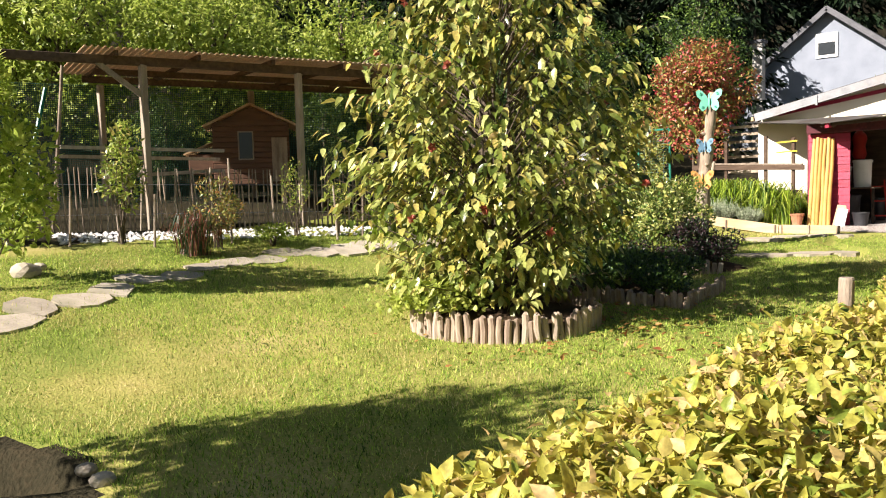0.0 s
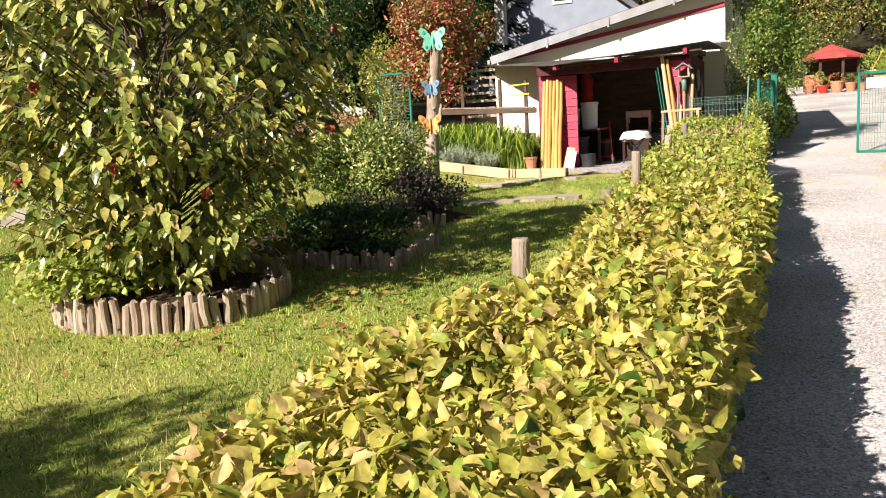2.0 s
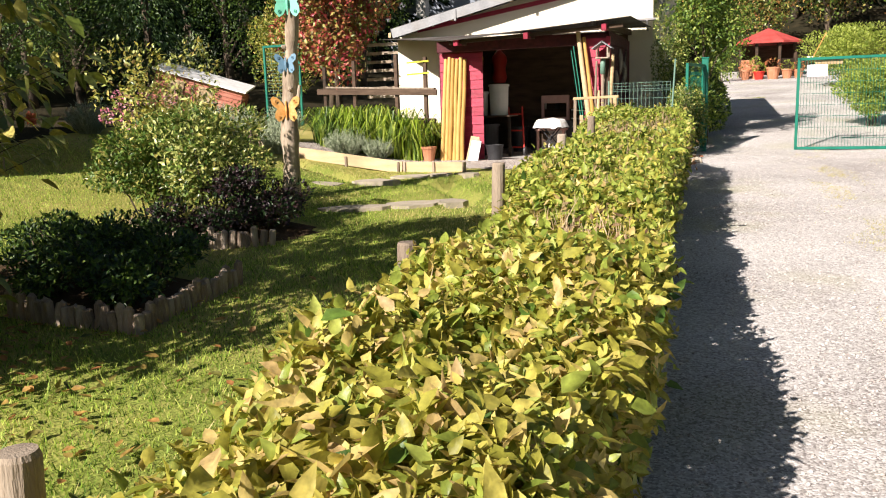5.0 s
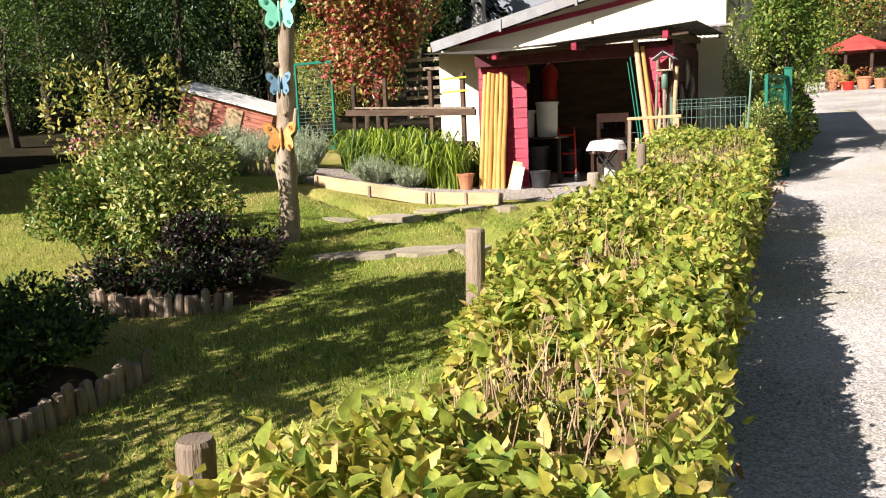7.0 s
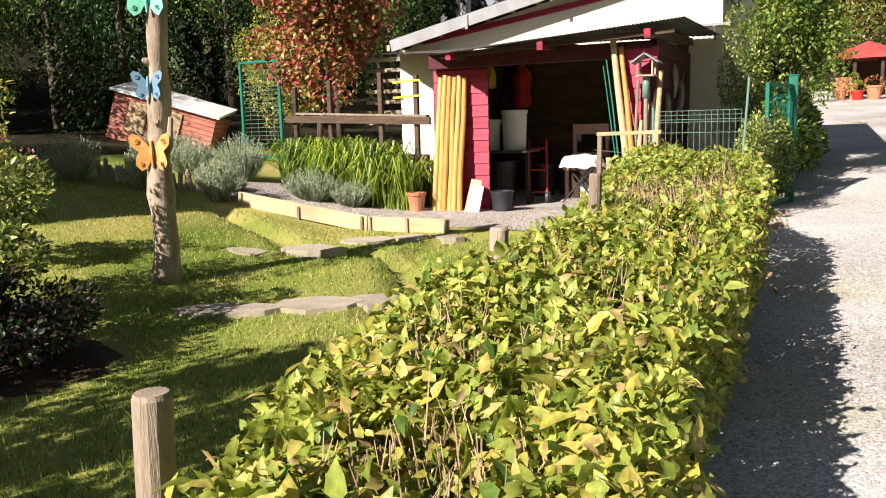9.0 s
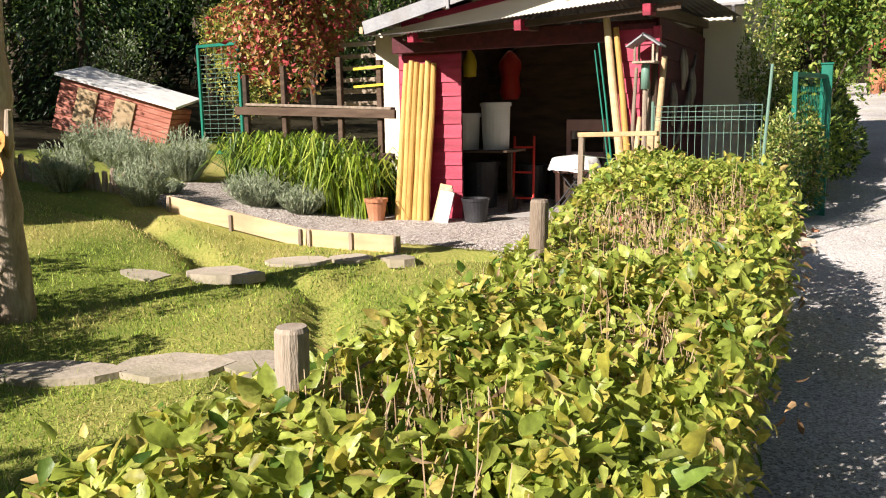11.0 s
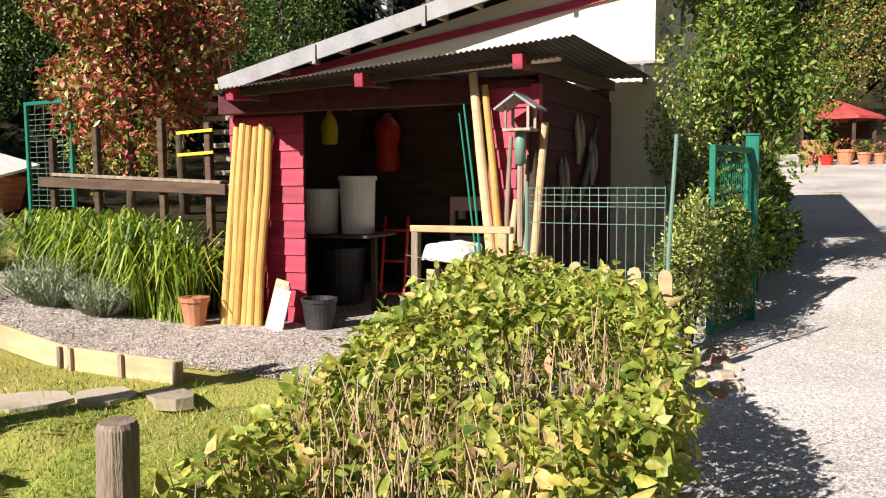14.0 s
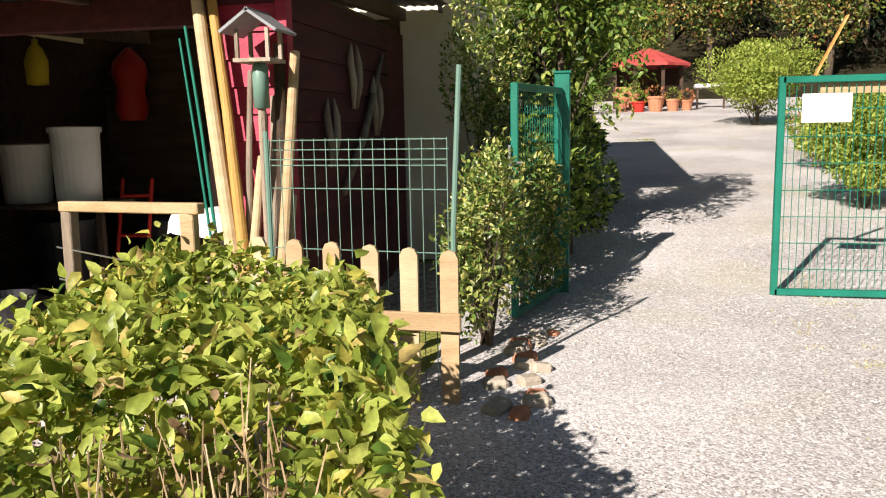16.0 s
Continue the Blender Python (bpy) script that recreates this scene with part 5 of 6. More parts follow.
part("fence_post", Mesh().tube([(-0.98, 17.74, gz(-1, 17.7) - 0.05), (-0.97, 17.74, 1.5), (-0.93, 17.74, 2.3)], 0.014, 8), PALE_GREEN_WIRE, fp)
part("fence_post", Mesh().tube([(-2.0, 17.89, gz(-2, 17.9)), (-2.0, 17.89, 2.0)], 0.014, 8), PALE_GREEN_WIRE, fp)


# ---- green metal gates ----
def gate_leaf(name, a, b, z0, z1, label, wire=GREEN_METAL, step=0.05):
    a, b = Vector(a), Vector(b)
    t = thing(name, (a.x, a.y, z0), label, "gate")
    w = 0.05
    for p in (a, b):
        part("gate_upright", Mesh().beam((p.x, p.y, z0), (p.x, p.y, z1), w, w, 0.005), GREEN_METAL, t)
    for z in (z0 + w / 2, z1 - w / 2):
        part("gate_rail", Mesh().beam((a.x, a.y, z), (b.x, b.y, z), w, w, 0.005), GREEN_METAL, t)
    wire_panel("", a, b, z0 + 0.03, z1 - 0.03, step, "", (), wire, parent=t, mesh_r=0.003, rows=list(np.arange(z0 + 0.2, z1 - 0.1, 0.2 if step < 0.1 else 0.075)))
    return t


plain_pale_blue = plain("pale_blue_print", (0.5, 0.6, 0.75), 0.5)
zg = gz(1.05, 20.3)
g1 = gate_leaf("garden_gate", (1.03, 20.3, 0), (2.8, 20.3, 0), zg + 0.02, 2.33, "open green metal mesh drive gate")
sign = part("sign_plate", Mesh().span((1.16, 20.24, 1.99), (1.5, 20.25, 2.2), 0.003), WHITE_PAINT, g1, "white notice plate with faint blue lines")
for i in range(4):
    part("text_bar", Mesh().span((1.2, 20.236, 2.15 - 0.04 * i), (1.46 - 0.05 * (i % 2), 20.239, 2.165 - 0.04 * i)), plain_pale_blue, sign)
part("ornament_sheet", Mesh().span((1.3, 20.33, 2.2), (1.75, 20.34, 2.32)), PALE_WOOD, g1)
gp = thing("gate_post", (2.93, 20.3, gz(2.93, 20.3)), "thick green steel gate post", "post")
part("shaft", Mesh().span((2.87, 20.24, gz(2.9, 20.3) - 0.05), (2.99, 20.36, 2.42), 0.006), GREEN_METAL, gp)
part("cap", Mesh().span((2.86, 20.23, 2.42), (3.0, 20.37, 2.44), 0.005), GREEN_METAL, gp)
stick = thing("wind_ornament", (1.4, 20.35, 2.3), "rusty orange metal strip standing on the gate", "ornament")
part("strip", Mesh().beam((1.25, 20.3, 2.33), (1.45, 20.3, 2.75), 0.06, 0.012), ORANGE, stick)
zg = gz(-0.85, 19.3)
g2 = gate_leaf("garden_gate", (-0.84, 19.3, 0), (-0.6, 20.25, 0), zg + 0.05, 2.29, "narrow green metal mesh gate standing open")
part("lock_plate", Mesh().box((-0.87, 19.27, 1.72), (0.02, 0.05, 0.32), None, 0.003), STEEL, g2, "steel lock plate")
part("lever_handle", Mesh().tube([(-0.95, 19.25, 1.76), (-0.78, 19.25, 1.76)], 0.011, 8), STEEL, g2, "steel lever handle")
gp = thing("gate_post", (-0.58, 20.3, gz(-0.58, 20.3)), "thick green steel post of the narrow gate", "post")
part("shaft", Mesh().span((-0.64, 20.28, gz(-0.58, 20.3) - 0.05), (-0.52, 20.4, 2.4), 0.006), GREEN_METAL, gp)
part("cap", Mesh().span((-0.65, 20.27, 2.4), (-0.51, 20.41, 2.42), 0.005), GREEN_METAL, gp)

# ---- rail fence, lilies, lavender ----
rf = thing("rail_fence", (-6.6, 18.75, gz(-6.6, 18.75)), "low weathered rail fence with uprights", "fence")
for x, h in ((-7.75, 1.55), (-7.1, 1.75), (-6.2, 1.95), (-5.6, 1.95)):
    part("post", Mesh().beam((x, 18.78, gz(x, 18.78) - 0.05), (x, 18.78, gz(x, 18.78) + h), 0.07, 0.07, 0.006), BROWN_WOOD, rf)
part("rail", Mesh().beam((-7.9, 18.72, 2.02), (-5.35, 18.72, 1.93), 0.05, 0.11, 0.006), BROWN_WOOD, rf)
# lighter wood here puts the sunlight on the rail's top into colour
part("top_rail", Mesh().beam((-7.7, 18.75, 2.1), (-5.4, 18.75, 2.0), 0.12, 0.035, 0.006), OLD_WOOD, rf, "flat top rail, paler to show the sun on it")
for z in (2.28, 2.5):
    part("marker_strip", Mesh().beam((-5.95, 18.72, z), (-5.5, 18.72, z + 0.02), 0.012, 0.03), YELLOW_CLOTH, rf, "bright yellow plastic strip")
part("rail", Mesh().beam((-7.9, 18.75, 1.45), (-5.4, 18.75, 1.4), 0.05, 0.09, 0.006), BROWN_WOOD, rf)
for i, (x, y, h) in enumerate(((-7.5, 18.5, 0.85), (-7.0, 18.45, 0.95), (-6.55, 18.4, 1.0), (-6.15, 18.4, 1.0), (-5.75, 18.42, 0.9), (-7.75, 18.9, 0.8), (-5.6, 19.0, 0.8))):
    strap_clump("daylily", (x, y, gz(x, y)), h * 0.95, 0.75, 200, 0.026, [L_STRAP, L_STRAP, L_GREEN] if x > -7.2 else [L_GREEN, L_GREEN, L_STRAP], "daylily clump with arching bright green strap leaves", "plant", "daylilies along the fence", 60 + i, 0.5)


def lavender(x, y, h, r, n, seed):
    """Grey-green upright sprigs."""
    b = Vector((x, y, gz(x, y)))
    t = thing("lavender", b, "grey-green lavender bush on the gravel", "plant", "lavender bushes")
    rng = np.random.default_rng(seed)
    sp, pos, ax = Mesh(), [], []
    for i in range(n):
        a, q = rng.uniform(0, 6.28), r * math.sqrt(rng.random())
        d = Vector((math.cos(a), math.sin(a), 0))
        tip = b + d * q * 1.15 + Vector((0, 0, h * rng.uniform(0.6, 1.05) * (1 - 0.35 * (q / r) ** 2)))
        root = b + d * q * 0.4
        sp.tube([root, root.lerp(tip, 0.5) + d * 0.02, tip], [0.003, 0.0025, 0.0015], 3, False)
        for k in range(7):
            f = rng.uniform(0.25, 1)
            pos.append(tuple(root.lerp(tip, f)))
            ax.append((rng.normal(0, 0.6), rng.normal(0, 0.6), 0.8))
    part("framework", sp, L_GREY, t, kind="stuff")
    leaves_part("foliage", t, L_GREY, pos, ax, rand_dirs(len(pos)) + np.array((0, -0.5, 0.5)), 0.06, 0.014, 0.05)
    return t


for i, q in enumerate(((-6.9, 17.95, 0.5, 0.42, 120), (-8.5, 18.3, 0.75, 0.4, 130), (-9.3, 18.0, 0.6, 0.42, 120), (-7.75, 16.85, 0.65, 0.3, 100), (-10.2, 18.3, 0.6, 0.45, 120), (-8.8, 16.6, 0.6, 0.35, 100), (-9.8, 16.2, 0.65, 0.4, 100), (-8.0, 17.5, 0.2, 0.18, 40), (-6.3, 18.0, 0.4, 0.3, 80), (-10.8, 15.6, 0.6, 0.4, 90))):
    lavender(*q[:4], q[4] * 3, 80 + i)

# timber edging of the yard
for (xa, ya), (xb, yb) in (((-7.45, 16.92), (-5.25, 16.66)), ((-5.23, 16.66), (-4.1, 16.6))):
    t = thing("edging_plank", (xa, ya, gz(xa, ya)), "pale wooden plank edging the gravel yard", "edging")
    part("plank", Mesh().beam((xa, ya, gz(xa, ya) + 0.07), (xb, yb, gz(xb, yb) + 0.07), 0.03, 0.2, 0.004), PALE_WOOD, t)
    for f in (0.03, 0.5, 0.97):
        x, y = xa + (xb - xa) * f, ya + (yb - ya) * f - 0.03
        part("peg", Mesh().beam((x, y, gz(x, y) - 0.05), (x, y, gz(x, y) + 0.17), 0.035, 0.03), OLD_WOOD, t)


def slab(x, y, w, d, turn, name="stepping_stone", seed=0, up=0.035, label="flat irregular stepping stone in the lawn", group="stepping stones"):
    rng = np.random.default_rng(seed)
    n = 8
    o = [(w / 2 * math.cos(2 * math.pi * k / n) * rng.uniform(0.72, 1.2), d / 2 * math.sin(2 * math.pi * k / n) * rng.uniform(0.72, 1.2)) for k in range(n)]
    z = gz(x, y)
    sl = Vector((gz(x + 0.3, y) - gz(x - 0.3, y), gz(x, y + 0.3) - gz(x, y - 0.3), 0)) / 0.6
    m = Matrix.Translation((x, y, z + up * 0.7 - 0.04)) @ pose(0, 0, 0, math.degrees(sl.y), -math.degrees(sl.x), 0) @ pose(0, 0, 0, 0, 0, turn)
    solid(name, Mesh().plate(o, 0.08, m), SLATE, label, "paving stone", group, at=(x, y, z))


for i, q in enumerate(((-5.1, 15.25, 0.75, 0.42, 15, 0.06), (-4.8, 15.92, 0.65, 0.4, 25, 0.04), (-4.4, 16.18, 0.5, 0.35, 5, 0.04), (-5.75, 14.95, 0.55, 0.3, 0, 0.04), (-4.3, 12.9, 0.8, 0.36, 20, 0.05), (-3.75, 13.25, 0.75, 0.42, 25, 0.045), (-3.3, 13.5, 0.5, 0.35, 10, 0.04), (-4.0, 16.35, 0.4, 0.25, 0, 0.03))):
    slab(*q[:5], seed=i, up=q[5])
# flagstone path along the upper lawn
for i in range(17):
    f = i / 16
    x = -8.0 - 0.75 * math.sin(f * 3.0) * 1.1 - 0.35 * f
    y = 2.6 + 7.6 * f
    slab(x + 0.12 * math.sin(i * 2.3), y, 0.5 + 0.22 * math.sin(i * 1.7) ** 2, 0.42 + 0.3 * math.cos(i * 2.9) ** 2, 60 + 25 * math.sin(i), "flagstone", 30 + i, 0.03, "weathered flagstone of the garden path", "flagstones of the lawn path")

rs = np.random.default_rng(21)
for i in range(16):
    x, y, q = -0.75 + rs.uniform(-0.12, 0.2), 17.5 + 0.1 * i + rs.uniform(-0.05, 0.05), rs.uniform(0.04, 0.09)
    g = Mesh().box((x, y, gz(x, y) + q * 0.3), (q * 1.7, q * 1.3, q * 0.9), pose(0, 0, 0, rs.uniform(-15, 15), rs.uniform(-15, 15), rs.uniform(0, 90)), q * 0.25)
    solid("edging_stone", g, TERRACOTTA if i % 3 == 0 else SLATE, "rough stone edging the drive by the gate", "stone", "stones edging the drive", at=(x, y, gz(x, y)))
t = thing("flower_pot", (-5.35, 18.2, ZF), "terracotta pot beside the leaning poles", "flower pot")
part("pot", Mesh().lathe((-5.35, 18.2, ZF), [(0, 0), (0.09, 0), (0.13, 0.24), (0.145, 0.24), (0.145, 0.28), (0.12, 0.28), (0, 0.25)], 14), TERRACOTTA, t)

# ---- aviary run with corrugated roof ----
P1, P2 = Vector((-11.5, 6.65, 0)), Vector((-10.68, 9.0, 0))
run_dir = (P2 - P1).normalized()
back = Vector((-run_dir.y, run_dir.x, 0))
run = thing("animal_run", (P1.x, P1.y, gz(P1.x, P1.y)), "timber animal run with netting and corrugated roof", "run")
ZR = 3.72


def run_at(s, b, z):
    q = P1 + run_dir * s + back * b
    return Vector((q.x, q.y, z))


for s, b in ((0, 0), (2.5, 0), (5.2, 0), (-0.2, 2.9), (2.6, 2.9), (5.2, 2.9)):
    q = run_at(s, b, 0)
    part("post", Mesh().beam((q.x, q.y, gz(q.x, q.y) - 0.1), (q.x, q.y, ZR - 0.05 + 0.02 * b), 0.1, 0.1, 0.008), OLD_WOOD, run)
part("front_beam", Mesh().beam(run_at(-2.6, 0, ZR + 0.0), run_at(6.2, 0, ZR + 0.0), 0.08, 0.13, 0.008), BROWN_WOOD, run)
part("back_beam", Mesh().beam(run_at(-0.5, 2.9, ZR + 0.1), run_at(6.2, 2.9, ZR + 0.1), 0.08, 0.12, 0.008), BROWN_WOOD, run)
part("mid_beam", Mesh().beam(run_at(-0.5, 1.5, ZR + 0.04), run_at(6.2, 1.5, ZR + 0.04), 0.08, 0.1, 0.008), BROWN_WOOD, run)
for s in (-0.4, 0.8, 2.0, 3.2, 4.4, 5.6):
    part("rafter", Mesh().beam(run_at(s, -0.25, ZR + 0.07), run_at(s, 3.1, ZR + 0.17), 0.06, 0.08, 0.006), BROWN_WOOD, run)
part("brace", Mesh().beam(run_at(0.02, 0, ZR - 0.55), run_at(-0.65, 0, ZR - 0.04), 0.07, 0.07), OLD_WOOD, run)
m = Matrix(((run_dir.x, back.x, 0, P1.x), (run_dir.y, back.y, 0, P1.y), (0, 0, 1, 0), (0, 0, 0, 1)))
g = corrugated(-0.85, 6.3, -0.35, 3.3, ZR + 0.125, ZR + 0.235, 0.09, 0.018)
g.v = [m @ v for v in g.v]
part("roof_sheet", g, RUST_TIN, run, "weathered brown corrugated roof sheet")
part("leaning_pole", Mesh().tube([run_at(-1.35, 0.15, 1.2), run_at(-1.1, 0.15, ZR - 0.1)], [0.028, 0.024], 8), OLD_WOOD, run)
part("leaning_pole", Mesh().tube([run_at(-1.8, 0.6, 1.2), run_at(-1.25, 1.2, ZR - 0.3)], [0.04, 0.03], 8), GREEN_METAL, run)
for b, z in ((0.02, 2.42), (0.3, 2.3)):
    part("rail", Mesh().beam(run_at(-1.2, b, z), run_at(1.2, b, z - 0.05), 0.04, 0.05), OLD_WOOD, run)
part("rail", Mesh().beam(run_at(-0.6, 0.25, 1.98), run_at(1.2, 0.2, 2.06), 0.3, 0.05), OLD_WOOD, run)
# netting: back and ends, as crossed strands
net = Mesh()
for s in np.arange(-2.4, 6.2, 0.036):
    net.tube([run_at(s, 2.95, 1.2), run_at(s, 2.95, ZR)], 0.0065, 3, False)
for z in np.arange(1.3, ZR, 0.036):
    net.tube([run_at(-2.4, 2.95, z), run_at(6.2, 2.95, z)], 0.0065, 3, False)
for b in np.arange(0, 2.95, 0.036):
    net.tube([run_at(6.1, b, 1.2), run_at(6.1, b, ZR)], 0.0065, 3, False)
part("netting", net, NETTING, run, "dark green plastic netting", kind="stuff")
# chestnut paling along the front
pal = thing("paling_fence", run_at(0, -0.1, gz(P1.x, P1.y)), "low split paling fence along the animal run", "fence")
for i in range(118):
    q = run_at(-3.2 + i * 0.08, -0.12 + 0.03 * math.sin(i * 1.7), 0)
    z = gz(q.x, q.y)
    ob = new("pale", bpy.data.meshes["pale"] if "pale" in bpy.data.meshes else Mesh().tube([(0, 0, -0.05), (0.004, 0.005, 0.5), (0, 0, 0.95)], [0.016, 0.014, 0.009], 5).data("pale", (0, 0, 0)))
    if not ob.data.materials:
        ob.data.materials.append(OLD_WOOD)
    ob.parent = pal
    ob.location = Vector((q.x, q.y, z)) - ORIGIN[pal]
    ob.rotation_euler = (0.05 * math.sin(i * 3.1), 0.06 * math.sin(i * 5.3), i)
for z in (0.25, 0.7):
    part("binding_wire", Mesh().tube([run_at(s, -0.12, gz(*run_at(s, -0.12, 0).xy) + z) for s in np.arange(-3.2, 6.3, 0.8)], 0.004, 4), STEEL, pal)

# little wooden hen house
hh = thing("hen_house", (-13.1, 9.9, gz(-13.1, 9.9)), "small brown wooden hen house with pitched roof", "hen house")
mh = Matrix.Translation((-13.2, 9.9, gz(-13.2, 9.9))) @ pose(0, 0, 0, 0, 0, 52) @ Matrix.Scale(0.84, 4)


def hpart(name, g, mat, label="", parent=None):
    g.v = [mh @ v for v in g.v]
    return part(name, g, mat, parent or hh, label)


BROWN_CLAD = surface("brown_stained_cladding", [(0.06, 0.03, 0.018), (0.11, 0.055, 0.03), (0.17, 0.085, 0.05)], 3, 40, 0.7, 0.3, stretch=(1, 1, 7))
for z in np.arange(0.35, 1.7, 0.12):
    hpart("cladding", Mesh().span((-0.85, -0.62 - 0.01, z), (0.85, 0.62, z + 0.115), 0.012), BROWN_CLAD)
hpart("gable", Mesh().plate([(-0.85, 1.7), (0.85, 1.7), (0, 2.1)], 1.2, pose(0, 0, 0, 90)), BROWN_CLAD)
for s in (-1, 1):
    hpart("roof_slope", Mesh().beam((s * 1.05, 0, 1.66), (-s * 0.01, 0, 2.16), 1.5, 0.05), RUST_TIN, "pale felted roof slope")
w = hpart("window", Mesh().span((-0.3, -0.66, 0.9), (0.05, -0.635, 1.55), 0.005), OLD_WOOD)
hpart("pane", Mesh().span((-0.27, -0.668, 0.93), (0.02, -0.661, 1.52)), DARK_GLASS, "", w)
hpart("door", Mesh().span((0.45, -0.66, 0.4), (0.8, -0.635, 1.4), 0.005), OLD_WOOD, "weathered hatch door")
for x in (-0.7, 0.7):
    for y in (-0.5, 0.5):
        hpart("leg", Mesh().span((x - 0.05, y - 0.05, -0.1), (x + 0.05, y + 0.05, 0.36)), OLD_WOOD)
hpart("nest_box", Mesh().span((-1.4, -0.5, 0.6), (-0.86, 0.4, 1.05), 0.01), BROWN_CLAD)
hpart("nest_box_roof", Mesh().beam((-1.5, -0.05, 1.05), (-0.86, -0.05, 1.32), 1.0, 0.03), RUST_TIN)

# white stone bed with young trees and stakes
bedm = Mesh()
rb = np.random.default_rng(12)
for i in range(900):
    s, b = rb.uniform(-1.4, 4.2), rb.uniform(-0.95, -0.3)
    q = run_at(s, b, 0)
    r = rb.uniform(0.02, 0.055)
    z = gz(q.x, q.y) + r * 0.3
    d = [Vector(v) * r * rb.uniform(0.7, 1.2) for v in ((1, 0, 0), (-1, 0, 0), (0, 1, 0), (0, -1, 0), (0, 0, 0.7), (0, 0, -0.7))]
    bedm.add([Vector((q.x, q.y, z)) + v for v in d], [(0, 2, 4), (2, 1, 4), (1, 3, 4), (3, 0, 4), (2, 0, 5), (1, 2, 5), (3, 1, 5), (0, 3, 5)])
solid("white_pebbles", bedm, WHITE_STONE, "bed of white pebbles before the run", "pebbles", kind="stuff")
shrub("young_tree", (-10.7, 5.75, gz(-10.7, 5.75)), 1.75, (0.38, 0.38), 900, 0.085, [L_BRIGHT, L_OLIVE], "young staked fruit tree with sparse bright leaves", "tree", seed=71, lumps=9, stems=9, low=0.35)
shrub("young_tree", (-10.0, 8.3, gz(-10.0, 8.3)), 1.3, (0.32, 0.32), 420, 0.05, [L_BRIGHT, L_OLIVE], "twiggy young shrub with few leaves", "shrub", seed=72, lumps=9, stems=9, low=0.2, stem_r=0.008)
shrub("young_tree", (-9.75, 8.95, gz(-9.75, 8.95)), 1.0, (0.3, 0.3), 420, 0.05, [L_BRIGHT, L_OLIVE], "small rounded young shrub", "shrub", seed=73, lumps=8, low=0.4)
shrub("shrub", (-9.85, 6.7, gz(-9.85, 6.7)), 1.05, (0.5, 0.5), 1500, 0.05, [L_OLIVE, L_AUTUMN], "small shrub with olive and rust leaves", seed=74)
strap_clump("grass_clump", (-9.65, 6.2, gz(-9.65, 6.2)), 0.6, 0.55, 260, 0.012, [foliage("bronze_grass", [(0.08, 0.03, 0.02), (0.16, 0.06, 0.035), (0.24, 0.1, 0.05)]), L_DARK], "bronze red ornamental grass clump", "plant", "", 75, 0.5)
shrub("shrub", (-9.6, 7.5, gz(-9.6, 7.5)), 0.35, (0.3, 0.3), 500, 0.06, [L_BRIGHT], "low fresh green perennial on the pebbles", "plant", seed=76)
strap_clump("iris_clump", (-9.3, 9.5, gz(-9.3, 9.5)), 0.5, 0.3, 70, 0.03, [L_STRAP], "upright iris leaves by the lawn path", "plant", "", 77, 0.2)
strap_clump("iris_clump", (-9.05, 10.1, gz(-9.05, 10.1)), 0.45, 0.3, 70, 0.03, [L_STRAP], "upright iris leaves by the lawn path", "plant", "", 78, 0.2)
for i, (x, y, h) in enumerate(((-10.9, 5.1, 0.75), (-10.3, 6.0, 0.75), (-9.85, 7.75, 1.0), (-9.5, 8.7, 0.85), (-10.2, 6.9, 1.1), (-10.05, 7.1, 1.25), (-9.4, 9.15, 0.7))):
    b = Vector((x, y, gz(x, y)))
    solid("stake", Mesh().tube([b + Vector((0, 0, -0.05)), b + Vector((0.03 * math.sin(i * 2), 0.05 * math.cos(i), h))], [0.018, 0.015], 7), OLD_WOOD, "thin weathered garden stake", "stake", "stakes in the bed", at=b)
shrub("shrub", (-9.35, 3.45, gz(-9.35, 3.45)), 2.7, (0.8, 0.75), 2600, 0.12, [L_LIME, L_BRIGHT], "tall leafy shrub with bright fresh leaves", seed=79, lumps=12)
shrub("shrub", (-11.4, 4.6, gz(-11.4, 4.6)), 0.7, (0.45, 0.45), 900, 0.08, [L_BRIGHT, L_GREEN], "bright green perennial by the run", "plant", seed=80)
for i, (x, y, s) in enumerate(((-9.7, 4.0, 0.16), (-9.9, 4.25, 0.1), (-7.3, 2.2, 0.2), (-4.45, 2.1, 0.06), (-4.2, 2.08, 0.07))):
    g = Mesh()
    bm = bmesh.new()
    bmesh.ops.create_icosphere(bm, subdivisions=2, radius=s)
    for v in bm.verts:
        v.co *= 1 + 0.35 * noise.noise(v.co * 7 + Vector((i, 0, 0)))
        v.co.z *= 0.65
        v.co += Vector((x, y, gz(x, y) + s * 0.35))
    bm.verts.index_update()
    g.add([v.co.copy() for v in bm.verts], [tuple(v.index for v in f.verts) for f in bm.faces])
    bm.free()
    solid("rock", g, SLATE, "rough grey rock on the lawn edge", "rock", "rocks", at=(x, y, gz(x, y)))

# ---- tilted red hutch beyond the lavender ----
ht = thing("hutch", (-12.0, 20.35, gz(-12.0, 20.35)), "leaning faded red boarded hutch with white roof", "hutch")
mh = Matrix.Translation((-12.0, 20.35, 1.74)) @ pose(0, 0, 0, 0, 17, 24) @ Matrix.Scale(0.9, 4)


def hutpart(name, g, mat, label=""):
    g.v = [mh @ v for v in g.v]
    return part(name, g, mat, ht, label)


for z in np.arange(-0.25, 0.75, 0.1):
    hutpart("cladding", Mesh().span((-1.12, -0.5, z), (1.12, 0.5, z + 0.095), 0.01), RED_CLAD)
hutpart("roof_slope", Mesh().beam((0, -0.62, 0.78), (0, 0.62, 0.98), 2.4, 0.05), WHITE_PAINT, "sun-bleached white roof")
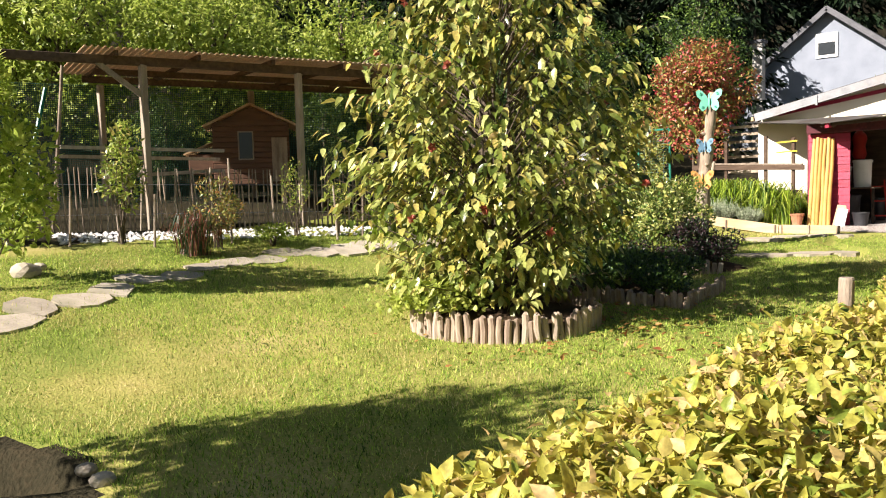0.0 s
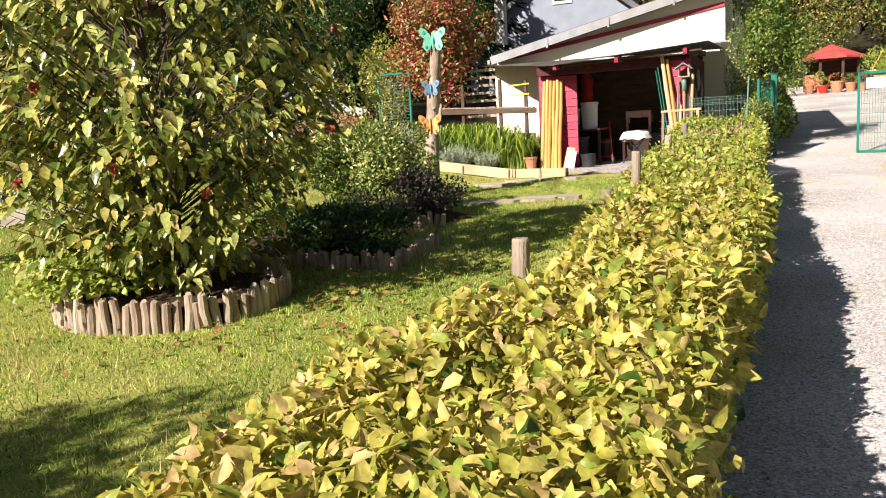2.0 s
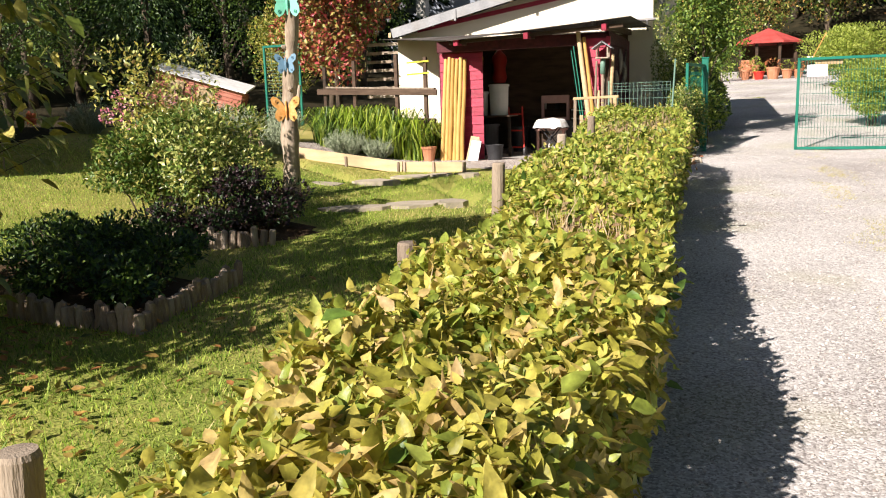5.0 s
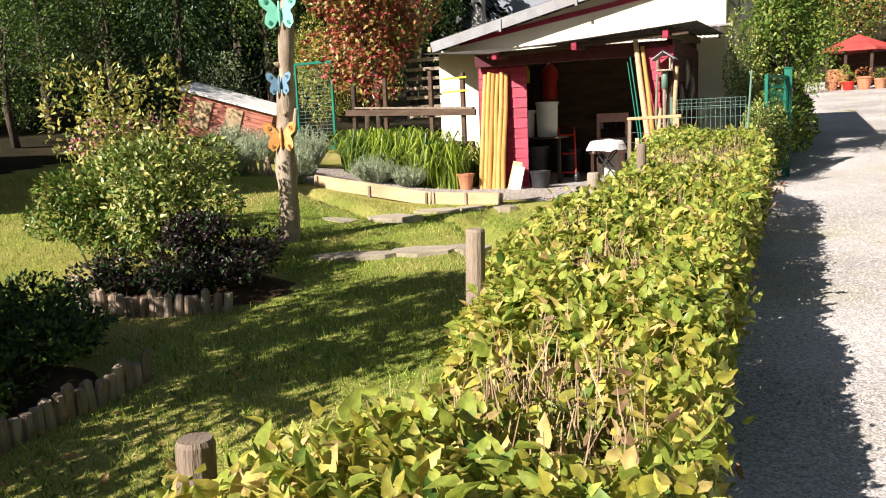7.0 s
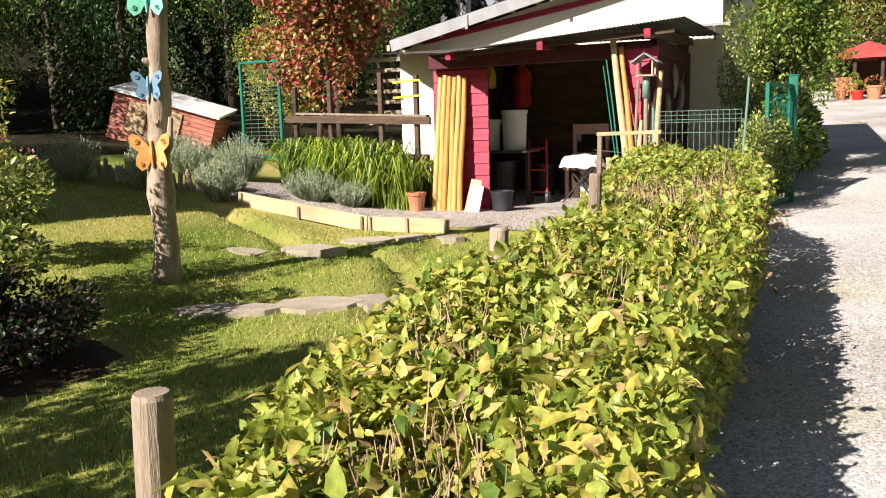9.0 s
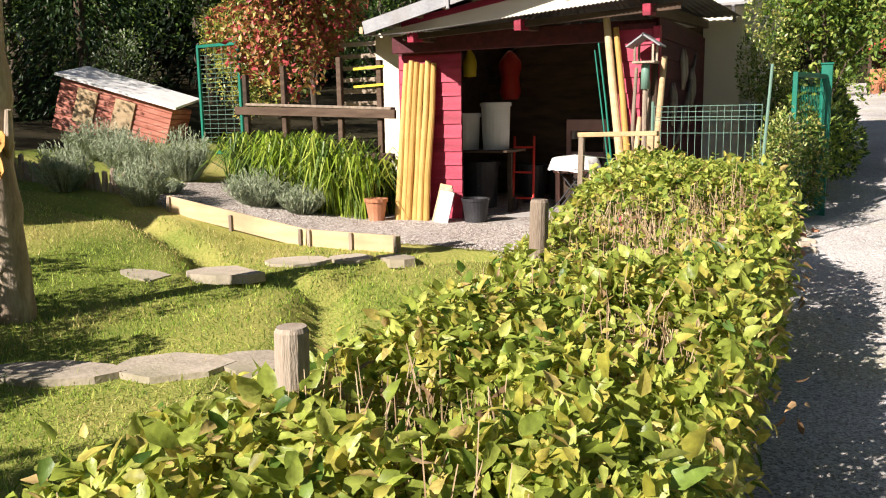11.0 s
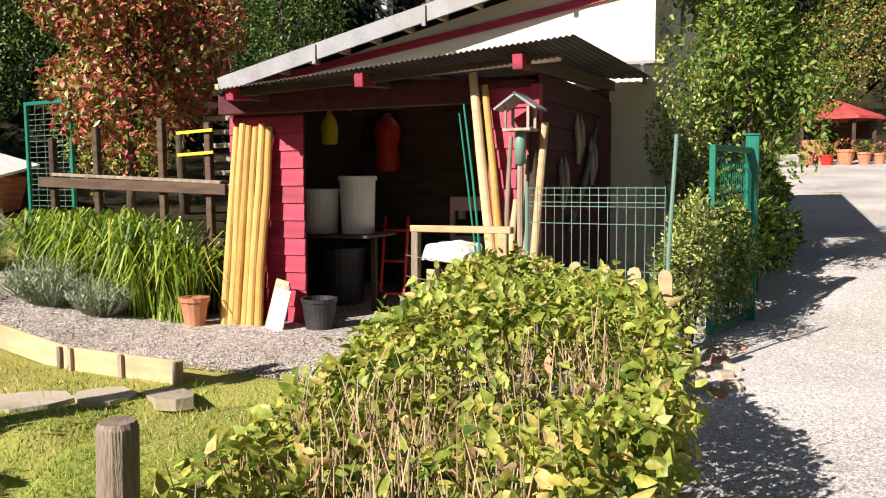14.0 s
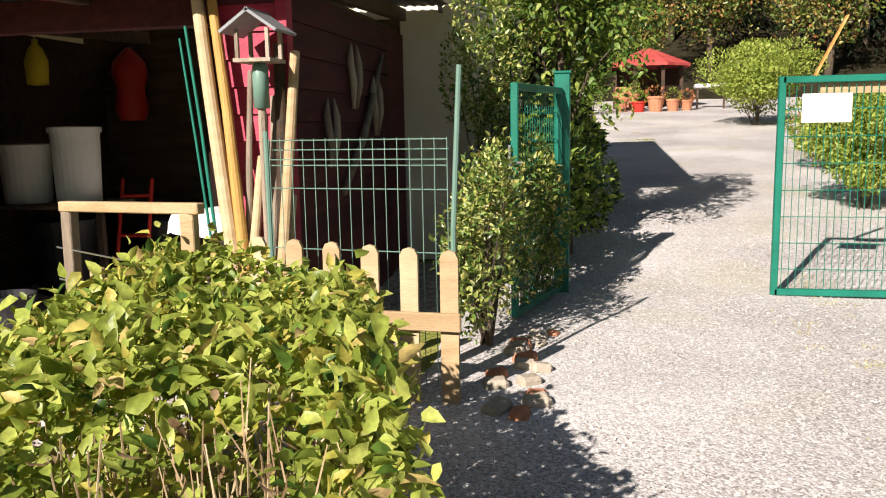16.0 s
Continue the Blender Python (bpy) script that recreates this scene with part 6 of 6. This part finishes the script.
for x in (-0.75, 0.0):
    hutpart("panel", Mesh().span((x, -0.53, 0.0), (x + 0.4, -0.502, 0.65), 0.005), PALE_WOOD)
shrub("shrub", (-12.7, 20.9, gz(-12.7, 20.9)), 2.0, (1.0, 0.5), 1500, 0.06, [L_GREY, L_GREEN], "straggling creeper over the hutch roof", "creeper", seed=81)

shrub("shrub", (-10.9, 22.4, gz(-10.9, 22.4)), 3.0, (0.85, 0.8), 4200, 0.075, [L_BRIGHT, L_YELLOW, L_OLIVE], "yellow-green leafy shrub beside the garden door", seed=82, lumps=18)

# green wire door behind the trunk post
zz = gz(-9.6, 20.4)
gate_leaf("garden_gate", (-10.15, 20.45, 0), (-9.2, 20.35, 0), zz + 0.05, zz + 1.85, "closed green wire garden door", PALE_GREEN_WIRE, 0.16)

# ---- red-leaved photinia and neighbours ----
tree("photinia", (-8.75, 20.9, gz(-8.75, 20.9)), 4.3, 1.62, 11000, 0.11, [L_RED, L_OLIVE, L_AUTUMN, L_CRIMSON], "photinia shrub with red and copper young leaves", 91, 0.06, 0.22, 22, "shrub")
tree("photinia", (-9.6, 23.0, gz(-9.6, 23.0)), 4.4, 1.3, 3600, 0.1, [L_CRIMSON, L_RED], "tall crimson-leaved shrub behind", 92, 0.07, 0.25, 18, "shrub")
for i in range(7):
    solid("slat", Mesh().span((-8.3, 21.9 + 0.01 * i, 1.9 + 0.2 * i), (-7.3, 21.95 + 0.01 * i, 1.97 + 0.2 * i)), OLD_WOOD, "horizontal slat of a screen beside the wall", "slat", "slat screen", at=(-7.8, 21.9, 1.9 + 0.2 * i))
# creeper and young tree at the building's corner
shrub("climber", (-1.3, 21.3, gz(-1.3, 21.3)), 3.1, (0.38, 1.1), 6000, 0.05, [L_OLIVE, L_GREEN, L_CAM], "tangled climber on the corner of the outbuilding", "climber", seed=93, lumps=16)
tree("small_tree", (-0.6, 21.7, gz(-0.6, 21.7)), 4.6, 1.0, 8500, 0.075, [L_BRIGHT, L_GREEN, L_GREEN], "small leafy tree at the building corner", 94, 0.045, 0.22, 20)
shrub("shrub", (-0.95, 18.7, gz(-0.95, 18.7)), 1.35, (0.34, 0.75), 4200, 0.045, [L_OLIVE, L_GREEN, L_CAM], "leafy shrub growing through the narrow gate", seed=95, low=0.0, lumps=26, stems=16)
shrub("shrub", (-0.8, 19.8, gz(-0.8, 19.8)), 1.3, (0.34, 0.65), 4200, 0.05, [L_GREEN, L_OLIVE], "dark leafy shrub behind the narrow gate", seed=96, low=0.0, lumps=22, stems=14)
for i in range(4):
    y = 21.2 + i * 1.5
    shrub("shrub", (-0.75 - 0.05 * i, y, gz(-0.75, y)), 1.6, (0.6, 0.85), 4200, 0.085, [L_GREEN, L_BRIGHT, L_DARK], "green shrub lining the drive beside the outbuilding", group="shrubs lining the drive", seed=97 + i)

# ---- far house with blue-grey gable ----
house = thing("house", (-9.3, 38, gz(-9.3, 38)), "house with blue-grey slate-hung gable and white window", "house")
ZA, XA, YH = 8.55, -9.35, 36.0
zb = gz(-9, 36) - 0.5
part("wall", Mesh().plate([(XA - 4.4, zb), (XA + 4.4, zb), (XA + 4.4, ZA - 3.5), (XA, ZA), (XA - 4.4, ZA - 3.5)], 9.0, pose(0, YH + 4.5, 0, 90)), BLUE_GREY, house)
for s in (-1, 1):
    part("roof", Mesh().beam((XA + s * 4.9, YH + 4.4, ZA - 3.75), (XA - s * 0.02, YH + 4.4, ZA + 0.1), 9.6, 0.16), SLATE_ROOF, house, "dark slate roof slope")
    part("verge", Mesh().beam((XA + s * 4.92, YH - 0.42, ZA - 3.82), (XA, YH - 0.42, ZA + 0.05), 0.05, 0.2), SLATE_ROOF, house)
win = part("window", Mesh().span((-9.85, YH - 0.06, 6.68), (-9.0, YH - 0.005, 7.68), 0.01), WHITE_PAINT, house, "white framed gable window")
part("pane", Mesh().span((-9.75, YH - 0.075, 6.8), (-9.1, YH - 0.062, 7.3)), DARK_GLASS, win)
part("pane", Mesh().span((-9.75, YH - 0.075, 7.34), (-9.1, YH - 0.062, 7.58)), WHITE_PLASTIC, win)
part("chimney", Mesh().span((-7.6, 38.0, 7.0), (-6.9, 38.7, 9.0), 0.02), TIN, house)
part("chimney_pot", Mesh().lathe((-7.25, 38.35, 9.0), [(0.15, 0), (0.12, 0.35), (0.1, 0.35)], 12), TERRACOTTA, house)
flue = thing("flue", (-11.5, 34, gz(-11.5, 34)), "grey masonry flue beside the house", "chimney")
part("shaft", Mesh().span((-11.7, 33.8, 1.0), (-11.3, 34.2, 7.3), 0.02), CONCRETE, flue)
part("cap", Mesh().span((-11.78, 33.72, 7.3), (-11.22, 34.28, 7.42), 0.02), SLATE_ROOF, flue)
# low lean-to roof and hedge before it
shrub("shrub", (-5.4, 29.5, 3.6), 1.4, (2.4, 0.9), 2200, 0.1, [L_BRIGHT, L_LIME], "bright green climber on the roof behind", "climber", seed=110)

# ---- gazebo at the end of the drive ----
GX, GY = 1.1, 43.5
zg = gz(GX, GY)
gaz = thing("gazebo", (GX, GY, zg), "wooden garden gazebo with red tent-shaped roof", "gazebo")
for i in range(8):
    a0, a1 = math.radians(45 * i + 22.5), math.radians(45 * i + 67.5)
    r = 1.5
    p0, p1 = Vector((GX + r * math.cos(a0), GY + r * math.sin(a0), 4.0)), Vector((GX + r * math.cos(a1), GY + r * math.sin(a1), 4.0))
    top = Vector((GX, GY, 4.62))
    q = Mesh().add([p0, p1, top, p0 - Vector((0, 0, 0.09)), p1 - Vector((0, 0, 0.09)), top - Vector((0, 0, 0.09))], [(0, 1, 2), (5, 4, 3), (0, 3, 4, 1), (1, 4, 5, 2), (2, 5, 3, 0)])
    part("roof_panel", q, RED_ROOF, gaz, "red roof panel")
    b = Vector((GX + 1.2 * math.cos(a0), GY + 1.2 * math.sin(a0), zg))
    part("post", Mesh().beam(b, (b.x, b.y, 4.0), 0.12, 0.12, 0.01), BROWN_WOOD, gaz)
    if i not in (5,):
        c = Vector((GX + 1.2 * math.cos(a1), GY + 1.2 * math.sin(a1), zg))
        # back panels are added tall and dark to stand for the gazebo's inner shade
        tall = i in (0, 1, 2, 3)
        part("parapet", Mesh().beam((b.x, b.y, zg + (0.7 if tall else 0.38)), (c.x, c.y, zg + (0.7 if tall else 0.38)), 0.06, 1.4 if tall else 0.7), BROWN_WOOD if i != 4 else TERRACOTTA, gaz)
part("finial", Mesh().tube([(GX, GY, 4.55), (GX, GY, 4.85)], [0.05, 0.02], 8), BROWN_WOOD, gaz)
for i, (dx, dy, r, h, mt) in enumerate(((-0.9, -1.7, 0.2, 0.4, TERRACOTTA), (-0.35, -1.9, 0.22, 0.35, RED_PLASTIC), (0.2, -1.8, 0.28, 0.5, TERRACOTTA), (0.75, -1.75, 0.22, 0.4, TERRACOTTA), (1.2, -1.6, 0.2, 0.35, TERRACOTTA), (-0.5, -1.4, 0.18, 0.6, TERRACOTTA))):
    x, y = GX + dx, GY + dy
    t = thing("flower_pot", (x, y, gz(x, y)), "terracotta flower pot by the gazebo" if mt is TERRACOTTA else "red flower pot by the gazebo", "flower pot", "pots by the gazebo")
    part("pot", Mesh().lathe((x, y, gz(x, y)), [(0, 0), (r * 0.7, 0), (r, h * 0.85), (r * 1.12, h * 0.85), (r * 1.12, h), (r * 0.9, h), (0, h * 0.9)], 14), mt, t)
    d = rand_dirs(120)
    leaves_part("foliage", t, L_BRIGHT if i % 2 else L_RED, np.array((x, y, gz(x, y) + h + 0.12)) + d * np.array((r, r, 0.2)), d, rand_dirs(120), 0.09, 0.05)
bt = thing("bench_table", (GX + 1.95, GY - 0.9, gz(GX + 1.9, GY - 0.9)), "white covered table beside the gazebo", "table")
part("cloth", Mesh().span((GX + 1.5, GY - 1.2, zg + 0.62), (GX + 2.5, GY - 0.6, zg + 0.75), 0.02), WHITE_PAINT, bt)
for x in (1.55, 2.4):
    part("leg", Mesh().span((GX + x, GY - 1.15, zg - 0.1), (GX + x + 0.06, GY - 1.05, zg + 0.63)), BROWN_WOOD, bt)
shrub("topiary", (-0.75, 40.5, gz(-0.75, 40.5)), 1.75, (0.62, 0.62), 2600, 0.05, [L_GREEN, L_BRIGHT], "clipped round evergreen ball by the gazebo", "topiary", seed=120, lumps=40)
shrub("shrub", (3.5, 36, gz(3.5, 36)), 2.3, (1.6, 1.5), 12000, 0.09, [L_BRIGHT, L_LIME], "large rounded willow-like green shrub", seed=121, lumps=30, stems=14, upright=0.6)
shrub("shrub", (2.75, 24.2, gz(2.75, 24.2)), 1.6, (0.85, 1.1), 11000, 0.06, [L_BRIGHT, L_LIME], "rounded bright green hedge bush behind the gate", seed=122, lumps=34)
shrub("shrub", (3.4, 27.5, gz(3.4, 27.5)), 1.5, (0.9, 1.4), 7000, 0.07, [L_BRIGHT, L_AUTUMN], "bright green bush beside the drive", seed=123, lumps=24)
shrub("shrub", (5.2, 22.5, gz(5.2, 22.5)), 2.2, (1.2, 2.0), 7000, 0.09, [L_GREEN, L_BRIGHT], "tall green hedge bush beyond the gate post", seed=124, lumps=22)
tree("birch", (5.2, 30, gz(5.2, 30)), 7.5, 1.8, 2600, 0.12, [L_YELLOW, L_BRIGHT], "slender birch with pale trunk and thin yellow leaves", 125, 0.1, 0.3)

# ---- wooded hillside ----
rt = np.random.default_rng(77)
protos = [conifer("spruce", (-24, 34, gz(-24, 34)), 15, 3.4, 5200, "tall spruce on the wooded hillside, its colour darkened for shade", 201, group="spruces on the hillside"),
          conifer("spruce", (-18, 40, gz(-18, 40)), 17, 3.8, 5600, "tall spruce on the wooded hillside, its colour darkened for shade", 202, group="spruces on the hillside")]
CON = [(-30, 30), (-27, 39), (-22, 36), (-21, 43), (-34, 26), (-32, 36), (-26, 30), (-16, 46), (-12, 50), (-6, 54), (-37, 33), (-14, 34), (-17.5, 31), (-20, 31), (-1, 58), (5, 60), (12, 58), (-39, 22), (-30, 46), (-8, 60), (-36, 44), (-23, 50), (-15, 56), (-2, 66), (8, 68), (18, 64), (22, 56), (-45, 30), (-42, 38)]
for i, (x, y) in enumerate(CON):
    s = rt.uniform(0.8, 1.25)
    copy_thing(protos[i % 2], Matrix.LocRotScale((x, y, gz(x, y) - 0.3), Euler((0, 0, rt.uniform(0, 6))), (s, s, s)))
bp = [tree("broadleaf_tree", (-19, 13, gz(-19, 13)), 6.5, 2.6, 9000, 0.17, [L_LIME, L_BRIGHT], "sunlit broadleaf tree behind the animal run", 210, 0.14, 0.15, 20, group="broadleaf trees behind the run"),
      tree("broadleaf_tree", (-17.5, 16.5, gz(-17.5, 16.5)), 6.0, 2.5, 9000, 0.16, [L_BRIGHT, L_LIME], "sunlit broadleaf tree behind the animal run", 211, 0.14, 0.15, 26, group="broadleaf trees behind the run")]
BRO = [(-20.5, 9.5, 1.0), (-23, 6.5, 0.9), (-22.5, 15.5, 1.15), (-25, 10.5, 1.3), (-20.5, 19.5, 0.9), (-26, 18, 1.4), (-27.5, 9, 1.3)]
for i, (x, y, s) in enumerate(BRO):
    copy_thing(bp[i % 2], Matrix.LocRotScale((x, y, gz(x, y)), Euler((0, 0, rt.uniform(0, 6))), (s, s, s)))
dk = tree("dark_tree", (-14.5, 25.5, gz(-14.5, 25.5)), 5.5, 2.2, 8000, 0.1, [L_DARK, L_GREEN, L_GREEN], "dark leafy tree in the wood's shade, also copied unseen to block light", 214, 0.12, 0.1, 24, group="dark trees at the wood's edge")
# small copies behind the run are added to darken its background
for i, (x, y, s) in enumerate(((-17, 22, 1.0), (-16, 18.5, 0.8), (-11.5, 28.5, 0.9), (-13, 31, 1.2), (-19, 26, 1.3), (-15.6, 14.0, 0.5), (-23, 22, 1.3), (-16.5, 10, 0.42), (-17, 6.5, 0.42), (-16.5, 3, 0.42), (-14, 17.5, 0.7), (-12.5, 15.5, 0.5))):
    copy_thing(dk, Matrix.LocRotScale((x, y, gz(x, y)), Euler((0, 0, i * 1.3)), (s, s, s)))
conifer("weeping_conifer", (-14.2, 21.5, gz(-14.2, 21.5)), 7.0, 1.9, 11000, "tall weeping conifer with dark green boughs", 215, L_DARK, hang=1.1, leaf=0.16)
shrub("shrub", (-11.8, 24.5, gz(-11.8, 24.5)), 2.6, (1.0, 1.0), 2200, 0.1, [L_BRIGHT, L_YELLOW], "yellow-green shrub behind the hutch", seed=216, lumps=16)
# out-of-view row added right of the drive to cut sky light on it
for i, (x, y) in enumerate(((7.6, -4), (8.2, 0.5), (7.4, 4.5), (8.0, 8.5), (7.5, 12.5), (8.1, 16.5))):
    copy_thing(dk, Matrix.LocRotScale((x, y, gz(x, y)), Euler((0, 0, i * 2.2)), (1.25, 1.25, 1.3)))
far = tree("autumn_tree", (9, 52, gz(9, 52)), 8, 3.2, 4600, 0.2, [L_OLIVE, L_AUTUMN, L_GREEN], "tree turning autumn gold on the far slope", 217, 0.16, 0.15, 26, group="autumn trees on the far slope")
for i, (x, y, s) in enumerate(((1, 51, 0.8), (4.5, 54, 1.0), (13, 50, 1.0), (16, 42, 0.9), (11, 42, 0.8), (-4, 50, 0.9), (18, 34, 0.9), (9.5, 36, 0.7), (14, 28, 0.8), (-7, 47, 0.8), (22, 46, 1.2), (12, 60, 1.3), (3, 60, 1.2), (20, 54, 1.4), (11, 22, 0.7), (10, 12, 0.8), (26, 38, 1.3))):
    copy_thing(far, Matrix.LocRotScale((x, y, gz(x, y)), Euler((0, 0, i * 2.1)), (s, s, s)))
# garden tree out of sight on the left of the start, whose shade lies on the lawn
tree("garden_tree", (-5.2, -1.75, gz(-5.2, -1.75)), 5.0, 1.5, 6500, 0.12, [L_GREEN, L_OLIVE], "broadleaf garden tree shading the lawn", 230, 0.09, 0.5)

# ---- grass, last ----
rg = np.random.default_rng(3)
n = 400000
gx, gy = rg.uniform(-10.6, -1.0, n), rg.uniform(0.8, 16.6, n)
keep = np.ones(n, bool)
keep &= ~(((gx + 4.8) / 0.97) ** 2 + ((gy - 6.63) / 0.86) ** 2 < 1)
keep &= rg.random(n) < np.clip(1.25 - gy / 22, 0.35, 1)
inbed = np.zeros(n, bool)
for bx, by, ra, rb_ in BEDS:
    inbed |= ((gx - bx) / ra) ** 2 + ((gy - by) / rb_) ** 2 < 1
keep &= ~inbed
keep &= ~(((gx + 4.9) / 1.0) ** 2 + ((gy - 1.9) / 0.28) ** 2 < 1)
gx, gy, keep = gx[keep], gy[keep], np.ones(int(keep.sum()), bool)
n = len(gx)
dry = np.array([noise.noise((x * 0.45, y * 0.45, 2)) for x, y in zip(gx, gy)]) + np.maximum(0, 0.6 - np.hypot((gx + 6.6) / 2, (gy - 3.2)) * 0.4)
keep &= rg.random(n) < np.clip(1.0 - 1.5 * np.maximum(dry - 0.1, 0), 0.25, 1)
gx, gy = gx[keep], gy[keep]
n = len(gx)
gp = np.array([(x, y, gz(x, y) + lawn_relief(x, y) - 0.005) for x, y in zip(gx, gy)])
ax = np.stack([rg.normal(0, 0.5, n), rg.normal(0, 0.5, n), np.ones(n)], 1)
hgt = (rg.uniform(0.015, 0.05, n) + 0.05 * (rg.random(n) < 0.05))[:, None]
ax /= np.linalg.norm(ax, axis=1)[:, None]
sd = rg.normal(size=(n, 3)) * (1, 1, 0)
sd *= 0.0045 / (np.linalg.norm(sd, axis=1)[:, None] + 1e-9)
blades = np.stack([gp - sd, gp + sd, gp + ax * hgt], 1)
tone = np.array([noise.noise((x * 0.5, y * 0.5, 2)) + 0.6 * noise.noise((x * 1.7, y * 1.7, 5)) for x, y in zip(gx, gy)]) + np.maximum(0, 0.75 - np.hypot((gx + 6.3) / 2, (gy - 3.3)) * 0.5) + np.maximum(0, 0.95 - np.hypot((gx + 5.8) / 2.2, (gy - 16.2)) * 0.9)
straw = tone + rg.normal(0, 0.2, n) > 0.36
for name, pick, material, label in (("grass", ~straw, GRASS, "short green lawn grass"), ("dry_grass", straw, STRAW, "dry straw-coloured grass in patches of the lawn")):
    k = int(pick.sum())
    ob = new(name, raw_mesh(name, blades[pick].reshape(-1, 3), np.arange(3 * k), np.full(k, 3)))
    ob.data.materials.append(material)
    tagged(ob, label, "grass", kind="stuff")

# fallen leaves near the camellia and under the hedge
rl = np.random.default_rng(8)
n = 420
lx, ly = rl.normal(-3.7, 0.9, n), rl.normal(7.0, 0.9, n)
lp = np.array([(x, y, gz(x, y) + lawn_relief(x, y) + 0.035) for x, y in zip(lx, ly)])
fallen = new("fallen_leaves", leaf_mesh("fallen_leaves", (0, 0, 0), lp, rl.normal(size=(n, 3)) * (1, 1, 0.15), rl.normal(0, 0.3, (n, 3)) + (0, 0, 1), rl.uniform(0.05, 0.09, n), 0.04, -0.15, 0.3))
fallen.data.materials.append(L_AUTUMN)
tagged(fallen, "scattered brown fallen leaves on the lawn", "fallen leaves", kind="stuff")


def pebbles(name, n, x0, x1, y0, y1, r0, r1, material, label, seed, lift):
    """Loose stones lying on a gravel surface."""
    r_ = np.random.default_rng(seed)
    x, y = r_.uniform(x0, x1, n), y0 + (y1 - y0) * r_.random(n) ** 1.3
    keep = np.array([-8.3 < a and not (-5.5 < a < -2.0 and b > 18.3) for a, b in zip(x, y)])
    x, y = x[keep], y[keep]
    n = len(x)
    r = r_.uniform(r0, r1, n) ** 1.0
    c = np.array([(a, b, gz(a, b) + lawn_relief(a, b) + lift) for a, b in zip(x, y)])
    base = np.array([(1, 0, 0), (-1, 0, 0), (0, 1, 0), (0, -1, 0), (0, 0, 0.6), (0, 0, -0.6)])
    ang = r_.uniform(0, 6.28, n)
    ca, sa = np.cos(ang)[:, None], np.sin(ang)[:, None]
    v = base[None] * r[:, None, None] * r_.uniform(0.6, 1.25, (n, 6, 1))
    v = np.stack([v[..., 0] * ca - v[..., 1] * sa, v[..., 0] * sa + v[..., 1] * ca, v[..., 2]], -1) + c[:, None]
    f = np.array([(0, 2, 4), (2, 1, 4), (1, 3, 4), (3, 0, 4), (2, 0, 5), (1, 2, 5), (3, 1, 5), (0, 3, 5)]).reshape(-1)
    ob = new(name, raw_mesh(name, v.reshape(-1, 3), (f[None] + 6 * np.arange(n)[:, None]).reshape(-1), np.full(8 * n, 3)))
    ob.data.materials.append(material)
    tagged(ob, label, "gravel", kind="stuff")


STONE = surface("loose_stone", [(0.18, 0.15, 0.135), (0.42, 0.37, 0.34), (0.58, 0.53, 0.5), (0.76, 0.72, 0.69)], 30, 90, 0.85, 0.2, per="island")
pebbles("drive_pebbles", 26000, -0.6, 3.2, 3.5, 24, 0.004, 0.013, STONE, "loose pale gravel stones on the drive", 61, 0.018)
YARD_STONE = surface("yard_stone", [(0.15, 0.12, 0.105), (0.3, 0.255, 0.225), (0.42, 0.37, 0.335), (0.56, 0.51, 0.47)], 30, 90, 0.85, 0.2, per="island")
pebbles("yard_pebbles", 15000, -8.2, -1.5, 16.9, 18.9, 0.006, 0.015, YARD_STONE, "loose grey gravel stones in the yard", 62, 0.022)

rm = np.random.default_rng(15)
n = 16000
mx_, my_ = np.where(rm.random(n) < 0.7, rm.normal(1.25, 0.16, n), rm.normal(2.6, 0.35, n)), rm.uniform(3, 21, n)
ok = np.array([noise.noise((x * 2.2, y * 0.7, 8)) + 0.5 * noise.noise((x * 6, y * 5, 3)) > 0.08 for x, y in zip(mx_, my_)])
mx_, my_ = mx_[ok], my_[ok]
n = len(mx_)
mp_ = np.array([(x, y, gz(x, y) + lawn_relief(x, y) + 0.012) for x, y in zip(mx_, my_)])
sd = rm.normal(size=(n, 3)) * (1, 1, 0)
sd *= 0.004 / (np.linalg.norm(sd, axis=1)[:, None] + 1e-9)
tip = mp_ + np.stack([rm.normal(0, 0.015, n), rm.normal(0, 0.015, n), rm.uniform(0.012, 0.03, n)], 1)
ob = new("verge_grass", raw_mesh("verge_grass", np.stack([mp_ - sd, mp_ + sd, tip], 1).reshape(-1, 3), np.arange(3 * n), np.full(n, 3)))
ob.data.materials.append(STRAW)
tagged(ob, "thin yellowed grass on the crown of the drive", "grass", kind="stuff")
